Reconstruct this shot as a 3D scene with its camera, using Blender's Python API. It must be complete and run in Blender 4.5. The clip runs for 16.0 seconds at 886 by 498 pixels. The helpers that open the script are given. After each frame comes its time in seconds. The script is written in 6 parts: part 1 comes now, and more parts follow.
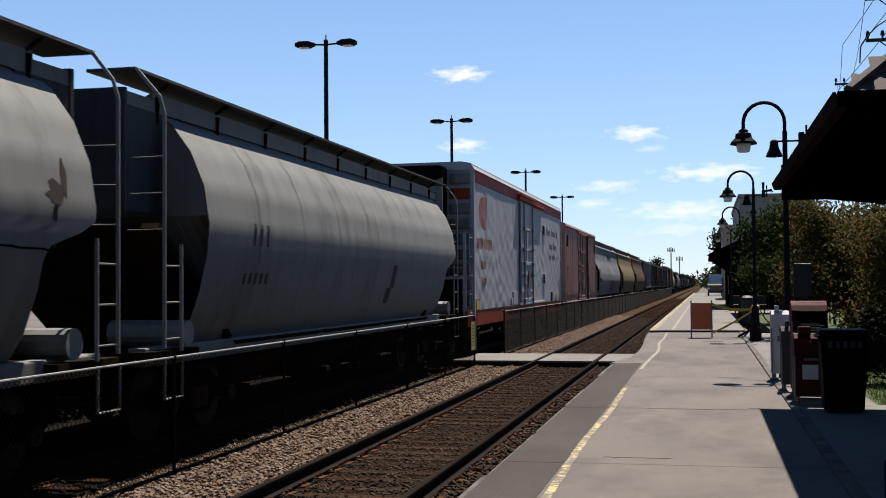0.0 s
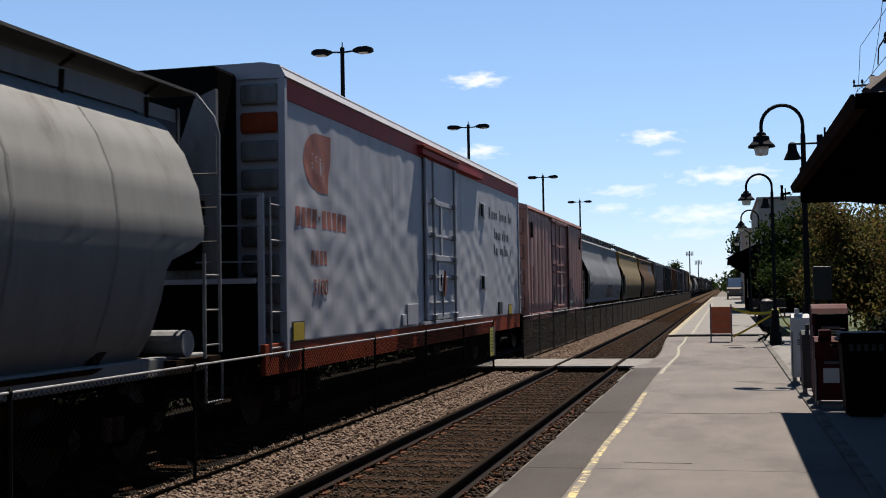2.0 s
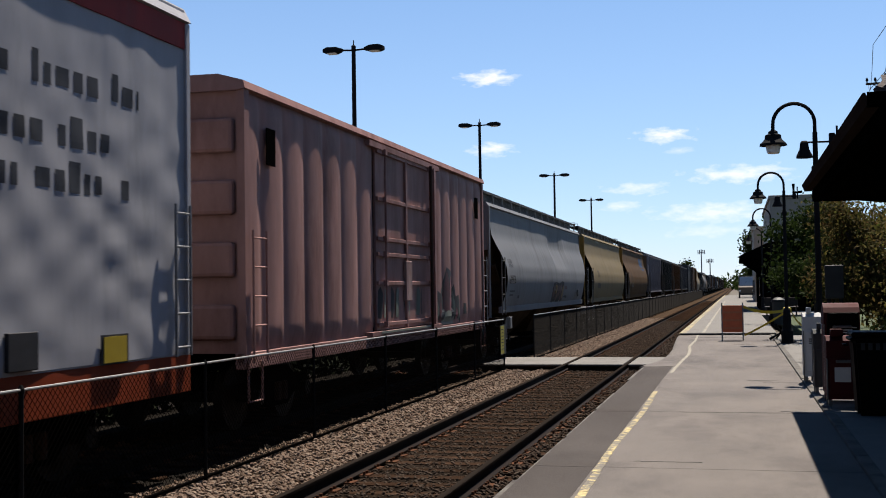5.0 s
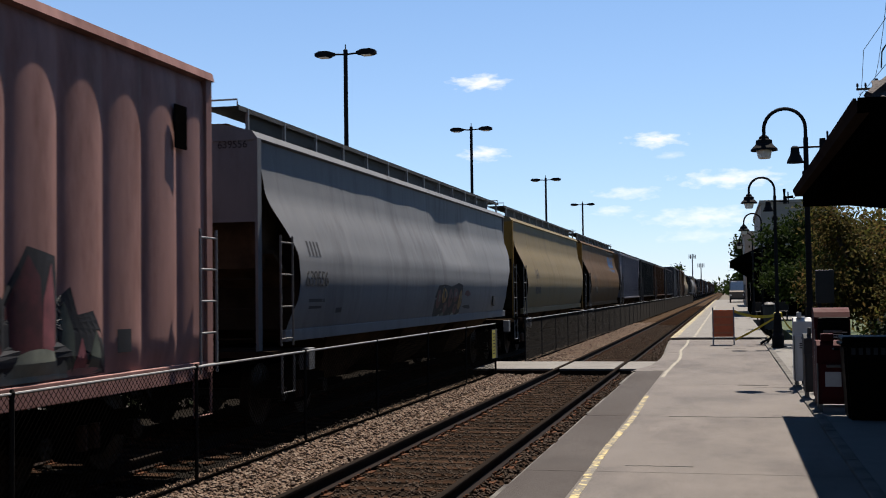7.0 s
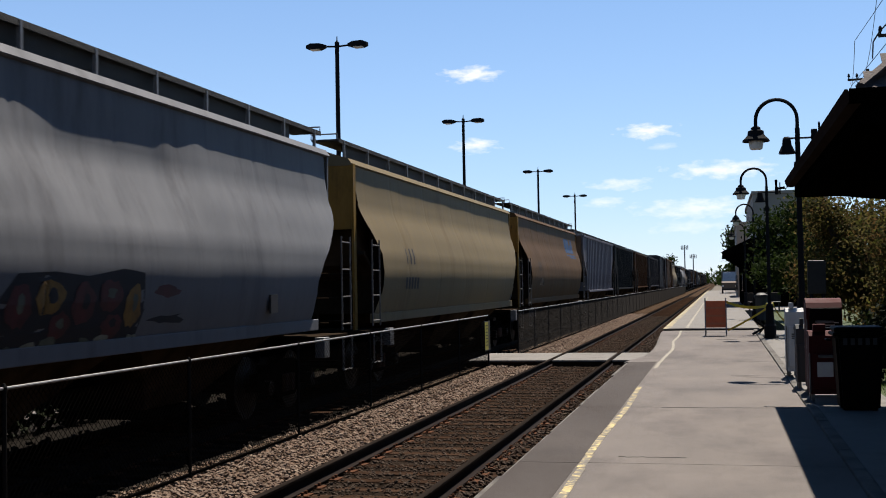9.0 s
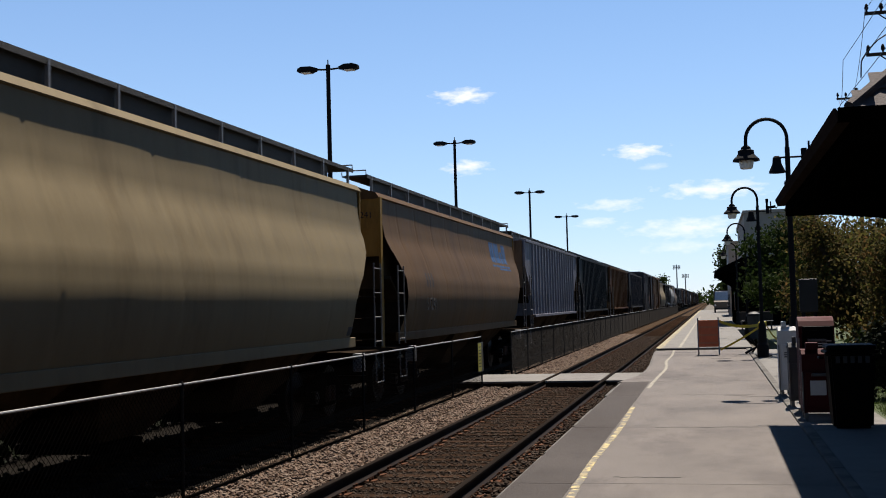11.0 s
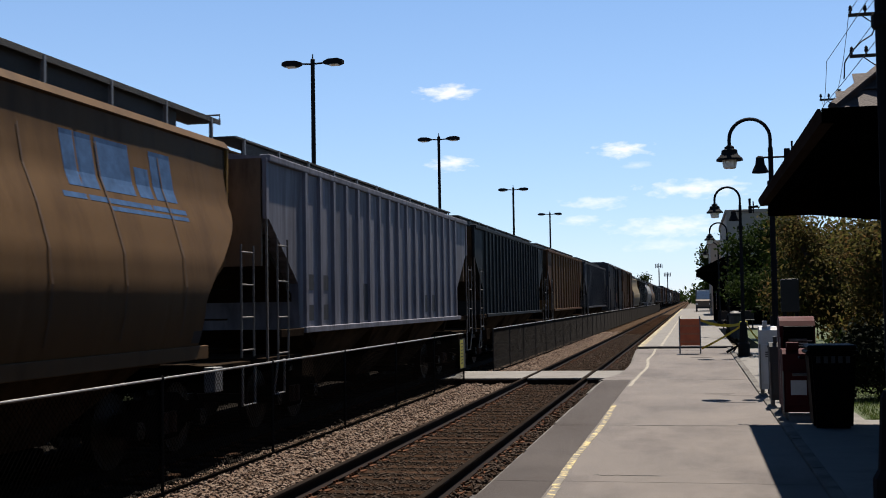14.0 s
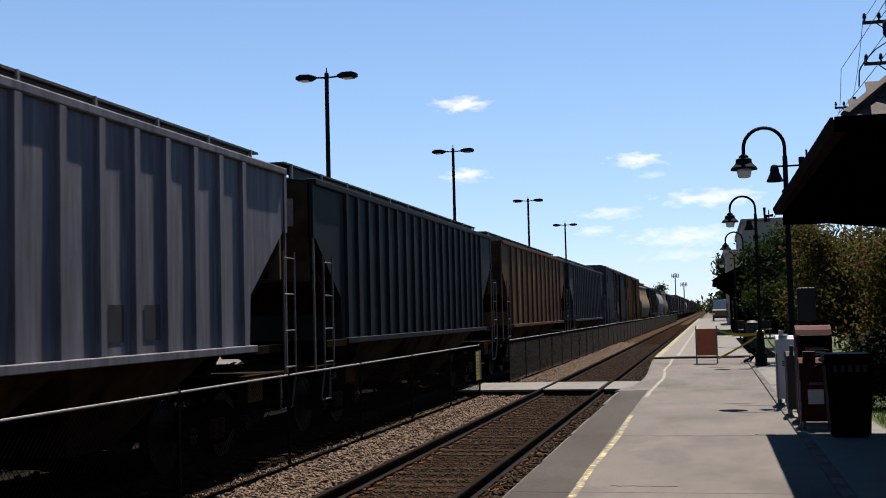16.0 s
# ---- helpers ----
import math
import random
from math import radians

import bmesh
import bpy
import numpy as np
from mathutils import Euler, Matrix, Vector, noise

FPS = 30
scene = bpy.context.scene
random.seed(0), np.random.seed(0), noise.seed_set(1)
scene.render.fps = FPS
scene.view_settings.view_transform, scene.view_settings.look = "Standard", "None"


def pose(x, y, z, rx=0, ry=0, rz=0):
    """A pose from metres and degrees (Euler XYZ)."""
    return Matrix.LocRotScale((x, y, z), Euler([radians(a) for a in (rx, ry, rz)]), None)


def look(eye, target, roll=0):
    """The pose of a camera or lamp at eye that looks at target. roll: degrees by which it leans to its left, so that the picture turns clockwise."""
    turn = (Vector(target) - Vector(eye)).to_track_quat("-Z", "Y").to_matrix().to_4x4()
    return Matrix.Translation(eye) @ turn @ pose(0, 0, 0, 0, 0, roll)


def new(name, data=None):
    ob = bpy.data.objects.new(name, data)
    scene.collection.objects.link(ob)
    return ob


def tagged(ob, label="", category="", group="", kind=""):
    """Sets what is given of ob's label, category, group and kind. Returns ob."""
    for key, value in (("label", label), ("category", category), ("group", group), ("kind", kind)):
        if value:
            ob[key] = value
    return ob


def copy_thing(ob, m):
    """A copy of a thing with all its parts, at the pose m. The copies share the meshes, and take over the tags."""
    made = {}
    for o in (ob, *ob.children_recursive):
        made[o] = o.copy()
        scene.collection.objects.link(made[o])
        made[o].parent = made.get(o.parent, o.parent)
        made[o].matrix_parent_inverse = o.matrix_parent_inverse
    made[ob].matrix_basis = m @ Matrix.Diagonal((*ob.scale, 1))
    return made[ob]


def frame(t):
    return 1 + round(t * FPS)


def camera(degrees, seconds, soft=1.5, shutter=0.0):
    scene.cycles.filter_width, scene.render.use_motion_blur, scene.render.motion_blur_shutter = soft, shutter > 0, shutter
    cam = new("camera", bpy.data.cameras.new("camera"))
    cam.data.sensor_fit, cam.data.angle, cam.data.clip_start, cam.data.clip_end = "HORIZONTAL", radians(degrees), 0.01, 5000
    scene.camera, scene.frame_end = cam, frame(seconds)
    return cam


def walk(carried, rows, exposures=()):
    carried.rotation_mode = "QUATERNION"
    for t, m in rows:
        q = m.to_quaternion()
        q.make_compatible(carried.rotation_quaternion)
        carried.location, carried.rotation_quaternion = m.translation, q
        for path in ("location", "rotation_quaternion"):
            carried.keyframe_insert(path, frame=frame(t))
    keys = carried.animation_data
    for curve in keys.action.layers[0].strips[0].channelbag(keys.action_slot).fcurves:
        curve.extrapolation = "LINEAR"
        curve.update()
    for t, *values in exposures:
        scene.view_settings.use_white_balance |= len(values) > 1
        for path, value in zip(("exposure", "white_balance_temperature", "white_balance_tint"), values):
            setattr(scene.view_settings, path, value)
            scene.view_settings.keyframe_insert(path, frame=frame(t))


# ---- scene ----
# A freight train passes a station platform; the camera is held by hand at the platform.
EYE_Z = 1.70
cam = camera(41.7, 16.0, soft=1.0, shutter=0.15)
PATH = [  # seconds, x, y, z offset, yaw, pitch, roll
    (0.0, -0.007, 0.003, -0.007, 12.692, 1.787, 0.471),
    (0.5, -0.012, -0.015, 0.005, 13.100, 1.575, 0.166),
    (1.0, -0.008, -0.010, -0.003, 13.695, 1.771, 0.728),
    (1.5, -0.008, -0.016, -0.002, 13.648, 2.117, 0.834),
    (2.0, -0.007, -0.009, -0.003, 13.589, 2.092, 0.969),
    (2.5, -0.000, 0.010, 0.010, 13.681, 2.065, 1.053),
    (3.0, -0.007, 0.004, -0.004, 13.541, 1.997, 0.905),
    (3.5, -0.006, -0.020, -0.002, 13.582, 2.009, 0.678),
    (4.0, -0.003, -0.006, 0.003, 13.691, 1.896, 0.694),
    (6.5, 0.007, -0.018, -0.005, 14.679, 2.230, 0.995),
    (7.0, 0.001, -0.019, 0.001, 13.712, 2.198, 0.776),
    (7.5, -0.009, -0.021, -0.002, 13.503, 2.134, 0.518),
    (8.0, -0.008, -0.025, -0.007, 13.383, 2.190, 0.792),
    (8.5, -0.002, -0.015, -0.002, 13.354, 1.983, 0.661),
    (9.0, 0.000, -0.012, 0.004, 13.353, 1.798, 1.025),
    (11.5, 0.003, -0.027, 0.001, 12.916, 3.064, 1.569),
    (12.0, 0.002, -0.019, -0.003, 12.702, 3.106, 1.488),
    (12.5, -0.001, -0.002, 0.001, 12.616, 3.031, 0.915),
    (13.0, -0.007, -0.014, 0.001, 12.433, 2.611, 0.704),
    (13.5, -0.005, 0.002, 0.003, 12.049, 2.169, 0.823),
    (14.0, -0.003, -0.001, 0.005, 12.130, 2.651, 0.949),
    (14.5, 0.000, -0.000, 0.000, 12.138, 2.482, 1.000),
    (15.0, -0.003, -0.014, 0.000, 12.073, 2.506, 0.997),
    (15.5, 0.002, 0.006, 0.004, 12.216, 2.743, 1.291),
    (16.0, 0.016, -0.021, 0.004, 12.920, 3.252, 1.426),
]
walk(cam, [(t, pose(x, y, EYE_Z + z, 90 + p, r, w)) for t, x, y, z, w, p, r in PATH],
     exposures=[(0.0, 1.44, 6840, 13), (16.0, 1.44, 6840, 13)])

# ---- world and sun ----
SUN_TO = Vector((0.092, 0.47, 1.0)).normalized()
SUN_EL = math.asin(SUN_TO.z)
SUN_AZ = math.atan2(SUN_TO.x, SUN_TO.y)


def make_world():
    w = bpy.data.worlds.new("sky")
    scene.world = w
    w.use_nodes = True
    nt = w.node_tree
    n, l = nt.nodes, nt.links
    n.clear()
    out = n.new("ShaderNodeOutputWorld")
    bg = n.new("ShaderNodeBackground")
    sky = n.new("ShaderNodeTexSky")
    sky.sky_type = 'NISHITA'
    sky.sun_disc = False
    sky.sun_elevation, sky.sun_rotation = SUN_EL, SUN_AZ
    sky.air_density, sky.dust_density, sky.ozone_density = 0.85, 0.0, 3.2
    bg.inputs["Strength"].default_value = 0.050

    def m(op, a, b=None, c=None, clamp=False):
        k = n.new("ShaderNodeMath")
        k.operation, k.use_clamp = op, clamp
        for i, v in enumerate((a, b, c)):
            if v is None:
                continue
            if isinstance(v, (int, float)):
                k.inputs[i].default_value = v
            else:
                l.new(v, k.inputs[i])
        return k.outputs[0]

    tc = n.new("ShaderNodeTexCoord")
    sep = n.new("ShaderNodeSeparateXYZ")
    l.new(tc.outputs["Generated"], sep.inputs[0])
    az = m('MULTIPLY', m('ARCTAN2', sep.outputs[0], sep.outputs[1]), 180 / math.pi)
    el = m('MULTIPLY', m('ARCSINE', sep.outputs[2]), 180 / math.pi)
    comb = n.new("ShaderNodeCombineXYZ")
    l.new(az, comb.inputs[0])
    l.new(m('MULTIPLY', el, 2.6), comb.inputs[1])
    tex = n.new("ShaderNodeTexNoise")
    tex.inputs["Scale"].default_value = 1.35
    tex.inputs["Detail"].default_value = 7.0
    tex.inputs["Roughness"].default_value = 0.52
    l.new(comb.outputs[0], tex.inputs["Vector"])
    fuzz = m('MULTIPLY', m('SUBTRACT', tex.outputs["Fac"], 0.5), 2.4)
    total = None
    # fair-weather clouds: azimuth, elevation, half width, half height, density
    for a, e, hw, hh, d in CLOUDS:
        dx = m('DIVIDE', m('SUBTRACT', az, a), hw)
        dy = m('DIVIDE', m('SUBTRACT', el, e), hh)
        r = m('SQRT', m('ADD', m('MULTIPLY', dx, dx), m('MULTIPLY', dy, dy)))
        c = m('MULTIPLY', m('SUBTRACT', m('ADD', 1.15, fuzz), r), 0.85, clamp=True)
        c = m('MULTIPLY', c, d)
        total = c if total is None else m('MAXIMUM', total, c)
    mix = n.new("ShaderNodeMix")
    mix.data_type = 'RGBA'
    l.new(total, mix.inputs[0])
    hs = n.new("ShaderNodeHueSaturation")
    hs.inputs["Saturation"].default_value = 1.2
    l.new(sky.outputs[0], hs.inputs["Color"])
    # low haze: the bright rim of the sky is dimmed and cooled towards the horizon
    rim = m('MULTIPLY', m('SUBTRACT', 1.0, m('DIVIDE', el, 30.0), clamp=True), 0.58)
    haze = n.new("ShaderNodeMix")
    haze.data_type = 'RGBA'
    l.new(rim, haze.inputs[0])
    l.new(hs.outputs[0], haze.inputs[6])
    haze.inputs[7].default_value = (3.75, 5.45, 8.35, 1)
    l.new(haze.outputs[2], mix.inputs[6])
    mix.inputs[7].default_value = (8.3, 8.6, 9.1, 1)
    l.new(mix.outputs[2], bg.inputs["Color"])
    l.new(bg.outputs[0], out.inputs[0])


CLOUDS = [(-11.75, 10.3, 1.35, 0.36, 0.95),
          (-11.6, 6.85, 1.0, 0.34, 0.85),
          (-3.2, 7.3, 1.25, 0.35, 0.97),
          (-2.5, 6.55, 0.6, 0.18, 0.35),
          (0.3, 5.3, 2.3, 0.42, 0.8),
          (-4.5, 4.75, 1.4, 0.28, 0.6),
          (-5.4, 3.9, 1.0, 0.22, 0.55),
          (-0.9, 3.5, 2.7, 0.5, 0.6),
          (-1.3, 2.6, 1.8, 0.3, 0.35)]
make_world()
sun = new("sun", bpy.data.lights.new("sun", 'SUN'))
sun.data.energy, sun.data.angle, sun.data.color = 5.0, radians(0.53), (1.0, 0.955, 0.88)
sun.matrix_world = look(SUN_TO * 60, (0, 0, 0))


# ---- materials ----
def mat(name, color, rough=0.7, metal=0.0, var=0.25, scale=6.0, bump=0.25, bscale=60.0, second=None, smix=0.0,
        sscale=1.2, streak=0.0, stretch=(1, 1, 1), random_amt=0.0, spec=0.18, emit=0.0, trans=0.0, alpha=None):
    """A surface with variation at two scales: grain, blotches or stains, and fine relief."""
    k = bpy.data.materials.new(name)
    k.use_nodes = True
    nt = k.node_tree
    n, l = nt.nodes, nt.links
    bs = n["Principled BSDF"]
    tc = n.new("ShaderNodeTexCoord")
    mp = n.new("ShaderNodeMapping")
    mp.inputs["Scale"].default_value = stretch
    l.new(tc.outputs["Object"], mp.inputs["Vector"])
    vec = mp.outputs[0]
    t1 = n.new("ShaderNodeTexNoise")
    t1.inputs["Scale"].default_value, t1.inputs["Detail"].default_value, t1.inputs["Roughness"].default_value = scale, 8, 0.65
    l.new(vec, t1.inputs["Vector"])
    ramp = n.new("ShaderNodeMapRange")
    ramp.inputs["From Min"].default_value, ramp.inputs["From Max"].default_value = 0.3, 0.7
    ramp.inputs["To Min"].default_value, ramp.inputs["To Max"].default_value = 1 - var, 1 + var
    l.new(t1.outputs["Fac"], ramp.inputs["Value"])
    base = n.new("ShaderNodeMix")
    base.data_type = 'RGBA'
    base.inputs[6].default_value = (*color, 1)
    base.inputs[7].default_value = (*(second or color), 1)
    if second:
        t2 = n.new("ShaderNodeTexNoise")
        t2.inputs["Scale"].default_value, t2.inputs["Detail"].default_value = sscale, 6
        t2.inputs["Roughness"].default_value = 0.7
        l.new(vec, t2.inputs["Vector"])
        r2 = n.new("ShaderNodeMapRange")
        r2.inputs["From Min"].default_value, r2.inputs["From Max"].default_value = 0.62 - smix * 0.35, 0.78 - smix * 0.3
        l.new(t2.outputs["Fac"], r2.inputs["Value"])
        l.new(r2.outputs[0], base.inputs[0])
    else:
        base.inputs[0].default_value = 0
    col = base.outputs[2]
    mul = n.new("ShaderNodeVectorMath")
    mul.operation = 'SCALE'
    l.new(col, mul.inputs[0])
    l.new(ramp.outputs[0], mul.inputs["Scale"])
    col = mul.outputs[0]
    if random_amt:
        oi = n.new("ShaderNodeObjectInfo")
        rr = n.new("ShaderNodeMapRange")
        rr.inputs["To Min"].default_value, rr.inputs["To Max"].default_value = 1 - random_amt, 1 + random_amt
        l.new(oi.outputs["Random"], rr.inputs["Value"])
        mu2 = n.new("ShaderNodeVectorMath")
        mu2.operation = 'SCALE'
        l.new(col, mu2.inputs[0])
        l.new(rr.outputs[0], mu2.inputs["Scale"])
        col = mu2.outputs[0]
    l.new(col, bs.inputs["Base Color"])
    rgh = n.new("ShaderNodeMapRange")
    rgh.inputs["To Min"].default_value, rgh.inputs["To Max"].default_value = max(rough - 0.12, 0.02), min(rough + 0.12, 1)
    l.new(t1.outputs["Fac"], rgh.inputs["Value"])
    l.new(rgh.outputs[0], bs.inputs["Roughness"])
    bs.inputs["Metallic"].default_value = metal
    bs.inputs["Specular IOR Level"].default_value = spec
    if trans:
        bs.inputs["Transmission Weight"].default_value = trans
    if emit:
        l.new(col, bs.inputs["Emission Color"])
        bs.inputs["Emission Strength"].default_value = emit
    if bump:
        t3 = n.new("ShaderNodeTexNoise")
        t3.inputs["Scale"].default_value, t3.inputs["Detail"].default_value = bscale, 4
        l.new(tc.outputs["Object"], t3.inputs["Vector"])
        b = n.new("ShaderNodeBump")
        b.inputs["Strength"].default_value, b.inputs["Distance"].default_value = bump, 0.02
        l.new(t3.outputs["Fac"], b.inputs["Height"])
        l.new(b.outputs[0], bs.inputs["Normal"])
    return k


def island_mat(name, colors, rough=0.9, bump=0.3, through_light=0.0):
    """Loose pieces in one mesh, each island with its own tint."""
    k = bpy.data.materials.new(name)
    k.use_nodes = True
    n, l = k.node_tree.nodes, k.node_tree.links
    bs = n["Principled BSDF"]
    g = n.new("ShaderNodeNewGeometry")
    cr = n.new("ShaderNodeValToRGB")
    e = cr.color_ramp.elements
    while len(e) < len(colors):
        e.new(0.5)
    for i, c in enumerate(colors):
        e[i].position = i / (len(colors) - 1)
        e[i].color = (*c, 1)
    l.new(g.outputs["Random Per Island"], cr.inputs[0])
    l.new(cr.outputs[0], bs.inputs["Base Color"])
    bs.inputs["Roughness"].default_value = rough
    bs.inputs["Specular IOR Level"].default_value = 0.02
    if through_light:
        tl = n.new("ShaderNodeBsdfTranslucent")
        gain = n.new("ShaderNodeVectorMath")
        gain.operation = 'SCALE'
        gain.inputs["Scale"].default_value = 1.5
        mx = n.new("ShaderNodeMixShader")
        mx.inputs[0].default_value = through_light
        l.new(cr.outputs[0], gain.inputs[0])
        l.new(gain.outputs[0], tl.inputs["Color"])
        l.new(bs.outputs[0], mx.inputs[1])
        l.new(tl.outputs[0], mx.inputs[2])
        l.new(mx.outputs[0], n["Material Output"].inputs["Surface"])
    return k


# ---- mesh helpers ----
def part(name, bm, material, parent=None, label="", smooth=False):
    me = bpy.data.meshes.new(name)
    bmesh.ops.recalc_face_normals(bm, faces=bm.faces)
    if smooth:
        for fc in bm.faces:
            fc.smooth = True
    bm.to_mesh(me)
    bm.free()
    me.materials.append(material)
    ob = new(name, me)
    if parent is not None:
        ob.parent = parent
    if label:
        ob["label"] = label
    return ob


def again(ob, parent, m=None):
    """A second object on the same mesh, as a part of parent."""
    o = new(ob.name.split(".")[0], ob.data)
    o.parent = parent
    if m is not None:
        o.matrix_basis = m
    if "label" in ob:
        o["label"] = ob["label"]
    return o


def thing(name, m, label, category, group="", kind=""):
    e = new(name)
    e.matrix_basis = m
    e.empty_display_size = 0.2
    return tagged(e, label, category, group, kind)


def raw(name, verts, faces, material, parent=None, label=""):
    me = bpy.data.meshes.new(name)
    me.from_pydata(verts, [], faces)
    me.update()
    me.materials.append(material)
    ob = new(name, me)
    if parent is not None:
        ob.parent = parent
    if label:
        ob["label"] = label
    return ob


def box(bm, x0, x1, y0, y1, z0, z1, bevel=0.0):
    r = bmesh.ops.create_cube(bm, size=1.0)
    for v in r["verts"]:
        v.co = Vector((x0 + (v.co.x + 0.5) * (x1 - x0), y0 + (v.co.y + 0.5) * (y1 - y0), z0 + (v.co.z + 0.5) * (z1 - z0)))
    if bevel:
        es = list({e for v in r["verts"] for e in v.link_edges})
        bmesh.ops.bevel(bm, geom=es, offset=bevel, segments=2, affect='EDGES', profile=0.5)
    return bm


def rod(bm, a, b, r, seg=8, r2=None):
    a, b = Vector(a), Vector(b)
    d = b - a
    q = d.to_track_quat('Z', 'Y').to_matrix().to_4x4()
    bmesh.ops.create_cone(bm, cap_ends=True, segments=seg, radius1=r, radius2=r if r2 is None else r2, depth=d.length,
                          matrix=Matrix.Translation((a + b) / 2) @ q)
    return bm


def tube(bm, pts, r, seg=8):
    pts = [Vector(p) for p in pts]
    rings = []
    for i, p in enumerate(pts):
        d = (pts[min(i + 1, len(pts) - 1)] - pts[max(i - 1, 0)]).normalized()
        u = d.cross(Vector((0.31, 0.83, 0.47))).normalized()
        w = d.cross(u)
        rings.append([bm.verts.new(p + (u * math.cos(a) + w * math.sin(a)) * r)
                      for a in (2 * math.pi * k / seg for k in range(seg))])
    for p, q in zip(rings, rings[1:]):
        for k in range(seg):
            bm.faces.new((p[k], p[(k + 1) % seg], q[(k + 1) % seg], q[k]))
    bm.faces.new(rings[0])
    bm.faces.new(rings[-1][::-1])
    return bm


def turned(bm, prof, seg=16, at=(0, 0, 0)):
    """A solid of revolution about z from (radius, height) pairs."""
    at = Vector(at)
    rings = [[bm.verts.new(at + Vector((r * math.cos(2 * math.pi * k / seg), r * math.sin(2 * math.pi * k / seg), z)))
              for k in range(seg)] for r, z in prof]
    for p, q in zip(rings, rings[1:]):
        for k in range(seg):
            bm.faces.new((p[k], p[(k + 1) % seg], q[(k + 1) % seg], q[k]))
    bm.faces.new(rings[0][::-1])
    bm.faces.new(rings[-1])
    return bm


def loft(bm, sections, caps=True):
    """Skin over closed sections, each a list of as many points."""
    rings = [[bm.verts.new(p) for p in s] for s in sections]
    k = len(rings[0])
    for p, q in zip(rings, rings[1:]):
        for i in range(k):
            bm.faces.new((p[i], p[(i + 1) % k], q[(i + 1) % k], q[i]))
    if caps:
        bm.faces.new(rings[0][::-1])
        bm.faces.new(rings[-1])
    return bm


def prism(bm, outline, axis, lo, hi):
    """An outline in the plane across axis, pushed from lo to hi."""
    def at(p, v):
        return {'x': (v, p[0], p[1]), 'y': (p[0], v, p[1]), 'z': (p[0], p[1], v)}[axis]
    return loft(bm, [[at(p, lo) for p in outline], [at(p, hi) for p in outline]])


B = bmesh.new

# ---- surface library ----
M_ground = mat("gravelly_soil", (0.0594, 0.0505, 0.0386), 0.95, scale=1.5, var=0.35, second=(0.0297, 0.0327, 0.0149), smix=0.2, sscale=0.15, bump=0.6, bscale=12)
M_ballast_bed = mat("ballast_bed", (0.0370, 0.0250, 0.0170), 0.95, scale=25, var=0.5, second=(0.0171, 0.0119, 0.0085), smix=0.4, sscale=2.5, bump=0.9, bscale=22, spec=0.0)
M_stone = island_mat("ballast_stone", [(0.0884, 0.0631, 0.0466), (0.1241, 0.0909, 0.0690), (0.0649, 0.0429, 0.0312), (0.1061, 0.0707, 0.0511), (0.1418, 0.1089, 0.0841), (0.0443, 0.0303, 0.0244)])
# near-black stones: the train's shadow on the ballast is put into their colour
M_stone_shade = island_mat("sooty_ballast_stone", [(0.0046, 0.0040, 0.0032), (0.0081, 0.0069, 0.0057), (0.0032, 0.0028, 0.0023)])
M_stone_dirty = island_mat("oily_ballast_stone", [(0.0238, 0.0176, 0.0130), (0.0380, 0.0269, 0.0205), (0.0166, 0.0124, 0.0094), (0.0475, 0.0353, 0.0270), (0.0285, 0.0187, 0.0130)])
# bed colour with the shade under the train painted in
M_bed_shade = mat("oil_black_ballast", (0.008, 0.007, 0.006), 0.97, scale=25, var=0.5, bump=0.9, bscale=22, spec=0.0)
M_dirt = mat("oily_dirt", (0.0095, 0.0069, 0.0052), 0.95, scale=9, var=0.55, second=(0.0153, 0.0113, 0.0086), smix=0.4, sscale=1.3, bump=0.9, bscale=30, spec=0.0)
M_rail = mat("rail_steel", (0.0086, 0.0061, 0.0050), 0.65, 0.35, var=0.3, scale=9, stretch=(1, 0.2, 1), bump=0.15, spec=0.0)
M_railhead = mat("rail_head_steel", (0.0109, 0.0087, 0.0074), 0.75, 0.0, var=0.25, scale=7, stretch=(1, 0.1, 1), bump=0.05, spec=0.0)
M_tie = mat("tie_wood", (0.0174, 0.0101, 0.0066), 0.9, scale=3, var=0.45, stretch=(0.6, 6, 6), second=(0.0346, 0.0219, 0.0152), smix=0.3, sscale=2, bump=0.6, bscale=30, random_amt=0.3, spec=0.0)
M_rust = mat("rusty_iron", (0.0515, 0.0238, 0.0139), 0.85, 0.2, var=0.4, scale=14, bump=0.3, spec=0.0)
M_asphalt = mat("platform_asphalt", (0.0767, 0.0675, 0.0609), 0.9, scale=0.9, var=0.2, second=(0.0480, 0.0416, 0.0387), smix=0.4, sscale=0.5, bump=0.45, bscale=130, stretch=(1, 0.5, 1))
M_asphalt_old = mat("old_dark_asphalt", (0.0464, 0.0416, 0.0392), 0.92, scale=1.4, var=0.25, second=(0.0298, 0.0261, 0.0244), smix=0.45, sscale=0.7, bump=0.5, bscale=110, stretch=(1, 0.5, 1), spec=0.03)
M_patch = mat("fresh_asphalt_patch", (0.0116, 0.0112, 0.0112), 0.9, scale=6, var=0.3, bump=0.5, bscale=90)
M_crack = mat("tar_in_cracks", (0.0132, 0.0132, 0.0132), 0.85, bump=0.2)
M_concrete = mat("concrete", (0.0933, 0.0878, 0.0796), 0.9, scale=2.0, var=0.16, second=(0.0604, 0.0549, 0.0494), smix=0.3, sscale=1.1, bump=0.35, bscale=70)
M_edge = mat("worn_concrete_edge", (0.0658, 0.0610, 0.0537), 0.92, scale=3.0, var=0.3, second=(0.0244, 0.0207, 0.0183), smix=0.5, sscale=1.6, bump=0.5, bscale=40)
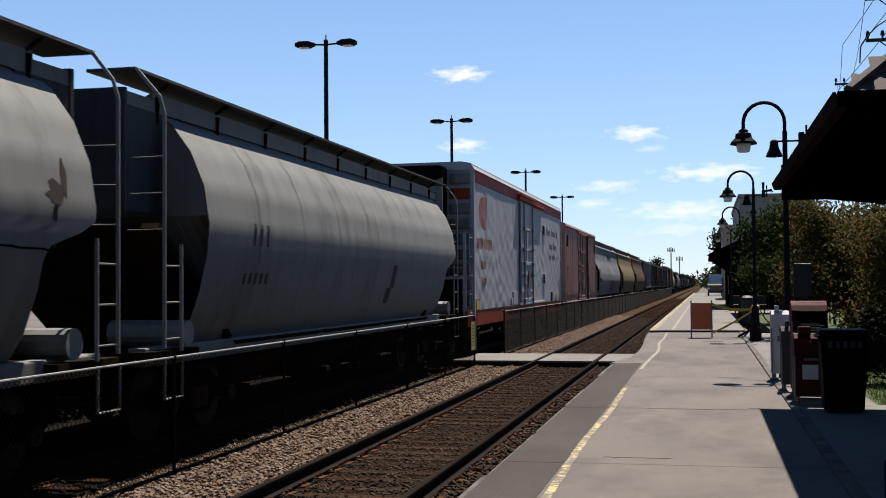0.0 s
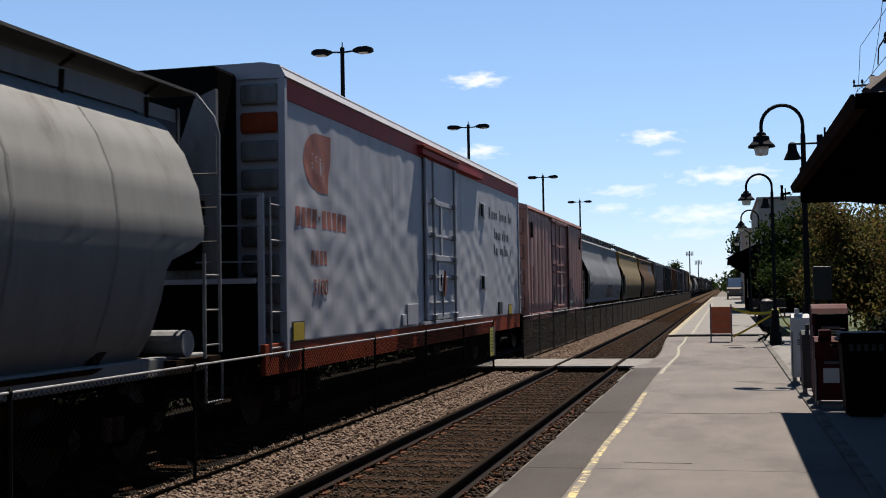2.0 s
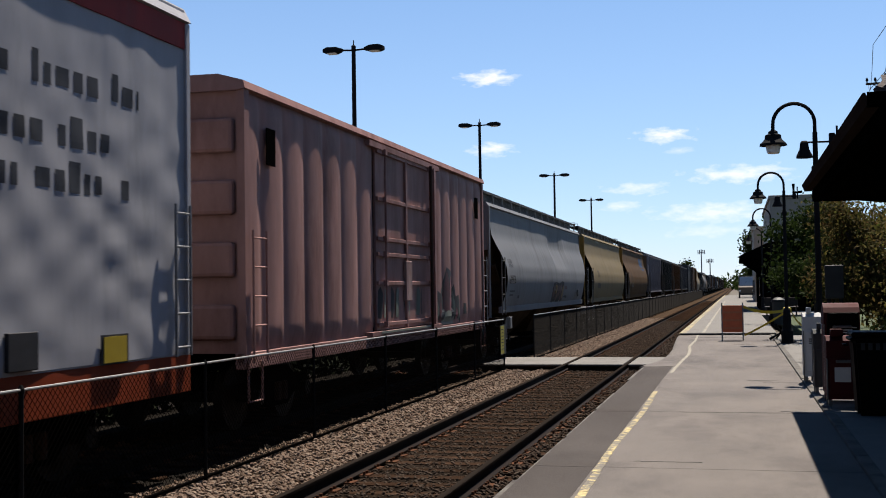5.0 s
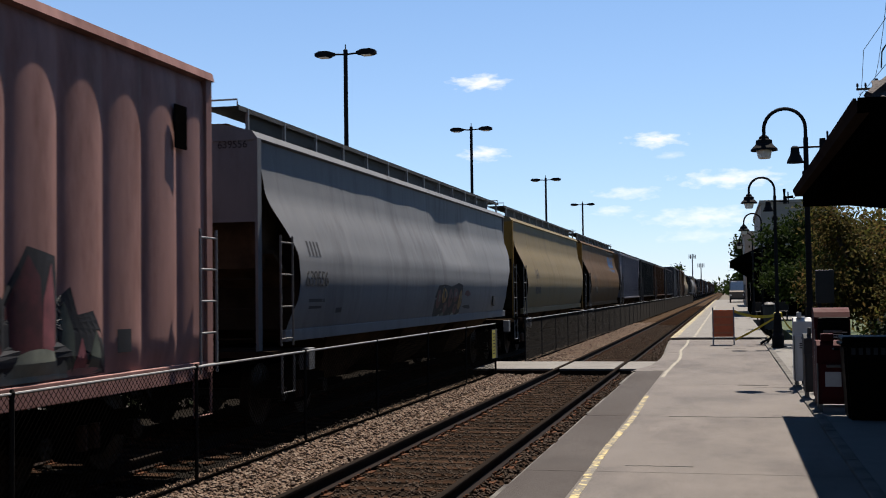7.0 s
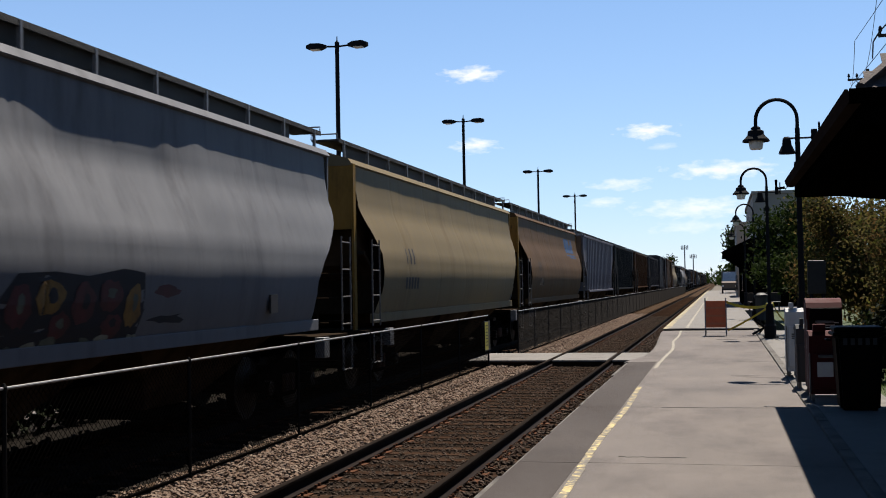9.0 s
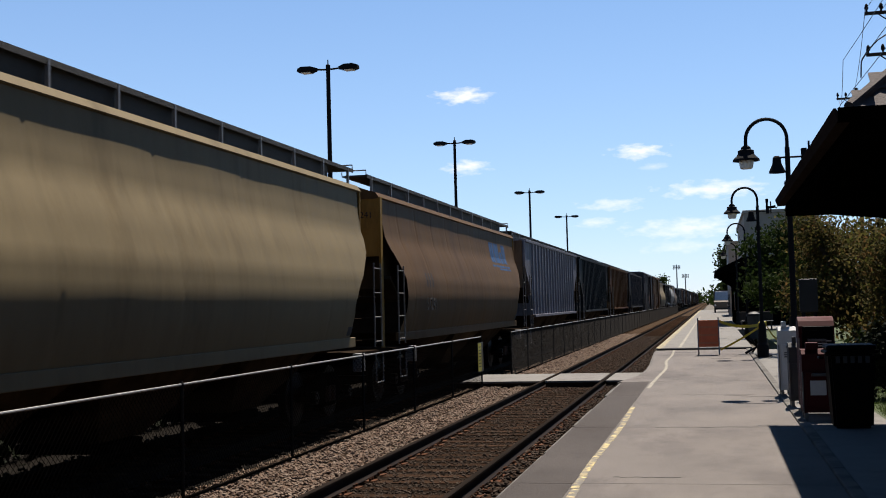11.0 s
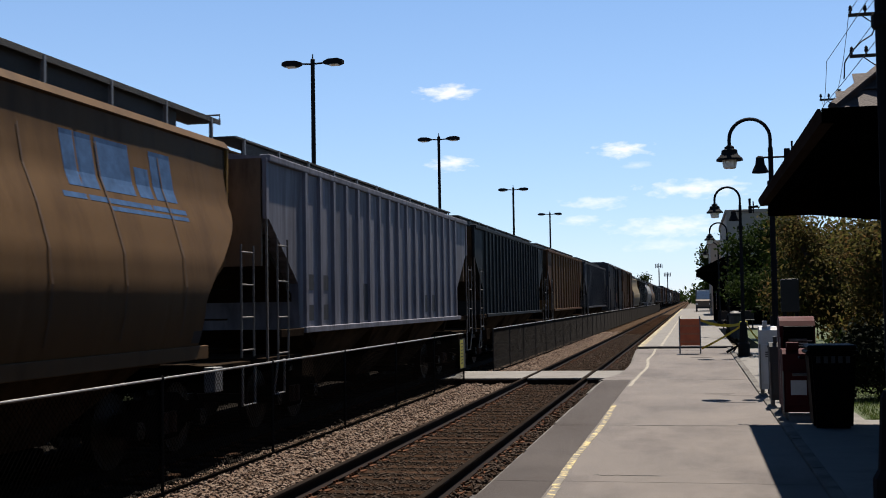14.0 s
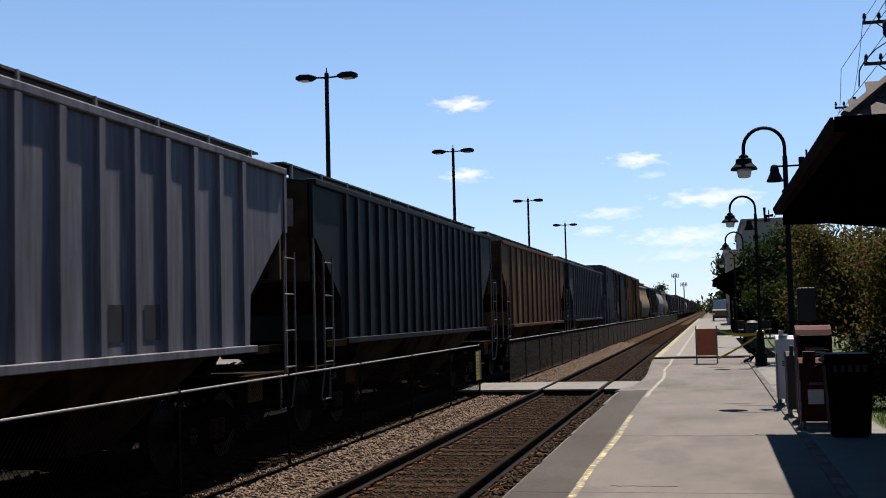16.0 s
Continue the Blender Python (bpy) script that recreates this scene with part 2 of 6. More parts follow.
M_yellow = mat("worn_yellow_paint", (0.40, 0.315, 0.13), 0.85, scale=7, var=0.3, second=(0.085, 0.078, 0.066), smix=0.85, sscale=7.5, bump=0.3, bscale=100)
M_white_line = mat("worn_pale_paint", (0.1650, 0.1518, 0.1188), 0.8, scale=7, var=0.3, second=(0.0858, 0.0775, 0.0660), smix=0.5, sscale=4.0, bump=0.3, bscale=100)
# near wire almost black; far wire painted paler for the sunlight it catches
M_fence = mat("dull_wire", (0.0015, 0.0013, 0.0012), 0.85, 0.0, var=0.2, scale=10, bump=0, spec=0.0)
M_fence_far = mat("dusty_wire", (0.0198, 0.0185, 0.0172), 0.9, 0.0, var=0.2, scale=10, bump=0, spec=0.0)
M_fence_rail = mat("galvanised_pipe", (0.1663, 0.1617, 0.1525), 0.45, 0.6, var=0.2, scale=8, bump=0.05)
M_fence_post = mat("dark_fence_post", (0.0111, 0.0107, 0.0100), 0.6, 0.3, var=0.2, bump=0.05, spec=0.0)
M_sign_yellow = mat("yellow_sign", (0.2851, 0.2455, 0.0238), 0.55, var=0.1, bump=0)
M_dark_text = mat("dark_paint", (0.0132, 0.0132, 0.0132), 0.6, var=0.1, bump=0)
M_grey_plate = mat("grey_plate", (0.0187, 0.0187, 0.0181), 0.5, 0.4, var=0.15, bump=0.05)
M_black_paint = mat("black_lamp_paint", (0.0079, 0.0079, 0.0086), 0.75, 0.0, var=0.2, bump=0.05, spec=0.03)
M_lens = mat("frosted_lamp_lens", (0.5320, 0.5148, 0.4719), 0.35, var=0.1, bump=0)
M_grass = mat("lawn_soil", (0.0238, 0.0337, 0.0099), 0.95, scale=3, var=0.4, bump=0.5, bscale=40)


def ground():
    g = raw("ground", [(-1500, -600, -0.75), (1500, -600, -0.75), (1500, 3500, -0.75), (-1500, 3500, -0.75)], [(0, 1, 2, 3)], M_ground)
    tagged(g, "dry gravelly soil and sparse grass reaching the horizon", "ground", kind="structure")
    bm = B()
    box(bm, -60, -11.3, -20, 330, -0.9, -0.40)
    tagged(part("parking_lot", bm, M_asphalt), "sunlit grey asphalt car park beyond the tracks", "car park", kind="structure")


def ballast_stones(name, n, x0, x1, y0, y1, zf, size, material, label, skip=None, seed=1):
    rng = np.random.default_rng(seed)
    ico = [(0, 0, 1), (0.89, 0, 0.45), (0.28, 0.85, 0.45), (-0.72, 0.53, 0.45), (-0.72, -0.53, 0.45), (0.28, -0.85, 0.45),
           (0.72, 0.53, -0.45), (-0.28, 0.85, -0.45), (-0.89, 0, -0.45), (-0.28, -0.85, -0.45), (0.72, -0.53, -0.45)]
    ico = np.array(ico)
    fs = [(0, 1, 2), (0, 2, 3), (0, 3, 4), (0, 4, 5), (0, 5, 1), (1, 6, 2), (2, 7, 3), (3, 8, 4), (4, 9, 5), (5, 10, 1),
          (2, 6, 7), (3, 7, 8), (4, 8, 9), (5, 9, 10), (1, 10, 6)]
    k = len(ico)
    x = rng.uniform(x0, x1, n)
    # denser close to the platform's near end, thinning with distance
    y = y0 + (y1 - y0) * rng.uniform(0, 1, n) ** 1.9
    s = size * rng.uniform(0.55, 1.35, n) * (1 + 0.012 * (y - y0))
    v = ico[None] * (s[:, None, None] * rng.uniform(0.6, 1.25, (n, 1, 3))) * rng.uniform(0.8, 1.2, (n, k, 1))
    a = rng.uniform(0, 6.28, n)
    ca, sa = np.cos(a)[:, None], np.sin(a)[:, None]
    vx, vy = v[..., 0] * ca - v[..., 1] * sa, v[..., 0] * sa + v[..., 1] * ca
    tl = rng.uniform(-0.6, 0.6, n)[:, None]
    vz = v[..., 2] * 0.75 + vx * tl
    z = zf(x) + rng.uniform(-0.25, 0.55, n) * s
    vv = np.stack([vx + x[:, None], vy + y[:, None], vz + z[:, None]], -1).reshape(-1, 3)
    ff = (np.array(fs)[None] + (np.arange(n) * k)[:, None, None]).reshape(-1, 3)
    ob = raw(name, vv.tolist(), ff.tolist(), material)
    return tagged(ob, label, "ballast", kind="stuff")


TRACK1, TRACK2, RAIL_Z = -3.43, -7.60, -0.20


def bed_height(x):
    """The top of the ballast across the tracks."""
    x = np.asarray(x, float)
    z = np.full_like(x, -0.36)
    z = np.where((x < -4.75) & (x > -5.6), -0.37 + 0.02 * np.sin(9 * x), z)
    return z


def track_bed():
    xs = [-6.1, -5.3, -4.6, -2.2, -1.95]
    zs = [-0.40, -0.405, -0.40, -0.40, -0.41]
    v, f = [], []
    for j, y in enumerate((-30, 900)):
        v += [(x, y, z) for x, z in zip(xs, zs)]
    m = len(xs)
    f = [(i, i + 1, m + i + 1, m + i) for i in range(m - 1)]
    tagged(raw("track_bed", v, f, M_ballast_bed), "brown crushed-stone bed under the near railway track", "track bed", kind="structure")
    # this bed is darkened to near black where the passing train's shadow lies
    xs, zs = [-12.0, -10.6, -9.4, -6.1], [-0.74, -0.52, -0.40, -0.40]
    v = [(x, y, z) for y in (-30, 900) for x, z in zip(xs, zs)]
    tagged(raw("sooty_track_bed", v, [(i, i + 1, i + 5, i + 4) for i in range(3)], M_bed_shade), "oil-black stone bed under the far railway track", "track bed", kind="structure")
    bm = box(B(), TRACK1 - 0.66, TRACK1 + 0.66, -10, 160, -0.5, -0.377)
    tagged(part("dirt_between_rails", bm, M_dirt), "dark trodden dirt between the near rails", "dirt", kind="structure")
    ballast_stones("ballast", 30000, -5.75, -4.2, 6.5, 75, bed_height, 0.0245, M_stone, "loose pinkish grey crushed stone beside the near track", seed=3)
    ballast_stones("ballast_verge", 5000, -2.62, -1.98, 8.5, 60, bed_height, 0.024, M_stone_dirty, "rusty crushed stone between rail and platform edge", seed=4)
    ballast_stones("ballast_between_rails", 12000, -4.1, -2.75, 8.0, 70, lambda x: np.full_like(x, -0.372), 0.019, M_stone_dirty, "oily dark crushed stone between the near rails", seed=5)
    ballast_stones("far_ballast", 4000, -6.1, -5.72, 6.5, 60, lambda x: np.full_like(x, -0.40), 0.026, M_stone, "grey crushed stone below the fence", seed=6)
    ballast_stones("sooty_ballast", 4500, -9.3, -6.12, 4.0, 60, lambda x: np.full_like(x, -0.40), 0.042, M_stone_shade, "sooty black crushed stone under the far track", seed=8)


def rail_mesh(bm, x, y0, y1, z):
    """Flat-bottomed rail: foot, web and head."""
    o = [(-0.07, -0.15), (0.07, -0.15), (0.07, -0.138), (0.012, -0.118), (0.012, -0.04), (0.034, -0.032), (0.034, -0.006),
         (-0.034, -0.006), (-0.034, -0.032), (-0.012, -0.04), (-0.012, -0.118), (-0.07, -0.138)]
    return prism(bm, [(x + a, z + b) for a, b in o], 'y', y0, y1)


def railway_track(xc, ties_from, ties_to, label):
    tr = thing("railway_track", pose(0, 0, 0), label, "railway track", kind="structure")
    for s in (-0.7525, 0.7525):
        r = part("rail", rail_mesh(B(), xc + s, -30, 900, RAIL_Z), M_rail, tr)
        h = B()
        prism(h, [(xc + s - 0.031, RAIL_Z - 0.006), (xc + s + 0.031, RAIL_Z - 0.006), (xc + s + 0.026, RAIL_Z), (xc + s - 0.026, RAIL_Z)], 'y', -30, 900)
        part("rail_head", h, M_railhead, r, "polished running surface")
    t0 = box(B(), -1.28, 1.28, -0.11, 0.11, -0.16, 0.0, bevel=0.012)
    first = part("tie", t0, M_tie, tr)
    pl = B()
    for s in (-0.7525, 0.7525):
        box(pl, s - 0.17, s + 0.17, -0.09, 0.09, 0.0, 0.014)
        for sx in (-0.1, 0.1):
            for sy in (-0.05, 0.05):
                box(pl, s + sx - 0.014, s + sx + 0.014, sy - 0.014, sy + 0.014, 0.012, 0.045)
    plate = part("tie_plate", pl, M_rust, first, "rusty tie plates and spikes")
    y, i = ties_from, 0
    while y < ties_to:
        j = Matrix.Translation((xc + random.uniform(-0.03, 0.03), y + random.uniform(-0.03, 0.03), RAIL_Z - 0.164 + random.uniform(-0.008, 0.002))) @ pose(0, 0, 0, 0, 0, random.uniform(-1.2, 1.2))
        if i == 0:
            first.matrix_basis = j
        else:
            t = again(first, tr, j)
            if y < 60:
                again(plate, t)
        y += 0.5
        i += 1
    return tr


PLAT_EDGE, KERB_X, STEP_Y = -1.90, 1.09, 41.2


def platform():
    # walking surface in slabs with narrow joints
    cuts = [-12, 1.5, 6.3, 11.1, 16.1, 21.6, 25.2, 32.6, 37.2, 41.2]
    fl = thing("platform", pose(0, 0, 0), "worn grey asphalt station platform with long joints", "platform", kind="structure")
    for a, b in zip(cuts, cuts[1:]):
        bm = B()
        if a < 25:
            part("edge_strip", box(B(), PLAT_EDGE - 0.02, -1.345, a + 0.006, b - 0.006, -0.5, -0.003), M_asphalt_old, fl, "darker asphalt strip along the edge")
        box(bm, -1.34 if a < 25 else -1.60, KERB_X - 0.004, a + 0.006, b - 0.006, -0.5, 0.0)
        part("slab", bm, M_asphalt, fl)
    y = -12.0
    while y < 25.0:
        n = min(y + random.choice((2.2, 2.6, 3.0)), 25.2)
        st = box(B(), PLAT_EDGE - 0.09 + random.uniform(-0.02, 0.02), PLAT_EDGE - 0.025, y + random.uniform(0.01, 0.3), n - 0.008, -0.5, -0.012 + random.uniform(-0.03, 0.004), bevel=0.018)
        part("edge_stone", st, M_edge, fl)
        y = n
    # the edge draws in past the crossing and comes out again towards the step
    curve = [(-1.99, 25.2), (-1.94, 25.8), (-1.80, 26.6), (-1.68, 27.6), (-1.645, 29.0), (-1.64, 30.6), (-1.67, 32.5), (-1.74, 34.4), (-1.82, 37.0), (-1.90, 39.6), (-1.92, 41.2)]
    part("apron", prism(B(), curve + [(-1.605, 41.2), (-1.605, 25.2)], 'z', -0.5, -0.004), M_asphalt, fl)
    part("apron_edge", prism(B(), [(x - 0.05, y) for x, y in curve] + [(x - 0.003, y) for x, y in curve[::-1]], 'z', -0.5, -0.02), M_edge, fl)
    # far stretch, one small step higher
    far = thing("far_platform", pose(0, 0, 0), "pale far platform beyond a low step", "platform", kind="structure")
    y = 41.2
    while y < 190:
        n = y + 12.0
        s = box(B(), -1.72, 4.6 if y > 60 else 1.3, y + 0.01, n - 0.01, -0.5, 0.07)
        part("slab", s, M_concrete, far)
        e = box(B(), -1.94, -1.725, y + 0.01, n - 0.01, -0.5, 0.066)
        part("edge_stone", e, M_yellow, far, "yellow painted edge")
        y = n
    s = box(B(), -1.9, 1.25, 41.02, 41.19, -0.1, 0.055)
    tagged(part("step_gap", s, M_crack), "dark worn joint in front of the step in the platform", "joint", kind="structure")
    # kerb on the station side
    kb = thing("kerb", pose(0, 0, 0), "worn concrete kerb beside the platform", "kerb", kind="structure")
    y = -12.0
    while y < 41:
        s = box(B(), KERB_X, KERB_X + 0.13, y + 0.006, min(y + 2.4, 41) - 0.006, -0.4, 0.035 + random.uniform(-0.008, 0.008), bevel=0.015)
        part("kerb_stone", s, M_edge, kb)
        y += 2.4
    s = box(B(), KERB_X + 0.13, 2.3, 16.9, 41, -0.4, -0.02)
    tagged(part("paved_strip", s, M_concrete), "narrow concrete strip under the vending boxes", "pavement", kind="structure")
    s = box(B(), KERB_X + 0.132, 9.0, -12, 16.85, -0.4, 0.012)
    tagged(part("pavement", s, M_concrete), "shaded concrete pavement under the canopy", "pavement", kind="structure")
    s = box(B(), 2.31, 60, 16.9, 140, -0.6, -0.03)
    tagged(part("lawn", s, M_grass), "green lawn soil beside the station", "lawn", kind="structure")
    # painted safety line, broken and wavering
    ln = thing("safety_line", pose(0, 0, 0), "worn yellow safety line painted along the platform", "painted line", kind="structure")
    y = 3.0
    while y < 41:
        L = random.uniform(0.5, 1.1)
        cx = -1.285 + 0.02 * math.sin(y * 0.9)
        if 23.6 < y < 33:
            cx += 0.09 * math.sin((y - 23.6) / 9.4 * math.pi)
        w = 0.038 if y < 19 else 0.036
        if not (19.0 < y < 22.8):
            s = box(B(), cx - w, cx + w, y, y + L - 0.01, -0.01, 0.003)
            part("stroke", s, M_yellow if y < 19 else M_white_line, ln)
        y += L
    y = 41.5
    while y < 120:
        s = box(B(), -1.19, -1.09, y, y + 3.9, 0.06, 0.073)
        part("stroke", s, M_white_line, ln)
        y += 4.0
    # cracks and a sunken patch
    def ragged(cx, cy, hw, hh, seed):
        r = random.Random(seed)
        n = 18
        return [(cx + hw * math.cos(a) * r.uniform(0.75, 1.1), cy + hh * math.sin(a) * r.uniform(0.6, 1.1)) for a in (2 * math.pi * k / n for k in range(n))]
    for i, (cx, cy, hw, hh) in enumerate(((0.42, 21.4, 0.25, 0.05), (0.20, 34.6, 0.3, 0.07), (0.28, 33.0, 0.18, 0.04))):
        s = prism(B(), ragged(cx, cy, hw, hh, i), 'z', -0.01, 0.004)
        tagged(part("asphalt_patch", s, M_patch), "small black asphalt patch in the platform", "patch", kind="structure")
    for i, (x0, x1, y0) in enumerate(((-1.0, -0.35, 11.5), (0.42, 1.05, 21.0), (-1.5, 0.2, 39.2), (-0.8, 0.9, 16.05))):
        pts = [(x0 + (x1 - x0) * k / 14, y0 + 0.06 * noise.noise(Vector((k * 0.7, i * 3.1, 0)))) for k in range(15)]
        w = 0.006 if i != 2 else 0.03
        s = prism(B(), [(x, y - w) for x, y in pts] + [(x, y + w) for x, y in pts[::-1]], 'z', -0.01, 0.003)
        tagged(part("crack", s, M_crack), "thin dark crack across the platform", "crack", kind="structure")


def crossing():
    c = thing("track_crossing", pose(0, 0, 0), "pale timber and concrete pedestrian crossing over the near track", "crossing", kind="structure")
    y0, y1 = 28.9, 31.9
    for x0, x1 in ((-6.3, -4.245), (-4.11, -2.75), (-2.615, -1.72)):
        s = box(B(), x0, x1, y0, y1, -0.255, RAIL_Z - 0.004, bevel=0.012)
        part("panel", s, M_concrete, c)
        s = box(B(), x0 + 0.01, x1 - 0.01, y0 + 0.03, y1 - 0.03, -0.38, -0.256)
        part("beam", s, M_tie, c, "dark timber beams under the panels")


FENCE_X, FENCE_LO, FENCE_HI = -5.68, -0.34, 0.93


def chain_fence(y0, y1, label, wire_mat, post_mat):
    f = thing("fence", pose(FENCE_X, 0, 0), label, "fence", group="trackside fences")
    H = FENCE_HI - FENCE_LO
    verts, faces = [], []
    step = 0.075
    r = 0.0024

    def wire(ya, za, yb, zb, off):
        i = len(verts)
        for y, z in ((ya, za), (yb, zb)):
            verts.extend([(off + r, y, z), (off - r, y - r * 1.2, z), (off - r, y + r * 1.2, z)])
        faces.extend([(i, i + 1, i + 4, i + 3), (i + 1, i + 2, i + 5, i + 4), (i + 2, i, i + 3, i + 5)])
    y = y0 - H
    while y < y1:
        for d in (1, -1):
            ya, za, yb, zb = y, FENCE_LO + 0.03, y + H - 0.03, FENCE_HI
            if ya < y0:
                za += y0 - ya
                ya = y0
            if yb > y1:
                zb -= yb - y1
                yb = y1
            if yb - ya > 0.02:
                if d == 1:
                    wire(ya, za, yb, zb, 0.003)
                else:
                    wire(y0 + y1 - ya, za, y0 + y1 - yb, zb, -0.003)
        y += step
    raw("wire_mesh", verts, faces, wire_mat, f, "dull chain-link wire mesh")
    part("top_rail", rod(B(), (0, y0, FENCE_HI), (0, y1, FENCE_HI), 0.014, 8), M_fence_rail, f, "bright galvanised top rail")
    # wire thickened into a dark rod that stands in for shadow at the foot
    part("bottom_wire", rod(B(), (0, y0, FENCE_LO + 0.03), (0, y1, FENCE_LO + 0.03), 0.02, 6), M_fence, f)
    y = y0
    pm = rod(B(), (0, 0, FENCE_LO - 0.12), (0, 0, FENCE_HI - 0.02), 0.021, 8)
    turned(pm, [(0.027, FENCE_HI - 0.03), (0.027, FENCE_HI + 0.01), (0.012, FENCE_HI + 0.04)], 8)
    p0 = part("post", pm, post_mat, f)
    p0.location.y = y0
    n = int((y1 - y0) / 3.05)
    for i in range(1, n + 1):
        again(p0, f, Matrix.Translation((0, y0 + (y1 - y0) * i / n, 0)))
    return f


def warning_sign():
    s = thing("warning_sign", pose(FENCE_X + 0.05, 28.35, 0.0), "narrow yellow warning notice on a grey plate tied to the fence", "sign")
    part("backing_plate", box(B(), 0.0, 0.012, -0.35, 0.34, 0.08, 0.80, 0.004), M_grey_plate, s)
    part("notice", box(B(), 0.0125, 0.017, -0.33, 0.06, 0.10, 0.78), M_sign_yellow, s, "yellow notice")
    for i in range(7):
        part("text_line", box(B(), 0.0172, 0.019, -0.27 + 0.03 * (i % 2), 0.0, 0.68 - i * 0.08, 0.705 - i * 0.08), M_dark_text, s)
    part("strap", rod(B(), (-0.04, -0.2, 0.75), (0.01, -0.2, 0.75), 0.006, 6), M_dark_text, s)


def yard_lamp(y, x=-11.6, h=9.4):
    p = thing("yard_lamp", pose(x, y, -0.40), "tall black car park lamp with two flat heads", "street lamp", group="car park lamps")
    part("base", turned(B(), [(0.28, -0.3), (0.28, 0.7), (0.25, 0.74)], 14), M_concrete, p)
    part("pole", rod(B(), (0, 0, 0.74), (0, 0, h), 0.085, 10, 0.065), M_black_paint, p)
    part("finial", turned(B(), [(0.075, h), (0.075, h + 0.12), (0.02, h + 0.16), (0.018, h + 0.3)], 10), M_black_paint, p)
    for s in (-1, 1):
        part("arm", rod(B(), (0, 0, h - 0.02), (s * 0.45, 0, h + 0.01), 0.03, 8), M_black_paint, p)
        bm = B()
        loft(bm, [[(s * 0.36, -0.06, h - 0.03), (s * 0.36, 0.06, h - 0.03), (s * 0.36, 0.06, h + 0.05), (s * 0.36, -0.06, h + 0.05)],
                  [(s * 0.55, -0.17, h - 0.075), (s * 0.55, 0.17, h - 0.075), (s * 0.55, 0.15, h + 0.10), (s * 0.55, -0.15, h + 0.10)],
                  [(s * 0.85, -0.19, h - 0.075), (s * 0.85, 0.19, h - 0.075), (s * 0.85, 0.15, h + 0.11), (s * 0.85, -0.15, h + 0.11)],
                  [(s * 1.0, -0.13, h - 0.04), (s * 1.0, 0.13, h - 0.04), (s * 1.0, 0.11, h + 0.06), (s * 1.0, -0.11, h + 0.06)]])
        hd = part("lamp_head", bm, M_black_paint, p)
        part("lens", box(B(), min(s * 0.57, s * 0.86), max(s * 0.57, s * 0.86), -0.14, 0.14, h - 0.095, h - 0.07), M_lens, hd, "pale glass lens")
    return p


# ---- freight train ----
def paint(name, c, second=None, smix=0.25, **k):
    o = dict(rough=0.6, scale=2.2, var=0.22, sscale=0.9, stretch=(1, 1.4, 0.35), bump=0.015, bscale=25, spec=0.05)
    o.update(k)
    return mat(name, c, second=second or tuple(x * 0.55 for x in c), smix=smix, **o)


P_grey = paint("weathered_light_grey_paint", (0.1283, 0.1283, 0.1219), (0.0865, 0.0833, 0.0762), var=0.11)
P_white = paint("white_reefer_panels", (0.2324, 0.2324, 0.2459), (0.1788, 0.1788, 0.1878), var=0.08)
P_orange = paint("faded_orange_paint", (0.1497, 0.0278, 0.0104), (0.1164, 0.0294, 0.0149))
P_redband = paint("faded_red_band", (0.1901, 0.0269, 0.0238), (0.1584, 0.0396, 0.0356))
P_brown = paint("oxide_red_paint", (0.2040, 0.1138, 0.1002), (0.1324, 0.0668, 0.0561), smix=0.35)
P_brown_pale = paint("chalky_oxide_paint", (0.2277, 0.1518, 0.1366), (0.1518, 0.0911, 0.0759), smix=0.35)
P_end = paint("ochre_end_paint", (0.1725, 0.1012, 0.0253), (0.0690, 0.0368, 0.0138), smix=0.35)
P_endbrown = paint("brown_stained_end_paint", (0.10, 0.072, 0.048), (0.035, 0.022, 0.014), smix=0.4)
P_hopper = paint("pale_grey_hopper_paint", (0.0989, 0.1013, 0.1060), (0.0707, 0.0707, 0.0732), smix=0.3, var=0.11)
P_cream = paint("cream_hopper_paint", (0.1102, 0.0859, 0.0483), (0.0850, 0.0640, 0.0345), var=0.11)
P_tan = paint("tan_hopper_paint", (0.0584, 0.0332, 0.0140), (0.0397, 0.0217, 0.0092), smix=0.35, var=0.11)
P_rib = paint("blue_grey_steel_paint", (0.1077, 0.1068, 0.1226), (0.0731, 0.0712, 0.0797), smix=0.45, var=0.38, scale=3.0, stretch=(1, 2.6, 0.22))
P_green = paint("dark_green_paint", (0.0084, 0.0110, 0.0126), (0.0168, 0.0185, 0.0202), smix=0.3)
P_rustcar = paint("rusty_brown_paint", (0.0515, 0.0235, 0.0106), (0.0792, 0.0470, 0.0158), smix=0.4)
# dark car paint, also used as painted shade on the barrel hoppers' ends
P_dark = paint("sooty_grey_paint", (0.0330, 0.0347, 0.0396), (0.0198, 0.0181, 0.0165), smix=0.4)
# underframe colour near black, taking in the shade beneath the cars
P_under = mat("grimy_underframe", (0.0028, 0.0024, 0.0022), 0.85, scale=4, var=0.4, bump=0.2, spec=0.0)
# brown grime mixed with the shade of hopper ends and recesses
P_grime_shade = mat("grimy_brown_underside", (0.0156, 0.0112, 0.0079), 0.85, scale=3, var=0.4, bump=0.15, spec=0.0)
# rusty brown of the bays, reused as a shade tone on lower end sheets
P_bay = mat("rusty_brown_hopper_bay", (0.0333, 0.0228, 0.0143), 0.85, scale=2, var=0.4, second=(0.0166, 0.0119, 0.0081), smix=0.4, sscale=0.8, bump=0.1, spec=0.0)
P_silver = mat("pale_ladder_paint", (0.1275, 0.1275, 0.1275), 0.5, 0.2, var=0.2, scale=8, bump=0.05)
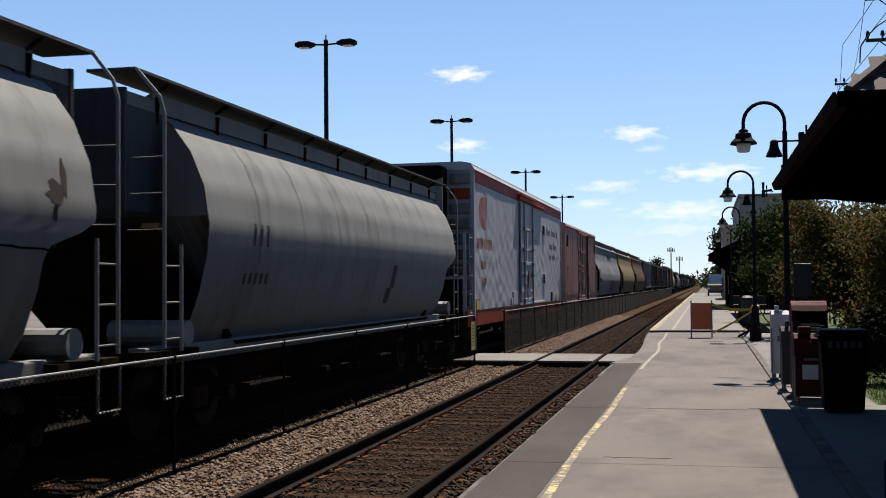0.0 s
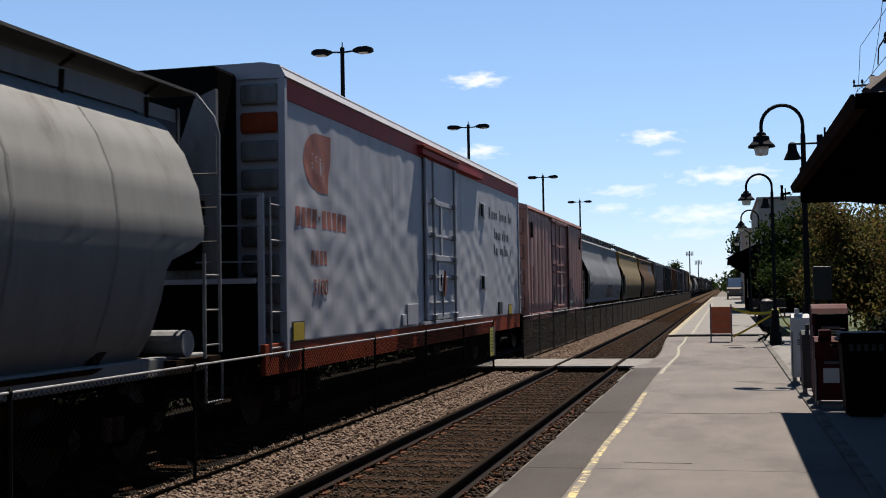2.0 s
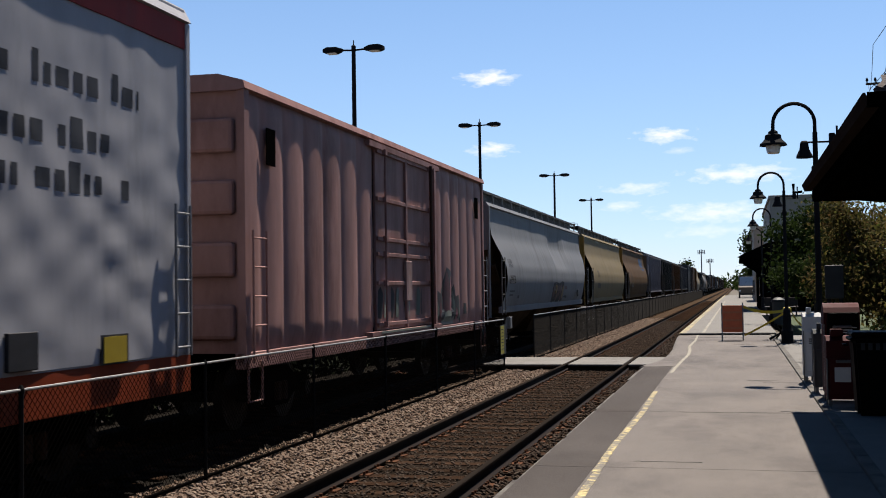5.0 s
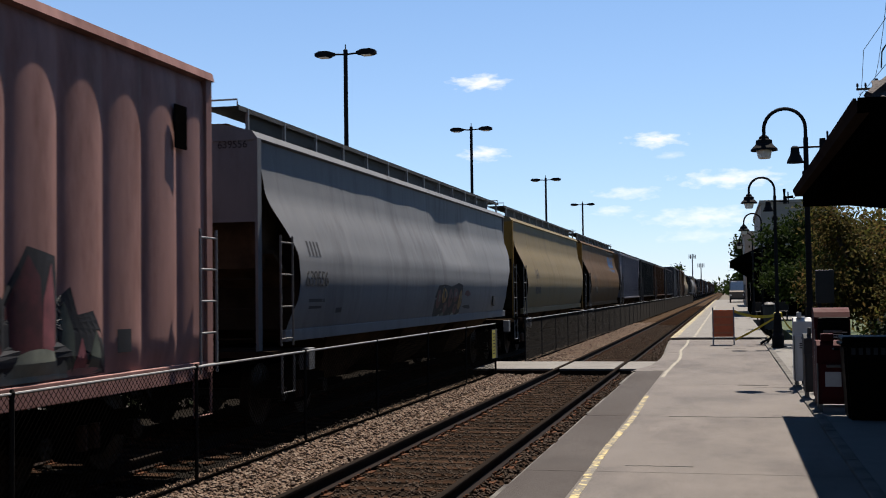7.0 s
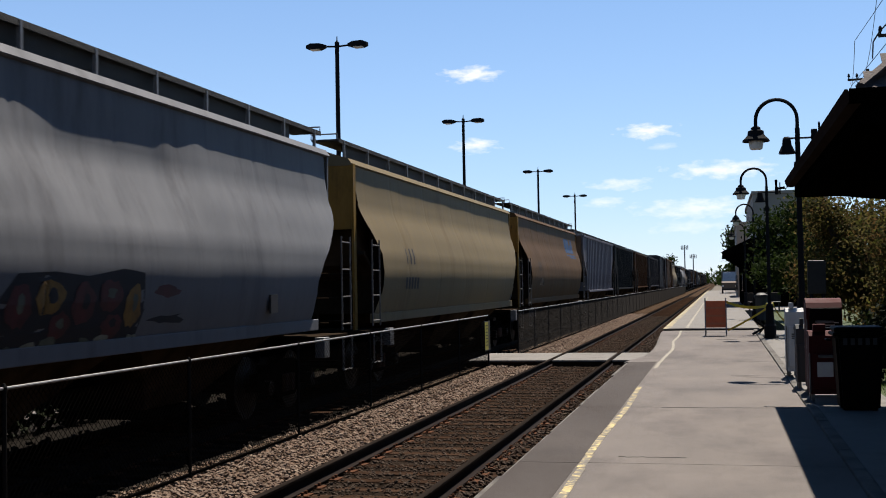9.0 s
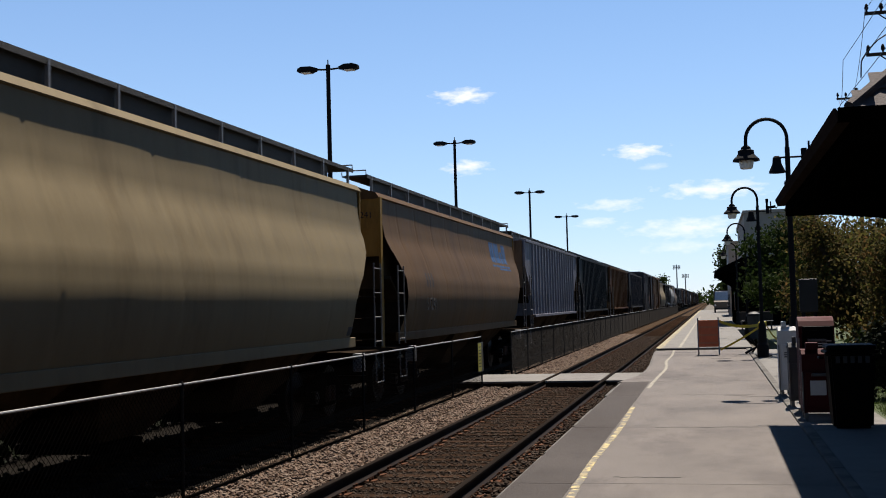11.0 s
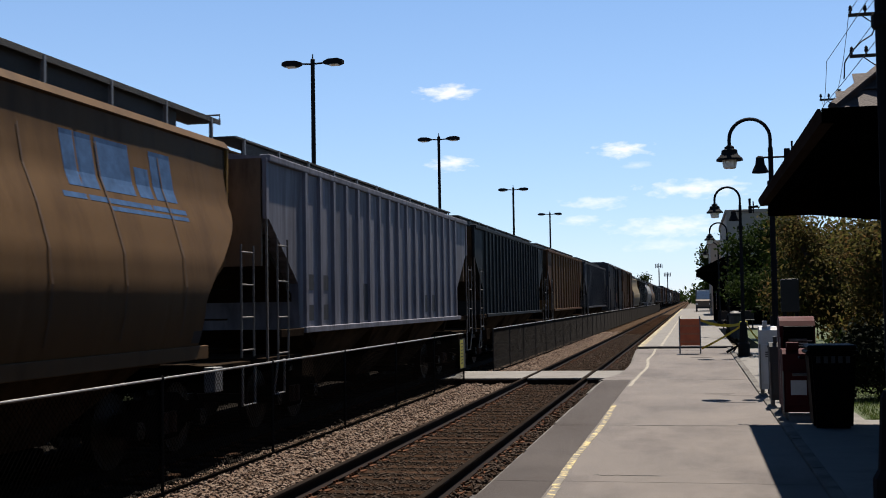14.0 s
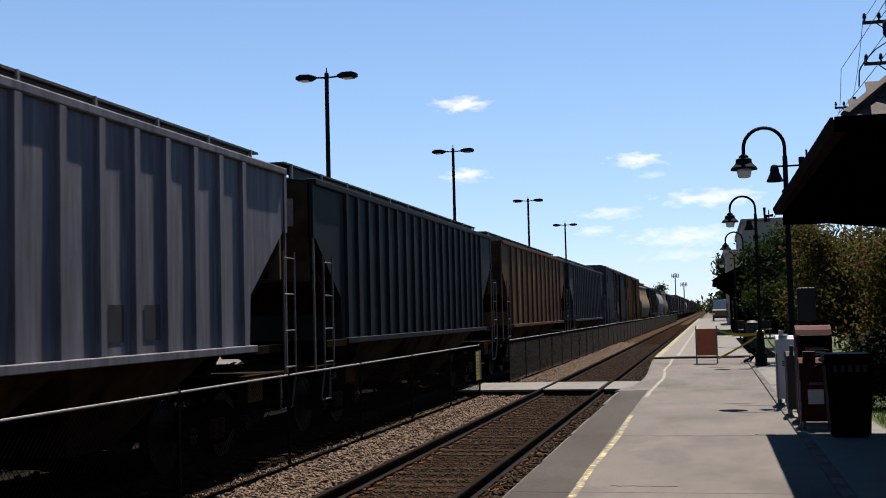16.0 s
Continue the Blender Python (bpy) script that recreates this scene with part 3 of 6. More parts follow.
P_grate = mat("walkway_grating", (0.0330, 0.0314, 0.0281), 0.7, 0.4, var=0.3, scale=20, bump=0.5, bscale=120)
P_wheel = mat("wheel_steel", (0.0134, 0.0104, 0.0089), 0.5, 0.6, var=0.3, scale=8, bump=0.1, spec=0.03)
P_black = mat("stencil_black", (0.0127, 0.0127, 0.0145), 0.7, var=0.3, scale=10, bump=0)
P_blue = mat("faded_blue_paint", (0.022, 0.052, 0.11), 0.7, var=0.3, scale=6, bump=0, spec=0.05)
P_redletter = mat("faded_red_lettering", (0.1505, 0.0436, 0.0238), 0.6, var=0.25, scale=6, bump=0)
P_maroon = mat("spray_paint_maroon", (0.0458, 0.0112, 0.0126), 0.6, var=0.5, scale=5, bump=0)
P_teal = mat("spray_paint_grey_green", (0.0519, 0.0605, 0.0474), 0.6, var=0.4, scale=5, bump=0)
P_pink = mat("spray_paint_pink", (0.1448, 0.0483, 0.0530), 0.6, var=0.4, scale=4, bump=0)
P_pale = mat("spray_paint_pale", (0.1280, 0.1345, 0.1057), 0.6, var=0.3, scale=4, bump=0)
P_ochre = mat("spray_paint_ochre", (0.1219, 0.0691, 0.0163), 0.6, var=0.4, scale=5, bump=0)
P_yellowplate = mat("yellow_label", (0.2455, 0.1782, 0.0119), 0.5, var=0.1, bump=0)
P_ladder = mat("dull_ladder_paint", (0.0693, 0.0647, 0.0594), 0.6, 0.1, var=0.25, scale=8, bump=0.05)
P_stain = mat("rust_stain", (0.0178, 0.0080, 0.0036), 0.85, var=0.5, scale=9, bump=0.05)
P_seam = mat("grimy_weld_seam", (0.0396, 0.0224, 0.0119), 0.7, var=0.4, scale=4, bump=0.05)
P_seam_grey = mat("grey_weld_seam", (0.0660, 0.0660, 0.0660), 0.7, var=0.5, scale=2, bump=0.05)
# darker white than the side panels, for the reefer's near end
P_white_end = paint("grubby_white_paint", (0.1122, 0.1109, 0.1056), (0.0495, 0.0462, 0.0409), smix=0.5)
# flat black standing in for the shade inside openings and recesses
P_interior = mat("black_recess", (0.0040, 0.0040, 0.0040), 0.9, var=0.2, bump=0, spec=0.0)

WHEELS = []   # wheelsets that roll past close by


def ladder(c, x, y0, y1, z0, z1, n, r=0.013, material=None):
    """Two stiles, with each rung a part of the ladder."""
    bm = B()
    for y in (y0, y1):
        rod(bm, (x, y, z0), (x, y, z1), r * 1.3, 6)
    ld = part("ladder", bm, material or P_silver, c)
    first = part("rung", rod(B(), (x, y0, 0), (x, y1, 0), r, 6), material or P_silver, ld)
    first.location.z = z0 + 0.1
    for i in range(1, n):
        again(first, ld, Matrix.Translation((0, 0, z0 + 0.1 + (z1 - z0 - 0.2) * i / (n - 1))))
    return ld


SURF = {}   # car: the side's surface, x from (y, z)


def truck(c, y, roll):
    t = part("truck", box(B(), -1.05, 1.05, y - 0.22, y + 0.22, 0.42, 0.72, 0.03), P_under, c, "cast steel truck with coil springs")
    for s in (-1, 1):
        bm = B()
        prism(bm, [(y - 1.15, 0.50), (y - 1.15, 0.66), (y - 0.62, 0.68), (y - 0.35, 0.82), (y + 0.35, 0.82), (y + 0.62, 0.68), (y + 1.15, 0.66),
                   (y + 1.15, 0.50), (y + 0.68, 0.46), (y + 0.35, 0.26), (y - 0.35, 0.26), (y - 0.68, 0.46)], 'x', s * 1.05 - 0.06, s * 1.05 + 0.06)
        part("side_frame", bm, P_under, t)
        bm = B()
        for dy in (-0.12, 0.12):
            rod(bm, (s * 1.13, y + dy, 0.34), (s * 1.13, y + dy, 0.6), 0.07, 8)
        part("spring", bm, P_rust_small, t)
    for dy in (-0.89, 0.89):
        bm = B()
        rod(bm, (-1.15, 0, 0), (1.15, 0, 0), 0.08, 10)
        for s in (-1, 1):
            rod(bm, (s * 0.70, 0, 0), (s * 0.83, 0, 0), 0.455, 24)
            rod(bm, (s * 0.83, 0, 0), (s * 0.86, 0, 0), 0.36, 24, 0.2)
            rod(bm, (s * 1.12, 0, 0), (s * 1.22, 0, 0), 0.11, 10)
            for k in range(3):
                a = k * 2.094
                rod(bm, (s * 1.22, 0.06 * math.cos(a), 0.06 * math.sin(a)), (s * 1.24, 0.06 * math.cos(a), 0.06 * math.sin(a)), 0.018, 6)
        w = part("wheelset", bm, P_wheel, t)
        w.location = (0, y + dy, 0.455)
        if roll:
            WHEELS.append((w, y + dy))
    return t


P_rust_small = mat("rusty_springs", (0.0330, 0.0165, 0.0099), 0.8, 0.2, var=0.4, scale=14, bump=0.2)


def running_gear(c, L, roll, inset=2.0):
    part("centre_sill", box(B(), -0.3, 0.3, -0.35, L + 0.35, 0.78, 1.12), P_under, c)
    truck(c, inset, roll)
    truck(c, L - inset, roll)
    for y, s in ((-0.35, -1), (L + 0.35, 1)):
        bm = box(B(), -0.11, 0.11, min(y, y + s * 0.42), max(y, y + s * 0.42), 0.80, 1.02, 0.03)
        box(bm, -0.16, 0.12, min(y + s * 0.26, y + s * 0.46), max(y + s * 0.26, y + s * 0.46), 0.76, 1.05, 0.04)
        part("coupler", bm, P_rust_small, c, "rusty knuckle coupler")
        part("air_hose", tube(B(), [(0.35, y, 0.85), (0.37, y + s * 0.2, 0.6), (0.3, y + s * 0.4, 0.5)], 0.025, 6), P_under, c)


def lettering(c, text, y, z, h, x, material, face='side', name="lettering"):
    cu = bpy.data.curves.new(name, 'FONT')
    cu.body, cu.size, cu.extrude = text, h * 1.38, 0.002
    cu.materials.append(material)
    o = new(name, cu)
    o.parent = c
    o.matrix_basis = pose(x, y, z, 90, 0, 90) if face == 'side' else pose(x, y, z, 90, 0, 0)
    return o


def bars(c, specs, x, material, name="lettering_block"):
    """Plain painted blocks on the side, following its surface: y0, y1, z0, z1."""
    f = SURF.get(c.name) or (lambda y, z: x)
    for y0, y1, z0, z1 in specs:
        ny, nz = max(2, int((y1 - y0) / 0.05)), max(2, int((z1 - z0) / 0.05))
        v = [(f(y0 + (y1 - y0) * i / ny, z0 + (z1 - z0) * k / nz) + 0.003, y0 + (y1 - y0) * i / ny, z0 + (z1 - z0) * k / nz) for i in range(ny + 1) for k in range(nz + 1)]
        m = nz + 1
        raw(name, v, [(i * m + k, (i + 1) * m + k, (i + 1) * m + k + 1, i * m + k + 1) for i in range(ny) for k in range(nz)], material, c)


def blob(c, outline, x, material, lift=0.0, name="graffiti"):
    """A painted patch with a ragged outline of (y, z) pairs, following the side's surface."""
    f = SURF.get(c.name) or (lambda y, z: x)
    outline = [(p[0] + (q[0] - p[0]) * k / 3, p[1] + (q[1] - p[1]) * k / 3) for p, q in zip(outline, outline[1:] + outline[:1]) for k in range(3)]
    cy, cz = sum(p[0] for p in outline) / len(outline), sum(p[1] for p in outline) / len(outline)
    v, fs, n = [(f(cy, cz) + 0.003 + lift, cy, cz)], [], len(outline)
    rings = 10
    for r in range(1, rings + 1):
        u = r / rings
        v += [(f(cy + (y - cy) * u, cz + (z - cz) * u) + 0.003 + lift, cy + (y - cy) * u, cz + (z - cz) * u) for y, z in outline]
    fs = [(0, 1 + k, 1 + (k + 1) % n) for k in range(n)]
    for r in range(rings - 1):
        a, b = 1 + r * n, 1 + (r + 1) * n
        fs += [(a + k, b + k, b + (k + 1) % n, a + (k + 1) % n) for k in range(n)]
    return raw(name, v, fs, material, c)


def around(cy, cz, hy, hz, n=16, seed=0, rough=0.25):
    r = random.Random(seed)
    return [(cy + hy * math.cos(t) * r.uniform(1 - rough, 1 + rough), cz + hz * math.sin(t) * r.uniform(1 - rough, 1 + rough))
            for t in (2 * math.pi * k / n for k in range(n))]


def interp(prof):
    def f(z):
        for (x0, z0), (x1, z1) in zip(prof, prof[1:]):
            if min(z0, z1) <= z <= max(z0, z1):
                return x0 + (x1 - x0) * (z - z0) / (z1 - z0) if z1 != z0 else x0
        return prof[0][0]
    return f


def wavy_side(c, name, prof, y0, y1, ny, material, wave, label="", sub=3, near=None, far=None):
    """The visible side sheet, following the profile (bottom to top), with the dents that wave(y, z) gives."""
    pts = []
    for (xa, za), (xb, zb) in zip(prof, prof[1:]):
        n = max(1, int(math.dist((xa, za), (xb, zb)) / 0.11 * sub / 3))
        pts += [(xa + (xb - xa) * k / n, za + (zb - za) * k / n) for k in range(n)]
    pts.append(prof[-1])
    v = []
    for j in range(ny + 1):
        for x, z in pts:
            ya, yb = y0 + (near(z) if near else 0.0), y1 - (far(z) if far else 0.0)
            y = ya + (yb - ya) * j / ny
            v.append((x + wave(y, z), y, z))
    m = len(pts)
    f = [(j * m + i, (j + 1) * m + i, (j + 1) * m + i + 1, j * m + i + 1) for j in range(ny) for i in range(m - 1)]
    o = raw(name, v, f, material, c, label)
    for p in o.data.polygons:
        p.use_smooth = True
    return o


ROUND = [(1.20, 1.18), (1.38, 1.45), (1.52, 1.85), (1.62, 2.3), (1.65, 2.68), (1.58, 3.15), (1.40, 3.58), (1.15, 3.92), (0.94, 4.08)]
PEAR = [(1.43, 1.40), (1.475, 1.53), (1.54, 1.8), (1.575, 2.15), (1.545, 2.5), (1.41, 2.95), (1.25, 3.35), (1.185, 3.75), (1.17, 4.11)]


def seams_on(c, prof, ys, material, width=0.028):
    """Weld seams that follow the side's profile."""
    v, f = [], []
    for i, (x, z) in enumerate(prof):
        v += [(x + 0.012, -width / 2, z), (x + 0.012, width / 2, z)]
    f = [(2 * i, 2 * i + 1, 2 * i + 3, 2 * i + 2) for i in range(len(prof) - 1)]
    first = raw("weld_seam", v, f, material, c)
    first.location.y = ys[0]
    for y in ys[1:]:
        again(first, c, Matrix.Translation((0, y, 0)))


def hopper_bays(c, L, material, n=3, top=1.17):
    w = (L - 5.2) / n
    for i in range(n):
        ya = 2.6 + i * w
        bm = B()
        loft(bm, [[(-0.6, ya + w * 0.36, 0.42), (0.6, ya + w * 0.36, 0.42), (0.6, ya + w * 0.64, 0.42), (-0.6, ya + w * 0.64, 0.42)],
                  [(-1.4, ya + 0.03, top), (1.4, ya + 0.03, top), (1.4, ya + w - 0.03, top), (-1.4, ya + w - 0.03, top)]])
        part("hopper_bay", bm, material, c)
        part("outlet_gate", box(B(), -0.55, 0.66, ya + w * 0.38, ya + w * 0.62, 0.28, 0.40, 0.02), P_under, c)


def end_slope(c, y0, s, L, material, zt=2.7):
    """Sloping sheet at the end of a hopper, with the open space below it."""
    y = (lambda v: v) if s > 0 else (lambda v: L - v)
    bm = B()
    loft(bm, [[(-1.3, y(y0), zt), (1.3, y(y0), zt), (1.3, y(y0 + 0.05), zt + 0.06), (-1.3, y(y0 + 0.05), zt + 0.06)],
              [(-1.3, y(2.6), 1.18), (1.3, y(2.6), 1.18), (1.3, y(2.7), 1.24), (-1.3, y(2.7), 1.24)]])
    part("slope_sheet", bm, material, c)


def round_hopper(name, L, material, label, roll, seed=0):
    """Covered hopper with a barrel-shaped body."""
    c = thing("covered_hopper", pose(0, 0, 0), label, "railway car", "freight cars in the train")
    full = ROUND + [(-x, z) for x, z in ROUND[::-1]]
    inner = [(x * 0.985, z) for x, z in full]
    cut = [(x, max(z, 2.78)) for x, z in inner]
    part("body", loft(B(), [[(x, 1.2, z) for x, z in cut], [(x, 2.7, z) for x, z in inner], [(x, L - 2.4, z) for x, z in inner], [(x, L - 0.77, z) for x, z in cut]]), material, c)
    s0 = seed * 7.3

    def dents(y, z):
        seam = -0.004 * math.exp(-((y * 0.55 - round(y * 0.55)) / 0.03) ** 2)
        return 0.006 * noise.noise(Vector((y * 0.5 + s0, z * 0.8, s0))) + seam
    pf = interp(ROUND)
    SURF[c.name] = lambda y, z: pf(z) + dents(y, z)
    notch = lambda z: 0.85 * max(0.0, min(1.0, (2.5 - z) / 0.22))
    wavy_side(c, "side_sheet", ROUND, 1.18, L - 0.75, 150, material, dents, far=notch)
    part("side_sill", box(B(), 1.12, 1.34, 0.1, L - 0.1, 0.98, 1.20, 0.02), material, c)
    part("far_side_sill", box(B(), -1.34, -1.12, 0.1, L - 0.1, 0.98, 1.20), material, c)
    rf = box(B(), -0.98, 0.98, 0.9, L - 0.9, 4.08, 4.24, 0.03)
    part("roof", rf, material, c)
    part("roof_edge_angle", box(B(), 0.98, 1.03, 0.9, L - 0.9, 4.05, 4.28), material, c)
    part("hatch_trough", box(B(), -0.35, 0.35, 1.2, L - 1.2, 4.24, 4.40, 0.04), P_grime_shade, c)
    for sx in (-1, 1):
        bm = B()
        box(bm, min(sx * 0.62, sx * 1.24), max(sx * 0.62, sx * 1.24), 0.05, L - 0.05, 4.40, 4.435)
        part("running_board", bm, P_grate, c, "dark grating running board")
    for k in range(9):
        y = 1.0 + (L - 2.0) * k / 8
        bm = tube(B(), [(0.9, y, 4.24), (1.02, y, 4.28), (1.2, y, 4.39)], 0.022, 6)
        tube(bm, [(1.03, y, 3.9), (1.05, y, 4.24)], 0.03, 6)
        part("bracket", bm, P_grime_shade, c)
    for s in (1, -1):
        y = (lambda v: v) if s > 0 else (lambda v: L - v)
        a, b = sorted((y(0.15), y(0.22)))
        bm = B()
        box(bm, -1.0, 1.05, a, b, 2.8, 4.23)
        # end plates in dark grey that carries the shade on the car's end
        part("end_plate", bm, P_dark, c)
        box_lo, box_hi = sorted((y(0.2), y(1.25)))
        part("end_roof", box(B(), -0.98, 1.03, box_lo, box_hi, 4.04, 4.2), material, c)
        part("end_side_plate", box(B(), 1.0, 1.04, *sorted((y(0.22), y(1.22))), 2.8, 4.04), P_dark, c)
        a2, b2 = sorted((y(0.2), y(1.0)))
        part("end_post", box(B(), 0.62, 0.78, a2, b2, 4.06, 4.22), P_grime_shade, c)
        end_slope(c, 0.5, s, L, P_grime_shade, 2.6)
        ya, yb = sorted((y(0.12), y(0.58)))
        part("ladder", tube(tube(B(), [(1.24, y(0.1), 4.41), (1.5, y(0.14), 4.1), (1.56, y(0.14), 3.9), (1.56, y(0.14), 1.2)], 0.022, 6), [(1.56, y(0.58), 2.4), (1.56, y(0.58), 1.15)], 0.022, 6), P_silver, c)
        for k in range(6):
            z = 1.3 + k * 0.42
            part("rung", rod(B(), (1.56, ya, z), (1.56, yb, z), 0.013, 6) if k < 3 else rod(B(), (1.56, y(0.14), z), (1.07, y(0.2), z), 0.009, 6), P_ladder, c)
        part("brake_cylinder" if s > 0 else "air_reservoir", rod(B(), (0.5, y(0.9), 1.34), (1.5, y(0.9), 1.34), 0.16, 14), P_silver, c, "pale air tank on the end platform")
        part("end_platform", box(B(), -1.2, 1.5, min(y(0.0), y(1.2)), max(y(0.0), y(1.2)), 1.06, 1.16), P_grime_shade, c)
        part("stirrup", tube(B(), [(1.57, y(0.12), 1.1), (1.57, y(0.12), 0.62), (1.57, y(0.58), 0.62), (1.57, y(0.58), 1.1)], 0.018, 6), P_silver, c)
    hopper_bays(c, L, P_grime_shade)
    running_gear(c, L, roll)
    bars(c, [(L - 6.65, L - 6.3, 1.55, 1.85), (L - 6.45, L - 6.15, 1.85, 2.3)], 0, P_black, "rubbed_patch")
    bars(c, [(2.65 + k * 0.24, 2.74 + k * 0.24, 2.45, 2.75) for k in range(3)], 0, P_black)
    bars(c, [(2.45 + k * 0.2, 2.55 + k * 0.2, 1.93, 2.08) for k in range(5)], 0, P_black)
    return c


def pear_hopper(L, material, label, roll, seams, seed=0, dent=0.006, eave=1.21, dimple=False, end_mat=None):
    """Covered hopper with a bulging lower body, a projecting roof and a raised walkway."""
    c = thing("covered_hopper", pose(0, 0, 0), label, "railway car", "freight cars in the train")
    full = PEAR + [(-x, z) for x, z in PEAR[::-1]]
    # core painted dark brown so that its open ends look shaded
    part("body", loft(B(), [[(x * 0.90, 1.25, z) for x, z in full], [(x * 0.90, L - 1.95, z) for x, z in full]]), P_grime_shade, c)
    s0 = seed * 5.1

    def dents(y, z):
        up = max(0.0, min(1.0, (z - 1.3) / 0.5)) * max(0.0, min(1.0, (4.0 - z) / 0.3))
        d = dent * (noise.noise(Vector((y * 0.75 + s0, z * 0.55, s0))) * 1.6 + 0.15 * noise.noise(Vector((y * 2.3, z * 0.5, s0))))
        if dimple:
            u = max(0.0, 1 - ((y - 11.6) / 1.75) ** 2)
            lip = 2.5 + 0.16 * ((y - 11.6) / 1.75) ** 2
            f = max(0.0, min(1.0, (z - lip) / 0.5)) * max(0.0, min(1.0, (3.95 - z) / 0.6))
            d -= 0.065 * min(1.0, 1.6 * u) * f
            d += 0.012 * math.sin(y * 6.5) * max(0.0, 1 - ((y - 13.4) / 0.9) ** 2) * max(0.0, min(1.0, (z - 2.6) / 0.4))
        q = y * seams
        return d * up - 0.009 * math.exp(-(((q - round(q)) / seams) / 0.02) ** 2)
    def ease(z, top, low):
        u = max(0.0, min(1.0, (top - z) / (top - low)))
        return u * u * (3 - 2 * u)
    pf = interp(PEAR)
    SURF[c.name] = lambda y, z: pf(z) + dents(y, z)
    wavy_side(c, "side_sheet", PEAR, 0.36, L - 0.3, 260, material, dents, near=lambda z: 0.52 * ease(z, 3.3, 2.45) * (1 - 0.45 * ease(z, 1.95, 1.5)), far=lambda z: 1.45 * ease(z, 3.3, 1.9))
    bm = B()
    prism(bm, [(1.14, 4.1), (eave - 0.02, 4.115), (eave, 4.13), (eave - 0.075, 4.235), (0.7, 4.34), (-0.7, 4.34), (-eave, 4.22), (-eave, 4.115), (-1.14, 4.1)], 'y', 0.12, L - 0.12)
    part("roof", bm, material, c)
    part("side_sill", box(B(), 1.36, 1.448, 0.6, L - 1.45, 1.24, 1.41, 0.01), material, c)
    part("far_side_sill", box(B(), -1.52, -1.36, 0.1, L - 0.1, 1.22, 1.41), material, c)
    part("hatch_trough", box(B(), -0.4, 0.4, 1.0, L - 1.0, 4.34, 4.5, 0.04), P_grime_shade, c)
    for sx in (-1, 1):
        part("running_board", box(B(), min(sx * 0.5, sx * 1.0), max(sx * 0.5, sx * 1.0), -0.02, L + 0.02, 4.54, 4.57), P_grate, c, "dark grating running board")
        part("toe_rail", box(B(), min(sx * 1.0, sx * 1.02), max(sx * 1.0, sx * 1.02), -0.02, L + 0.02, 4.51, 4.58), P_grate, c)
    part("walkway_screen", box(B(), 0.93, 0.945, 0.5, L - 1.3, 4.3, 4.53), P_grate, c, "dark mesh under the running board")
    n = int(L / 1.45)
    pb = box(B(), 0.985, 1.03, -0.02, 0.02, 4.22, 4.57)
    p0 = part("stanchion", pb, P_silver, c)
    p0.location.y = 0.3
    for k in range(1, n + 1):
        again(p0, c, Matrix.Translation((0, 0.3 + (L - 0.6) * k / n, 0)))
    for s in (1, -1):
        y = (lambda v: v) if s > 0 else (lambda v: L - v)
        bm = B()
        a, b = sorted((y(0.14), y(0.2)))
        prism(bm, [(-1.18, 2.95), (1.18, 2.95), (1.2, 4.13), (0.7, 4.3), (-0.7, 4.3), (-1.2, 4.13)], 'y', a, b)
        e, g = sorted((y(0.5), y(0.55)))
        # darker lower sheet: shade below the end plate is put into its paint
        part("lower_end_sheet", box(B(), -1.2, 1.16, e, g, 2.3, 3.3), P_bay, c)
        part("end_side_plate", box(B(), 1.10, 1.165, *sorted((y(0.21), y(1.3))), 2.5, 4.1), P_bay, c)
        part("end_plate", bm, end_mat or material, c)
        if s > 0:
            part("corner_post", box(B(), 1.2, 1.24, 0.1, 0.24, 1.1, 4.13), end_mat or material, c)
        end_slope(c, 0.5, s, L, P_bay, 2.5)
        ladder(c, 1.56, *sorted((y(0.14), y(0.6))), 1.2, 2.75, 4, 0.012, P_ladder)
        part("end_rail", tube(B(), [(0.55, y(0.05), 2.3), (0.55, y(0.05), 1.15)], 0.02, 6), P_grime_shade, c)
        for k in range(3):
            part("grab_iron", rod(B(), (0.55, y(0.05), 1.3 + k * 0.42), (1.15, y(0.1), 1.3 + k * 0.42), 0.013, 6), P_grime_shade, c)
        part("end_platform", box(B(), -1.3, 1.45, min(y(0.0), y(1.3)), max(y(0.0), y(1.3)), 1.04, 1.13), P_grime_shade, c)
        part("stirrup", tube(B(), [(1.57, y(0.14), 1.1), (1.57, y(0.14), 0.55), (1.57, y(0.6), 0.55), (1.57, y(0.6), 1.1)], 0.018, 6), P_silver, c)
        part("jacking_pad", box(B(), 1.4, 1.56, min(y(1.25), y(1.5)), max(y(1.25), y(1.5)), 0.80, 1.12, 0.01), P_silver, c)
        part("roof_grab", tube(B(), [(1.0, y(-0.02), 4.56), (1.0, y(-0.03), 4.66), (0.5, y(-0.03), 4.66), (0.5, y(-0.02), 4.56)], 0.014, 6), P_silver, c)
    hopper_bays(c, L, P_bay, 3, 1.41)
    running_gear(c, L, roll)
    return c


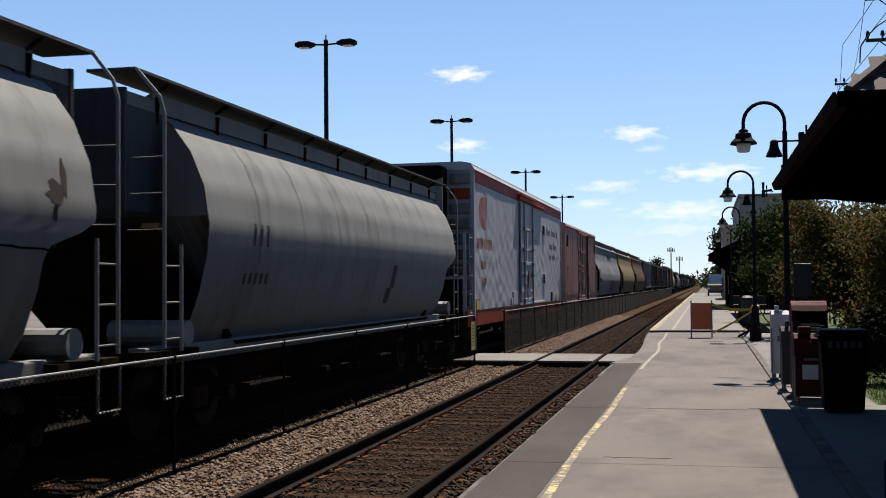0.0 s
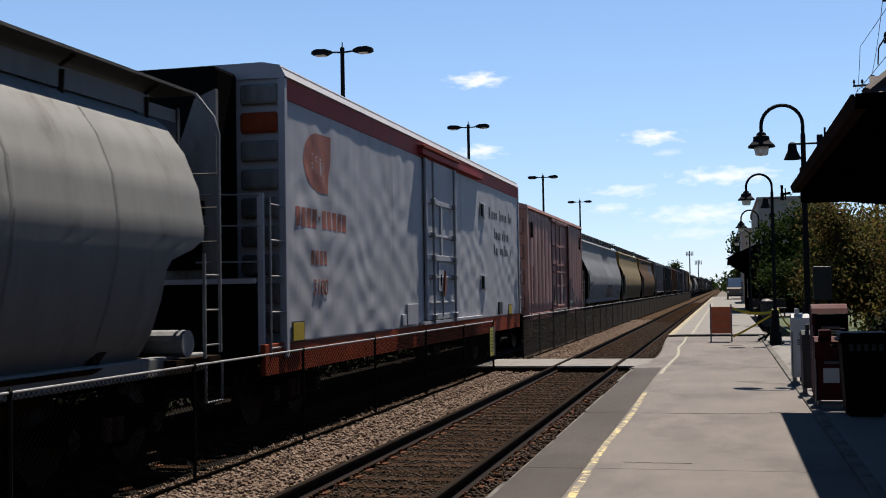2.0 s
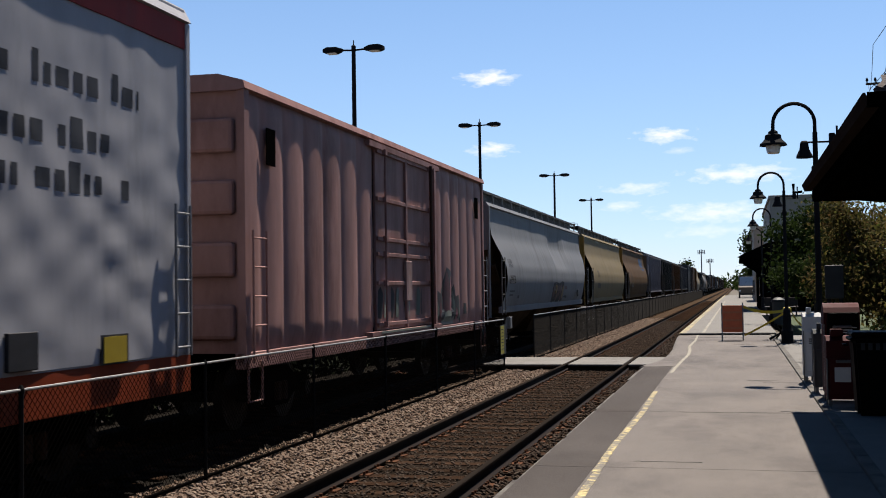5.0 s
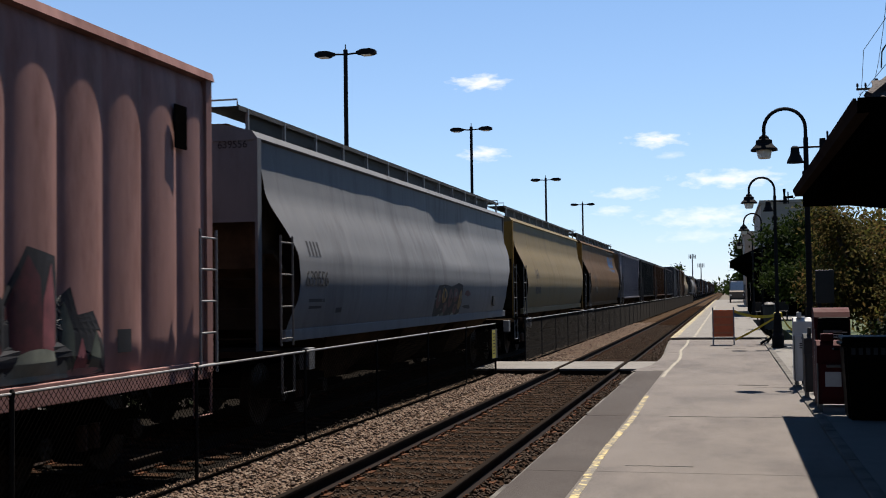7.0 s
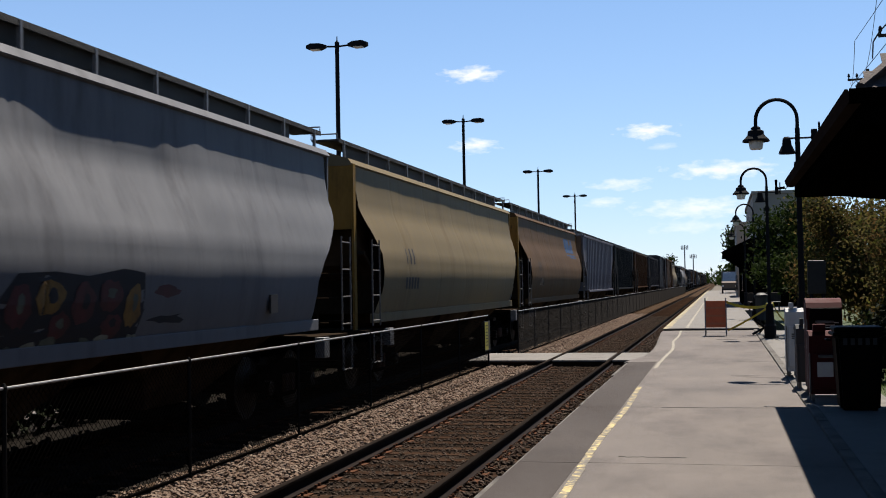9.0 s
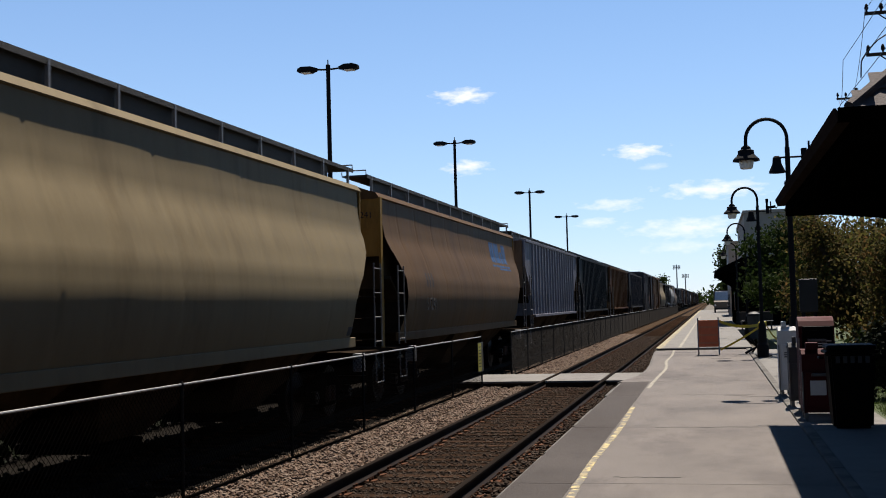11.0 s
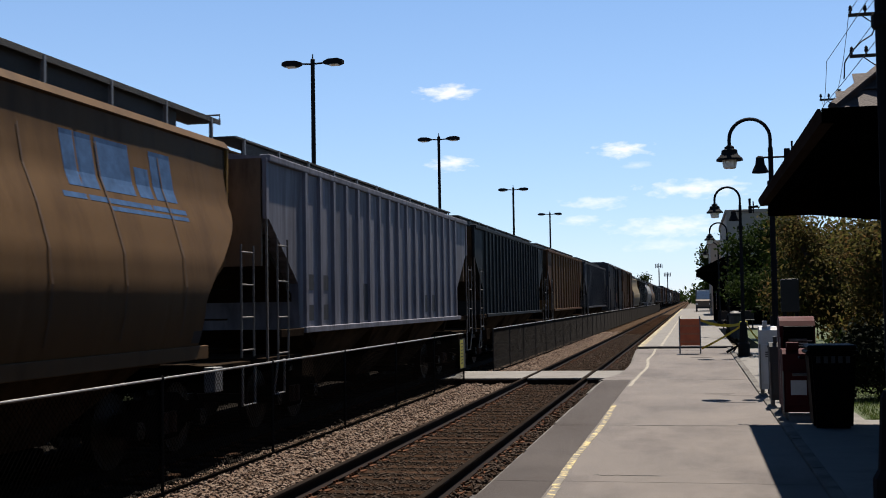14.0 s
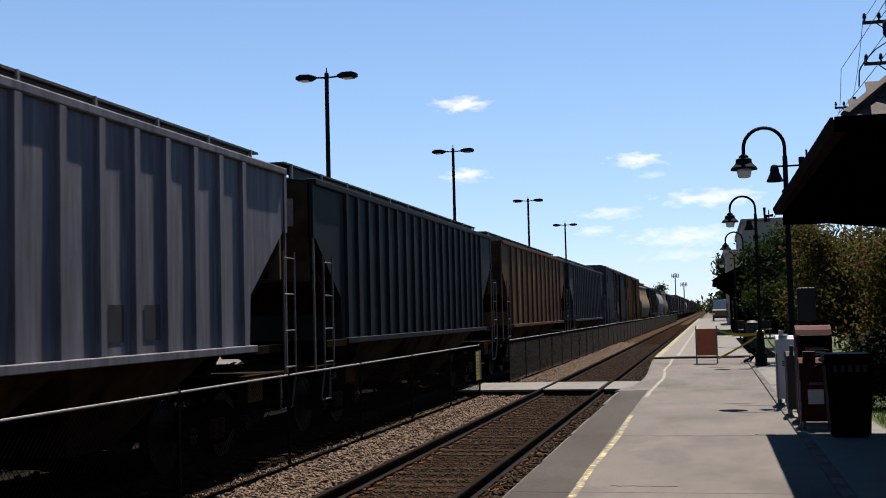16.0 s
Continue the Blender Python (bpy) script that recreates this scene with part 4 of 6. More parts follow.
def ribbed_hopper(L, material, label, roll, ribs=17, seed=0):
    """Covered hopper with flat sides and outside posts."""
    c = thing("covered_hopper", pose(0, 0, 0), label, "railway car", "freight cars in the train")
    ol = [(0.1, 4.10), (L - 0.1, 4.10), (L - 0.1, 3.25), (L - 1.45, 2.25), (L - 1.5, 1.52), (1.5, 1.52), (1.45, 2.25), (0.1, 3.25)]
    bm = B()
    prism(bm, ol, 'x', -1.42, 1.42)
    part("body", bm, material, c)
    s0 = seed * 3.7

    def dents(y, z):
        return 0.004 + 0.006 * noise.noise(Vector((y * 1.6 + s0, z * 0.7, s0)))
    SURF[c.name] = lambda y, z: 1.427 + dents(y, z)
    wavy_side(c, "side_sheet", [(1.425, 1.54), (1.425, 2.6), (1.425, 4.08)], 1.52, L - 1.52, 160, material, dents)
    rb = B()
    prism(rb, [(-0.085, 0.0), (-0.06, 0.055), (0.06, 0.055), (0.085, 0.0)], 'z', 1.55, 4.06)
    for v in rb.verts:
        v.co.x, v.co.y = v.co.y, v.co.x
    r0 = part("rib", rb, material, c)
    r0.location = (1.425, 1.75, 0)
    for k in range(1, ribs):
        again(r0, c, Matrix.Translation((1.425, 1.75 + (L - 3.5) * k / (ribs - 1), 0)))
    part("top_chord", box(B(), 1.3, 1.478, 0.08, L - 0.08, 4.06, 4.17, 0.02), material, c)
    part("side_sill", box(B(), 1.3, 1.54, 1.5, L - 1.5, 1.46, 1.555, 0.01), material, c)
    part("roof", prism(B(), [(1.3, 4.14), (0.6, 4.24), (-0.6, 4.24), (-1.5, 4.14), (-1.5, 4.06), (1.3, 4.06)], 'y', 0.1, L - 0.1), material, c)
    part("hatch_trough", box(B(), -0.35, 0.35, 1.0, L - 1.0, 4.24, 4.44, 0.04), P_grime_shade, c)
    for sx in (-1, 1):
        part("running_board", box(B(), min(sx * 0.5, sx * 0.98), max(sx * 0.5, sx * 0.98), -0.02, L + 0.02, 4.42, 4.45), P_grate, c, "dark grating running board")
    part("walkway_screen", box(B(), 0.93, 0.945, 0.3, L - 0.3, 4.2, 4.40), P_grate, c, "dark mesh under the running board")
    n = int(L / 1.5)
    p0 = part("stanchion", box(B(), 0.965, 1.0, -0.02, 0.02, 4.2, 4.45), P_silver, c)
    p0.location.y = 0.3
    for k in range(1, n + 1):
        again(p0, c, Matrix.Translation((0, 0.3 + (L - 0.6) * k / n, 0)))
    for s in (1, -1):
        y = (lambda v: v) if s > 0 else (lambda v: L - v)
        a, b = sorted((y(0.04), y(0.10)))
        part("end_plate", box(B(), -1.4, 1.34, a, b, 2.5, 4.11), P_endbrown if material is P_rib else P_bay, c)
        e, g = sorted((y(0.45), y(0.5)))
        # lower sheet darkened in paint for the shaded hollow at the end
        part("lower_end_sheet", box(B(), -1.35, 1.3, e, g, 2.5, 3.2), P_grime_shade, c)
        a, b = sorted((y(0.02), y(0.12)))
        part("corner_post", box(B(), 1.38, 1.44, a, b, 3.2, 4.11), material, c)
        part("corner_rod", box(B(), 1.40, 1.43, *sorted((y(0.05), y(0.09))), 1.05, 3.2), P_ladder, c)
        end_slope(c, 0.12, s, L, P_grime_shade, 2.9)
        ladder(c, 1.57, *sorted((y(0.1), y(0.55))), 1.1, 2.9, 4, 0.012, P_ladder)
        part("ladder_plate", box(B(), 1.44, 1.5, *sorted((y(0.45), y(1.5))), 1.42, 1.54, 0.01), P_grime_shade, c)
        part("end_platform", box(B(), -1.3, 1.42, min(y(0.0), y(1.6)), max(y(0.0), y(1.6)), 1.04, 1.13), P_grime_shade, c)
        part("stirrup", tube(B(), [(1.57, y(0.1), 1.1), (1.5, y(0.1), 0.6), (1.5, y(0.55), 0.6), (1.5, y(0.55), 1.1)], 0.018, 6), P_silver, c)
        part("jacking_pad", box(B(), 1.36, 1.52, min(y(1.3), y(1.85)), max(y(1.3), y(1.85)), 0.78, 1.1, 0.01), P_grime_shade, c)
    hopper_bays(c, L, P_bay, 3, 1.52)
    running_gear(c, L, roll)
    return c


def door_frame(c, x, y0, y1, z0, z1, material, rails, posts, bar_mat, name="door"):
    d = part(name, box(B(), x, x + 0.05, y0, y1, z0, z1, 0.01), material, c)
    for z in rails:
        part("door_rail", box(B(), x + 0.05, x + 0.095, y0, y1, z - 0.035, z + 0.035, 0.008), bar_mat, d)
    for y in posts:
        part("door_post", box(B(), x + 0.05, x + 0.10, y - 0.05, y + 0.05, z0, z1, 0.008), bar_mat, d)
    for y in (y0 + 0.35, y1 - 0.3):
        bm = rod(B(), (x + 0.13, y, z0 + 0.05), (x + 0.13, y, z1 - 0.05), 0.022, 8)
        for z in rails:
            box(bm, x + 0.09, x + 0.16, y - 0.06, y + 0.06, z - 0.05, z + 0.05)
        part("locking_rod", bm, bar_mat, d)
    return d


def reefer(L, label, roll):
    """Tall refrigerated boxcar with quilted side panels and a cooling unit on its near end."""
    c = thing("refrigerator_car", pose(0, 0, 0), label, "railway car", "freight cars in the train")
    E = 1.36   # the insulated body begins behind the cooling unit's deck
    part("body", box(B(), -1.53, 1.50, E, L - 0.15, 1.2, 5.16), P_white, c)

    def quilt(y, z):
        wy = y + 0.5 * noise.noise(Vector((y * 0.5, z * 0.9, 2)))
        wz = z + 0.3 * noise.noise(Vector((y * 0.8, z * 0.8, 5)))
        f = math.sin(2 * math.pi * wy / 1.15) * math.sin(2 * math.pi * wz / 0.62)
        low = max(0.25, min(1.0, (4.3 - z) / 0.9))
        streak = noise.noise(Vector((y * 2.6, z * 0.55, 9))) * max(0.0, min(1.0, (z - 3.0) / 0.9))
        q = y / 1.72
        seam = -0.004 * math.exp(-(((q - round(q)) * 1.72) / 0.012) ** 2)
        return 0.0105 * (0.62 + 0.7 * noise.noise(Vector((y * 0.7, z * 0.9, 14)))) * f * low + 0.008 * streak + 0.005 * noise.noise(Vector((y * 0.9, z * 0.9, 7))) + seam
    SURF[c.name] = lambda y, z: 1.51 + quilt(y, z)
    wavy_side(c, "side_panel", [(1.51, 1.22), (1.51, 4.78)], E, L - 0.15, 330, P_white, quilt, "white dented quilted side panel")
    part("red_band", box(B(), 1.50, 1.528, E, L - 0.15, 4.70, 5.0), P_redband, c, "faded red band below the roof")
    bm = B()
    prism(bm, [(1.49, 5.0), (1.56, 5.02), (1.47, 5.19), (1.2, 5.245), (-1.3, 5.235), (-1.57, 5.16), (-1.57, 5.06), (-1.49, 5.04)], 'y', E - 0.04, L - 0.1)
    part("roof", bm, P_white, c)
    part("corner_post", box(B(), 1.44, 1.545, E - 0.06, E + 0.05, 1.0, 5.0, 0.01), P_white, c)
    part("corner_post", box(B(), 1.44, 1.545, L - 0.2, L - 0.1, 1.2, 5.0, 0.01), P_white, c)
    part("side_sill", box(B(), 1.42, 1.50, 0.6, L - 0.05, 0.78, 1.215, 0.01), P_orange, c, "faded orange side sill")
    part("far_side_sill", box(B(), -1.50, -1.42, 0.6, L - 0.05, 0.78, 1.215), P_orange, c)
    # plug door: sheet, rails, rods with cam keepers, lock plate with a red handle
    d0, d1 = 9.22, 12.0
    door = part("door", box(B(), 1.53, 1.56, d0, d1, 1.3, 4.70, 0.01), P_white, c)
    for z, h in ((3.81, 0.05), (3.1, 0.025), (2.62, 0.06), (2.21, 0.025), (1.66, 0.02), (1.36, 0.06)):
        part("door_rail", box(B(), 1.56, 1.56 + 0.4 * h + 0.025, d0, d1, z - h, z + h, 0.008), P_white, door)
    part("door_post", box(B(), 1.56, 1.60, 10.46, 10.6, 2.68, 3.77, 0.008), P_white, door)
    for y in (d0 + 0.03, d1 - 0.03):
        part("door_edge", box(B(), 1.56, 1.60, y - 0.06, y + 0.06, 1.3, 4.7, 0.008), P_white, door)
    for y in (9.61, 11.58):
        rodm = rod(B(), (1.64, y, 1.2), (1.64, y, 4.66), 0.026, 8)
        part("locking_rod", rodm, P_silver, door)
        for z in (3.81, 2.62, 1.36, 2.21, 3.1):
            part("keeper", box(B(), 1.56, 1.69, y - 0.07, y + 0.07, z - 0.055, z + 0.055, 0.01), P_silver, door)
    plate = part("lock_plate", box(B(), 1.56, 1.59, 10.22, 10.72, 1.9, 2.53, 0.01), P_white, door)
    part("lock_slot", box(B(), 1.591, 1.596, 10.38, 10.48, 2.02, 2.26), P_interior, plate)
    part("latch_handle", prism(B(), [(10.52, 1.78), (10.66, 1.82), (10.74, 2.1), (10.68, 2.36), (10.6, 2.1)], 'x', 1.60, 1.64), P_redletter, plate, "red door handle")
    part("gear_rod", rod(B(), (1.61, 10.5, 1.36), (1.61, 10.5, 1.9), 0.02, 6), P_silver, door)
    bars(c, [(9.95 + 0.2 * k, 10.08 + 0.2 * k, 4.2, 4.36) for k in range(8)], 1.562, P_redletter, "faded_lettering")
    part("door_track", box(B(), 1.53, 1.64, 8.8, 14.9, 4.74, 4.86, 0.01), P_redband, c, "red upper door track")
    part("door_track_hood", box(B(), 1.53, 1.68, 8.8, 12.1, 4.87, 4.93, 0.01), P_orange, c)
    part("lower_door_track", box(B(), 1.52, 1.62, 8.8, 14.9, 1.22, 1.28), P_white, c)
    for y0, y1, z0, z1 in ((7.75, 8.55, 1.25, 1.66), (7.4, 7.66, 1.25, 1.46), (17.3, 17.75, 1.24, 1.58)):
        part("side_box", box(B(), 1.515, 1.56, y0, y1, z0, z1, 0.008), P_white if y0 < 17 else P_black, c)
    for y, z in ((15.04, 1.95), (15.04, 3.82)):
        vent = part("vent_frame", box(B(), 1.52, 1.54, y - 0.04, y + 0.6, z - 0.03, z + 0.36, 0.006), P_white, c)
        part("vent_slot", box(B(), 1.541, 1.546, y, y + 0.24, z, z + 0.33), P_interior, vent)
        part("vent_flap", box(B(), 1.541, 1.57, y + 0.27, y + 0.57, z, z + 0.33, 0.006), P_white, vent)
    # three lines of small dark lettering that cannot be read
    for j, (ya, yb, z) in enumerate(((16.25, 19.65, 3.84), (16.95, 19.05, 3.3), (16.88, 19.45, 2.87))):
        y, i = ya, 0
        while y < yb:
            w = (0.2, 0.12, 0.16, 0.1, 0.22)[(i * 3 + j) % 5]
            if (i + j) % 6 != 5:
                bars(c, [(y, min(y + w, yb), z + (0.0 if i % 4 else 0.02), z + (0.3 if i % 6 == 0 else 0.2))], 1.532, P_dark)
            y += w + 0.08
            i += 1
    # red emblem with a round back and a straight front, and blocks for the line below it
    back = [(2.86 + 0.74 * math.cos(a), 3.93 + 0.46 * math.sin(a)) for a in (math.radians(105 + 15 * k) for k in range(10))]
    blob(c, back + [(2.80, 3.46), (3.22, 3.46), (3.27, 3.75), (3.36, 3.95), (3.38, 4.39)], 1.532, P_redletter, name="emblem")
    bars(c, [(2.5 + 0.18 * k, 2.57 + 0.18 * k, 3.8 - 0.03 * k, 4.06 - 0.03 * k) for k in range(3)] + [(3.0, 3.04, 3.55, 3.95)], 1.532, P_white, "emblem_stroke")
    bars(c, [(1.76 + k * 0.245, 1.95 + k * 0.245, 2.9, 3.19) for k in range(4)] + [(2.75, 2.85, 3.03, 3.09)] + [(2.93 + k * 0.25, 3.12 + k * 0.25, 2.9, 3.19) for k in range(5)], 1.532, P_redletter)
    lettering(c, "3180", 2.48, 1.88, 0.25, 1.521, P_redletter)
    bars(c, [(2.42 + k * 0.195, 2.56 + k * 0.195, 2.34, 2.56) for k in range(4)], 1.532, P_redletter)
    for y in (1.58, 18.9):
        part("yellow_label", box(B(), 1.53, 1.538, y, y + 0.44, 1.22, 1.48), P_yellowplate, c)
        part("label_frame", box(B(), 1.522, 1.531, y - 0.04, y + 0.48, 1.2, 1.5), P_black, c)
    # near end: corrugated strip, cooling unit with its tapered cover, frame and rails
    for k in range(9):
        zz = 1.35 + k * 0.41
        part("end_corrugation", box(B(), 0.86, 1.44, E - 0.1, E, zz, zz + 0.3, 0.05), P_orange if k == 7 else P_white_end, c)
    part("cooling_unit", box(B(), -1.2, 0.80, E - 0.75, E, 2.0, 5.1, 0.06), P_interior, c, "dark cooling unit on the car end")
    part("unit_cover", prism(B(), [(0.05, 2.1), (0.84, 2.1), (0.84, 4.75), (0.52, 4.62), (0.2, 3.75), (0.05, 3.75)], 'y', E - 0.84, E - 0.76), P_white_end, c)
    cover = part("unit_cover", box(B(), -1.15, 0.04, E - 0.84, E - 0.76, 2.1, 3.75, 0.02), P_white_end, c)
    for x0, x1, z0, z1 in ((0.34, 0.66, 3.0, 3.2), (0.34, 0.66, 2.72, 2.92), (-0.2, 0.62, 2.25, 2.62), (-1.0, -0.4, 2.25, 2.62)):
        part("louvre", box(B(), x0, x1, E - 0.86, E - 0.83, z0, z1), P_interior, cover)
    # solid black box in place of the shaded hollow below the unit
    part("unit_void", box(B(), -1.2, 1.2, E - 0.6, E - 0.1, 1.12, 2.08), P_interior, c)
    fr = B()
    for x in (-0.5, 1.38):
        box(fr, x - 0.04, x + 0.04, E - 0.62, E - 0.55, 1.0, 3.3)
    box(fr, -1.3, 1.4, E - 0.88, E - 0.82, 2.05, 2.12)
    part("end_frame", fr, P_white, c)
    for z in (3.28, 2.85, 2.35):
        part("handrail", rod(B(), (0.55, E - 0.9, z), (1.4, E - 0.6, z), 0.013, 6), P_silver, c)
    ladder(c, 1.5, E - 0.55, E - 0.04, 1.05, 3.25, 5)
    ladder(c, 1.58, L - 0.55, L - 0.2, 1.2, 2.9, 5)
    part("end_platform", box(B(), -1.45, 1.45, 0.4, 1.36, 1.0, 1.1), P_under, c)
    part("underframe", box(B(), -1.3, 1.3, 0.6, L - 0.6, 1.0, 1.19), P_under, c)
    running_gear(c, L, roll, 2.6)
    return c


def boxcar(L, material, label, roll, bay=0.815, graffiti=True):
    """Boxcar with bulging side sheets, a deep roof edge and a sliding door."""
    c = thing("boxcar", pose(0, 0, 0), label, "railway car", "freight cars in the train")
    part("body", box(B(), -1.5, 1.47, 0.1, L - 0.1, 1.12, 4.56), material, c)
    dy = 7.55 if graffiti else L * 0.5

    def bulge(y, z):
        q = (y - 9.65) / bay
        f = abs(math.sin(math.pi * q))
        e = max(0.0, min(1.0, (z - 1.2) / 0.12)) * max(0.0, min(1.0, (4.5 - z) / 0.12))
        return 0.055 * math.sqrt(f) * e + 0.004 * noise.noise(Vector((y, z * 0.7, 4)))
    SURF[c.name] = lambda y, z: 1.475 + bulge(y, z)
    wavy_side(c, "side_sheet", [(1.475, 1.14), (1.475, 4.52)], 0.12, dy - 1.95, 120, material, bulge, "pinkish bulging side sheet")
    wavy_side(c, "side_sheet", [(1.475, 1.14), (1.475, 4.52)], dy + 1.95, L - 0.12, 120, material, bulge, "pinkish bulging side sheet")
    bm = B()
    prism(bm, [(1.47, 4.5), (1.575, 4.52), (1.55, 4.62), (1.2, 4.72), (-1.2, 4.72), (-1.68, 4.6), (-1.66, 4.52), (-1.47, 4.5)], 'y', 0.02, L - 0.02)
    part("roof", bm, material, c)
    part("side_sill", box(B(), 1.40, 1.53, 0.05, L - 0.05, 0.92, 1.13, 0.01), material, c)
    part("far_side_sill", box(B(), -1.53, -1.40, 0.05, L - 0.05, 0.92, 1.13), material, c)
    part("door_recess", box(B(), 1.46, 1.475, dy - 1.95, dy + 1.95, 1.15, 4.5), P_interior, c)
    door_frame(c, 1.48, dy - 1.88, dy + 1.88, 1.2, 4.4, material, (1.3, 2.03, 2.54, 2.81, 3.51, 4.35), (dy - 0.05,), material)
    part("lock_plate", box(B(), 1.54, 1.60, dy - 0.2, dy + 0.2, 1.7, 2.45, 0.01), P_brown_pale, c)
    part("door_track", box(B(), 1.49, 1.60, dy - 2.4, dy + 2.4, 4.38, 4.48), material, c)
    part("door_sill", box(B(), 1.48, 1.62, dy - 2.4, dy + 2.4, 1.12, 1.19), material, c)
    part("post", box(B(), 1.49, 1.62, dy + 1.9, dy + 2.02, 1.13, 4.4), material, c)
    part("door_lock_bar", rod(B(), (1.66, dy + 1.47, 1.1), (1.66, dy + 1.47, 4.4), 0.03, 8), P_rust_small, c)
    for s in (1, -1):
        y = (lambda v: v) if s > 0 else (lambda v: L - v)
        part("corner_post", box(B(), 1.44, 1.55, min(y(0.05), y(0.2)), max(y(0.05), y(0.2)), 1.0, 4.55), material, c)
        ladder(c, 1.63, *sorted((y(0.12), y(0.56))), 1.0, 2.7, 5, material=P_silver if s < 0 else material)
        part("placard_board", box(B(), 1.55, 1.565, *sorted((y(0.75), y(1.05))), 3.6, 4.1), P_under, c)
        for k in range(4):
            part("end_corrugation", box(B(), -1.4, 1.4, min(y(0.0), y(0.12)), max(y(0.0), y(0.12)), 1.3 + k * 0.8, 1.75 + k * 0.8, 0.05), material, c)
        part("stirrup", tube(B(), [(1.55, y(0.12), 1.0), (1.55, y(0.12), 0.5), (1.55, y(0.56), 0.5), (1.55, y(0.56), 1.0)], 0.018, 6), material, c)
    if graffiti:
        x = 1.536
        wings = [(9.7, 1.15), (9.68, 1.72), (9.85, 1.9), (10.05, 1.6), (10.3, 1.95), (10.5, 1.72), (11.3, 1.8), (11.45, 2.02), (11.62, 1.62), (11.85, 1.78), (12.1, 1.5), (12.15, 1.15)]
        blob(c, wings, x, P_black, 0.0)
        for i, (y0, w, z1, m_) in enumerate(((9.75, 0.28, 1.78, P_teal), (10.1, 0.3, 1.72, P_maroon), (11.25, 0.26, 1.88, P_teal), (11.55, 0.22, 1.52, P_pink), (11.82, 0.24, 1.6, P_teal))):
            blob(c, [(y0, 1.17), (y0 - 0.02, z1 - 0.25), (y0 + w * 0.4, z1), (y0 + w, z1 - 0.3), (y0 + w * 1.1, 1.17)], x, m_, 0.003)
        blob(c, [(10.38, 1.2), (10.36, 1.86), (10.72, 2.38), (11.2, 2.3), (11.28, 1.7), (11.24, 1.2)], x, P_black, 0.004)
        blob(c, [(10.46, 1.22), (10.44, 1.84), (10.74, 2.3), (10.92, 2.1), (10.98, 1.6), (10.94, 1.22)], x, P_maroon, 0.007)
        blob(c, [(10.96, 1.22), (10.98, 1.9), (11.12, 2.24), (11.2, 1.8), (11.2, 1.3)], x, P_pink, 0.007)
        blob(c, [(10.9 + 0.56 * math.cos(a), 1.15 + 0.3 * math.sin(a)) for a in (math.pi * k / 12 for k in range(13))], x, P_pale, 0.010)
        blob(c, [(12.32, 1.34), (12.32, 1.58), (12.6, 1.58), (12.6, 1.34)], x, P_black, 0.002, "stencil")
        for i in range(9):
            u = dy - 1.85 + i * 0.36
            blob(c, [(u, 1.42), (u + 0.04, 1.9), (u + 0.16, 1.97), (u + 0.3, 1.84), (u + 0.26, 1.55), (u + 0.2, 1.4)], 1.535, (P_black, P_pale, P_black, P_teal)[i % 4], 0.012 + 0.001 * (i % 2))
        part("bright_sill_edge", box(B(), 1.62, 1.632, dy - 1.9, dy + 1.5, 1.15, 1.19), P_pale, c)
    part("underframe", box(B(), -1.3, 1.3, 0.6, L - 0.6, 0.95, 1.11), P_under, c)
    running_gear(c, L, roll, 2.2)
    return c


XT = TRACK2
TRAIN = []   # car, start of its body at the clip's start


def place(c, y):
    c.matrix_basis = pose(XT, y, RAIL_Z)
    TRAIN.append((c, y))
    return c


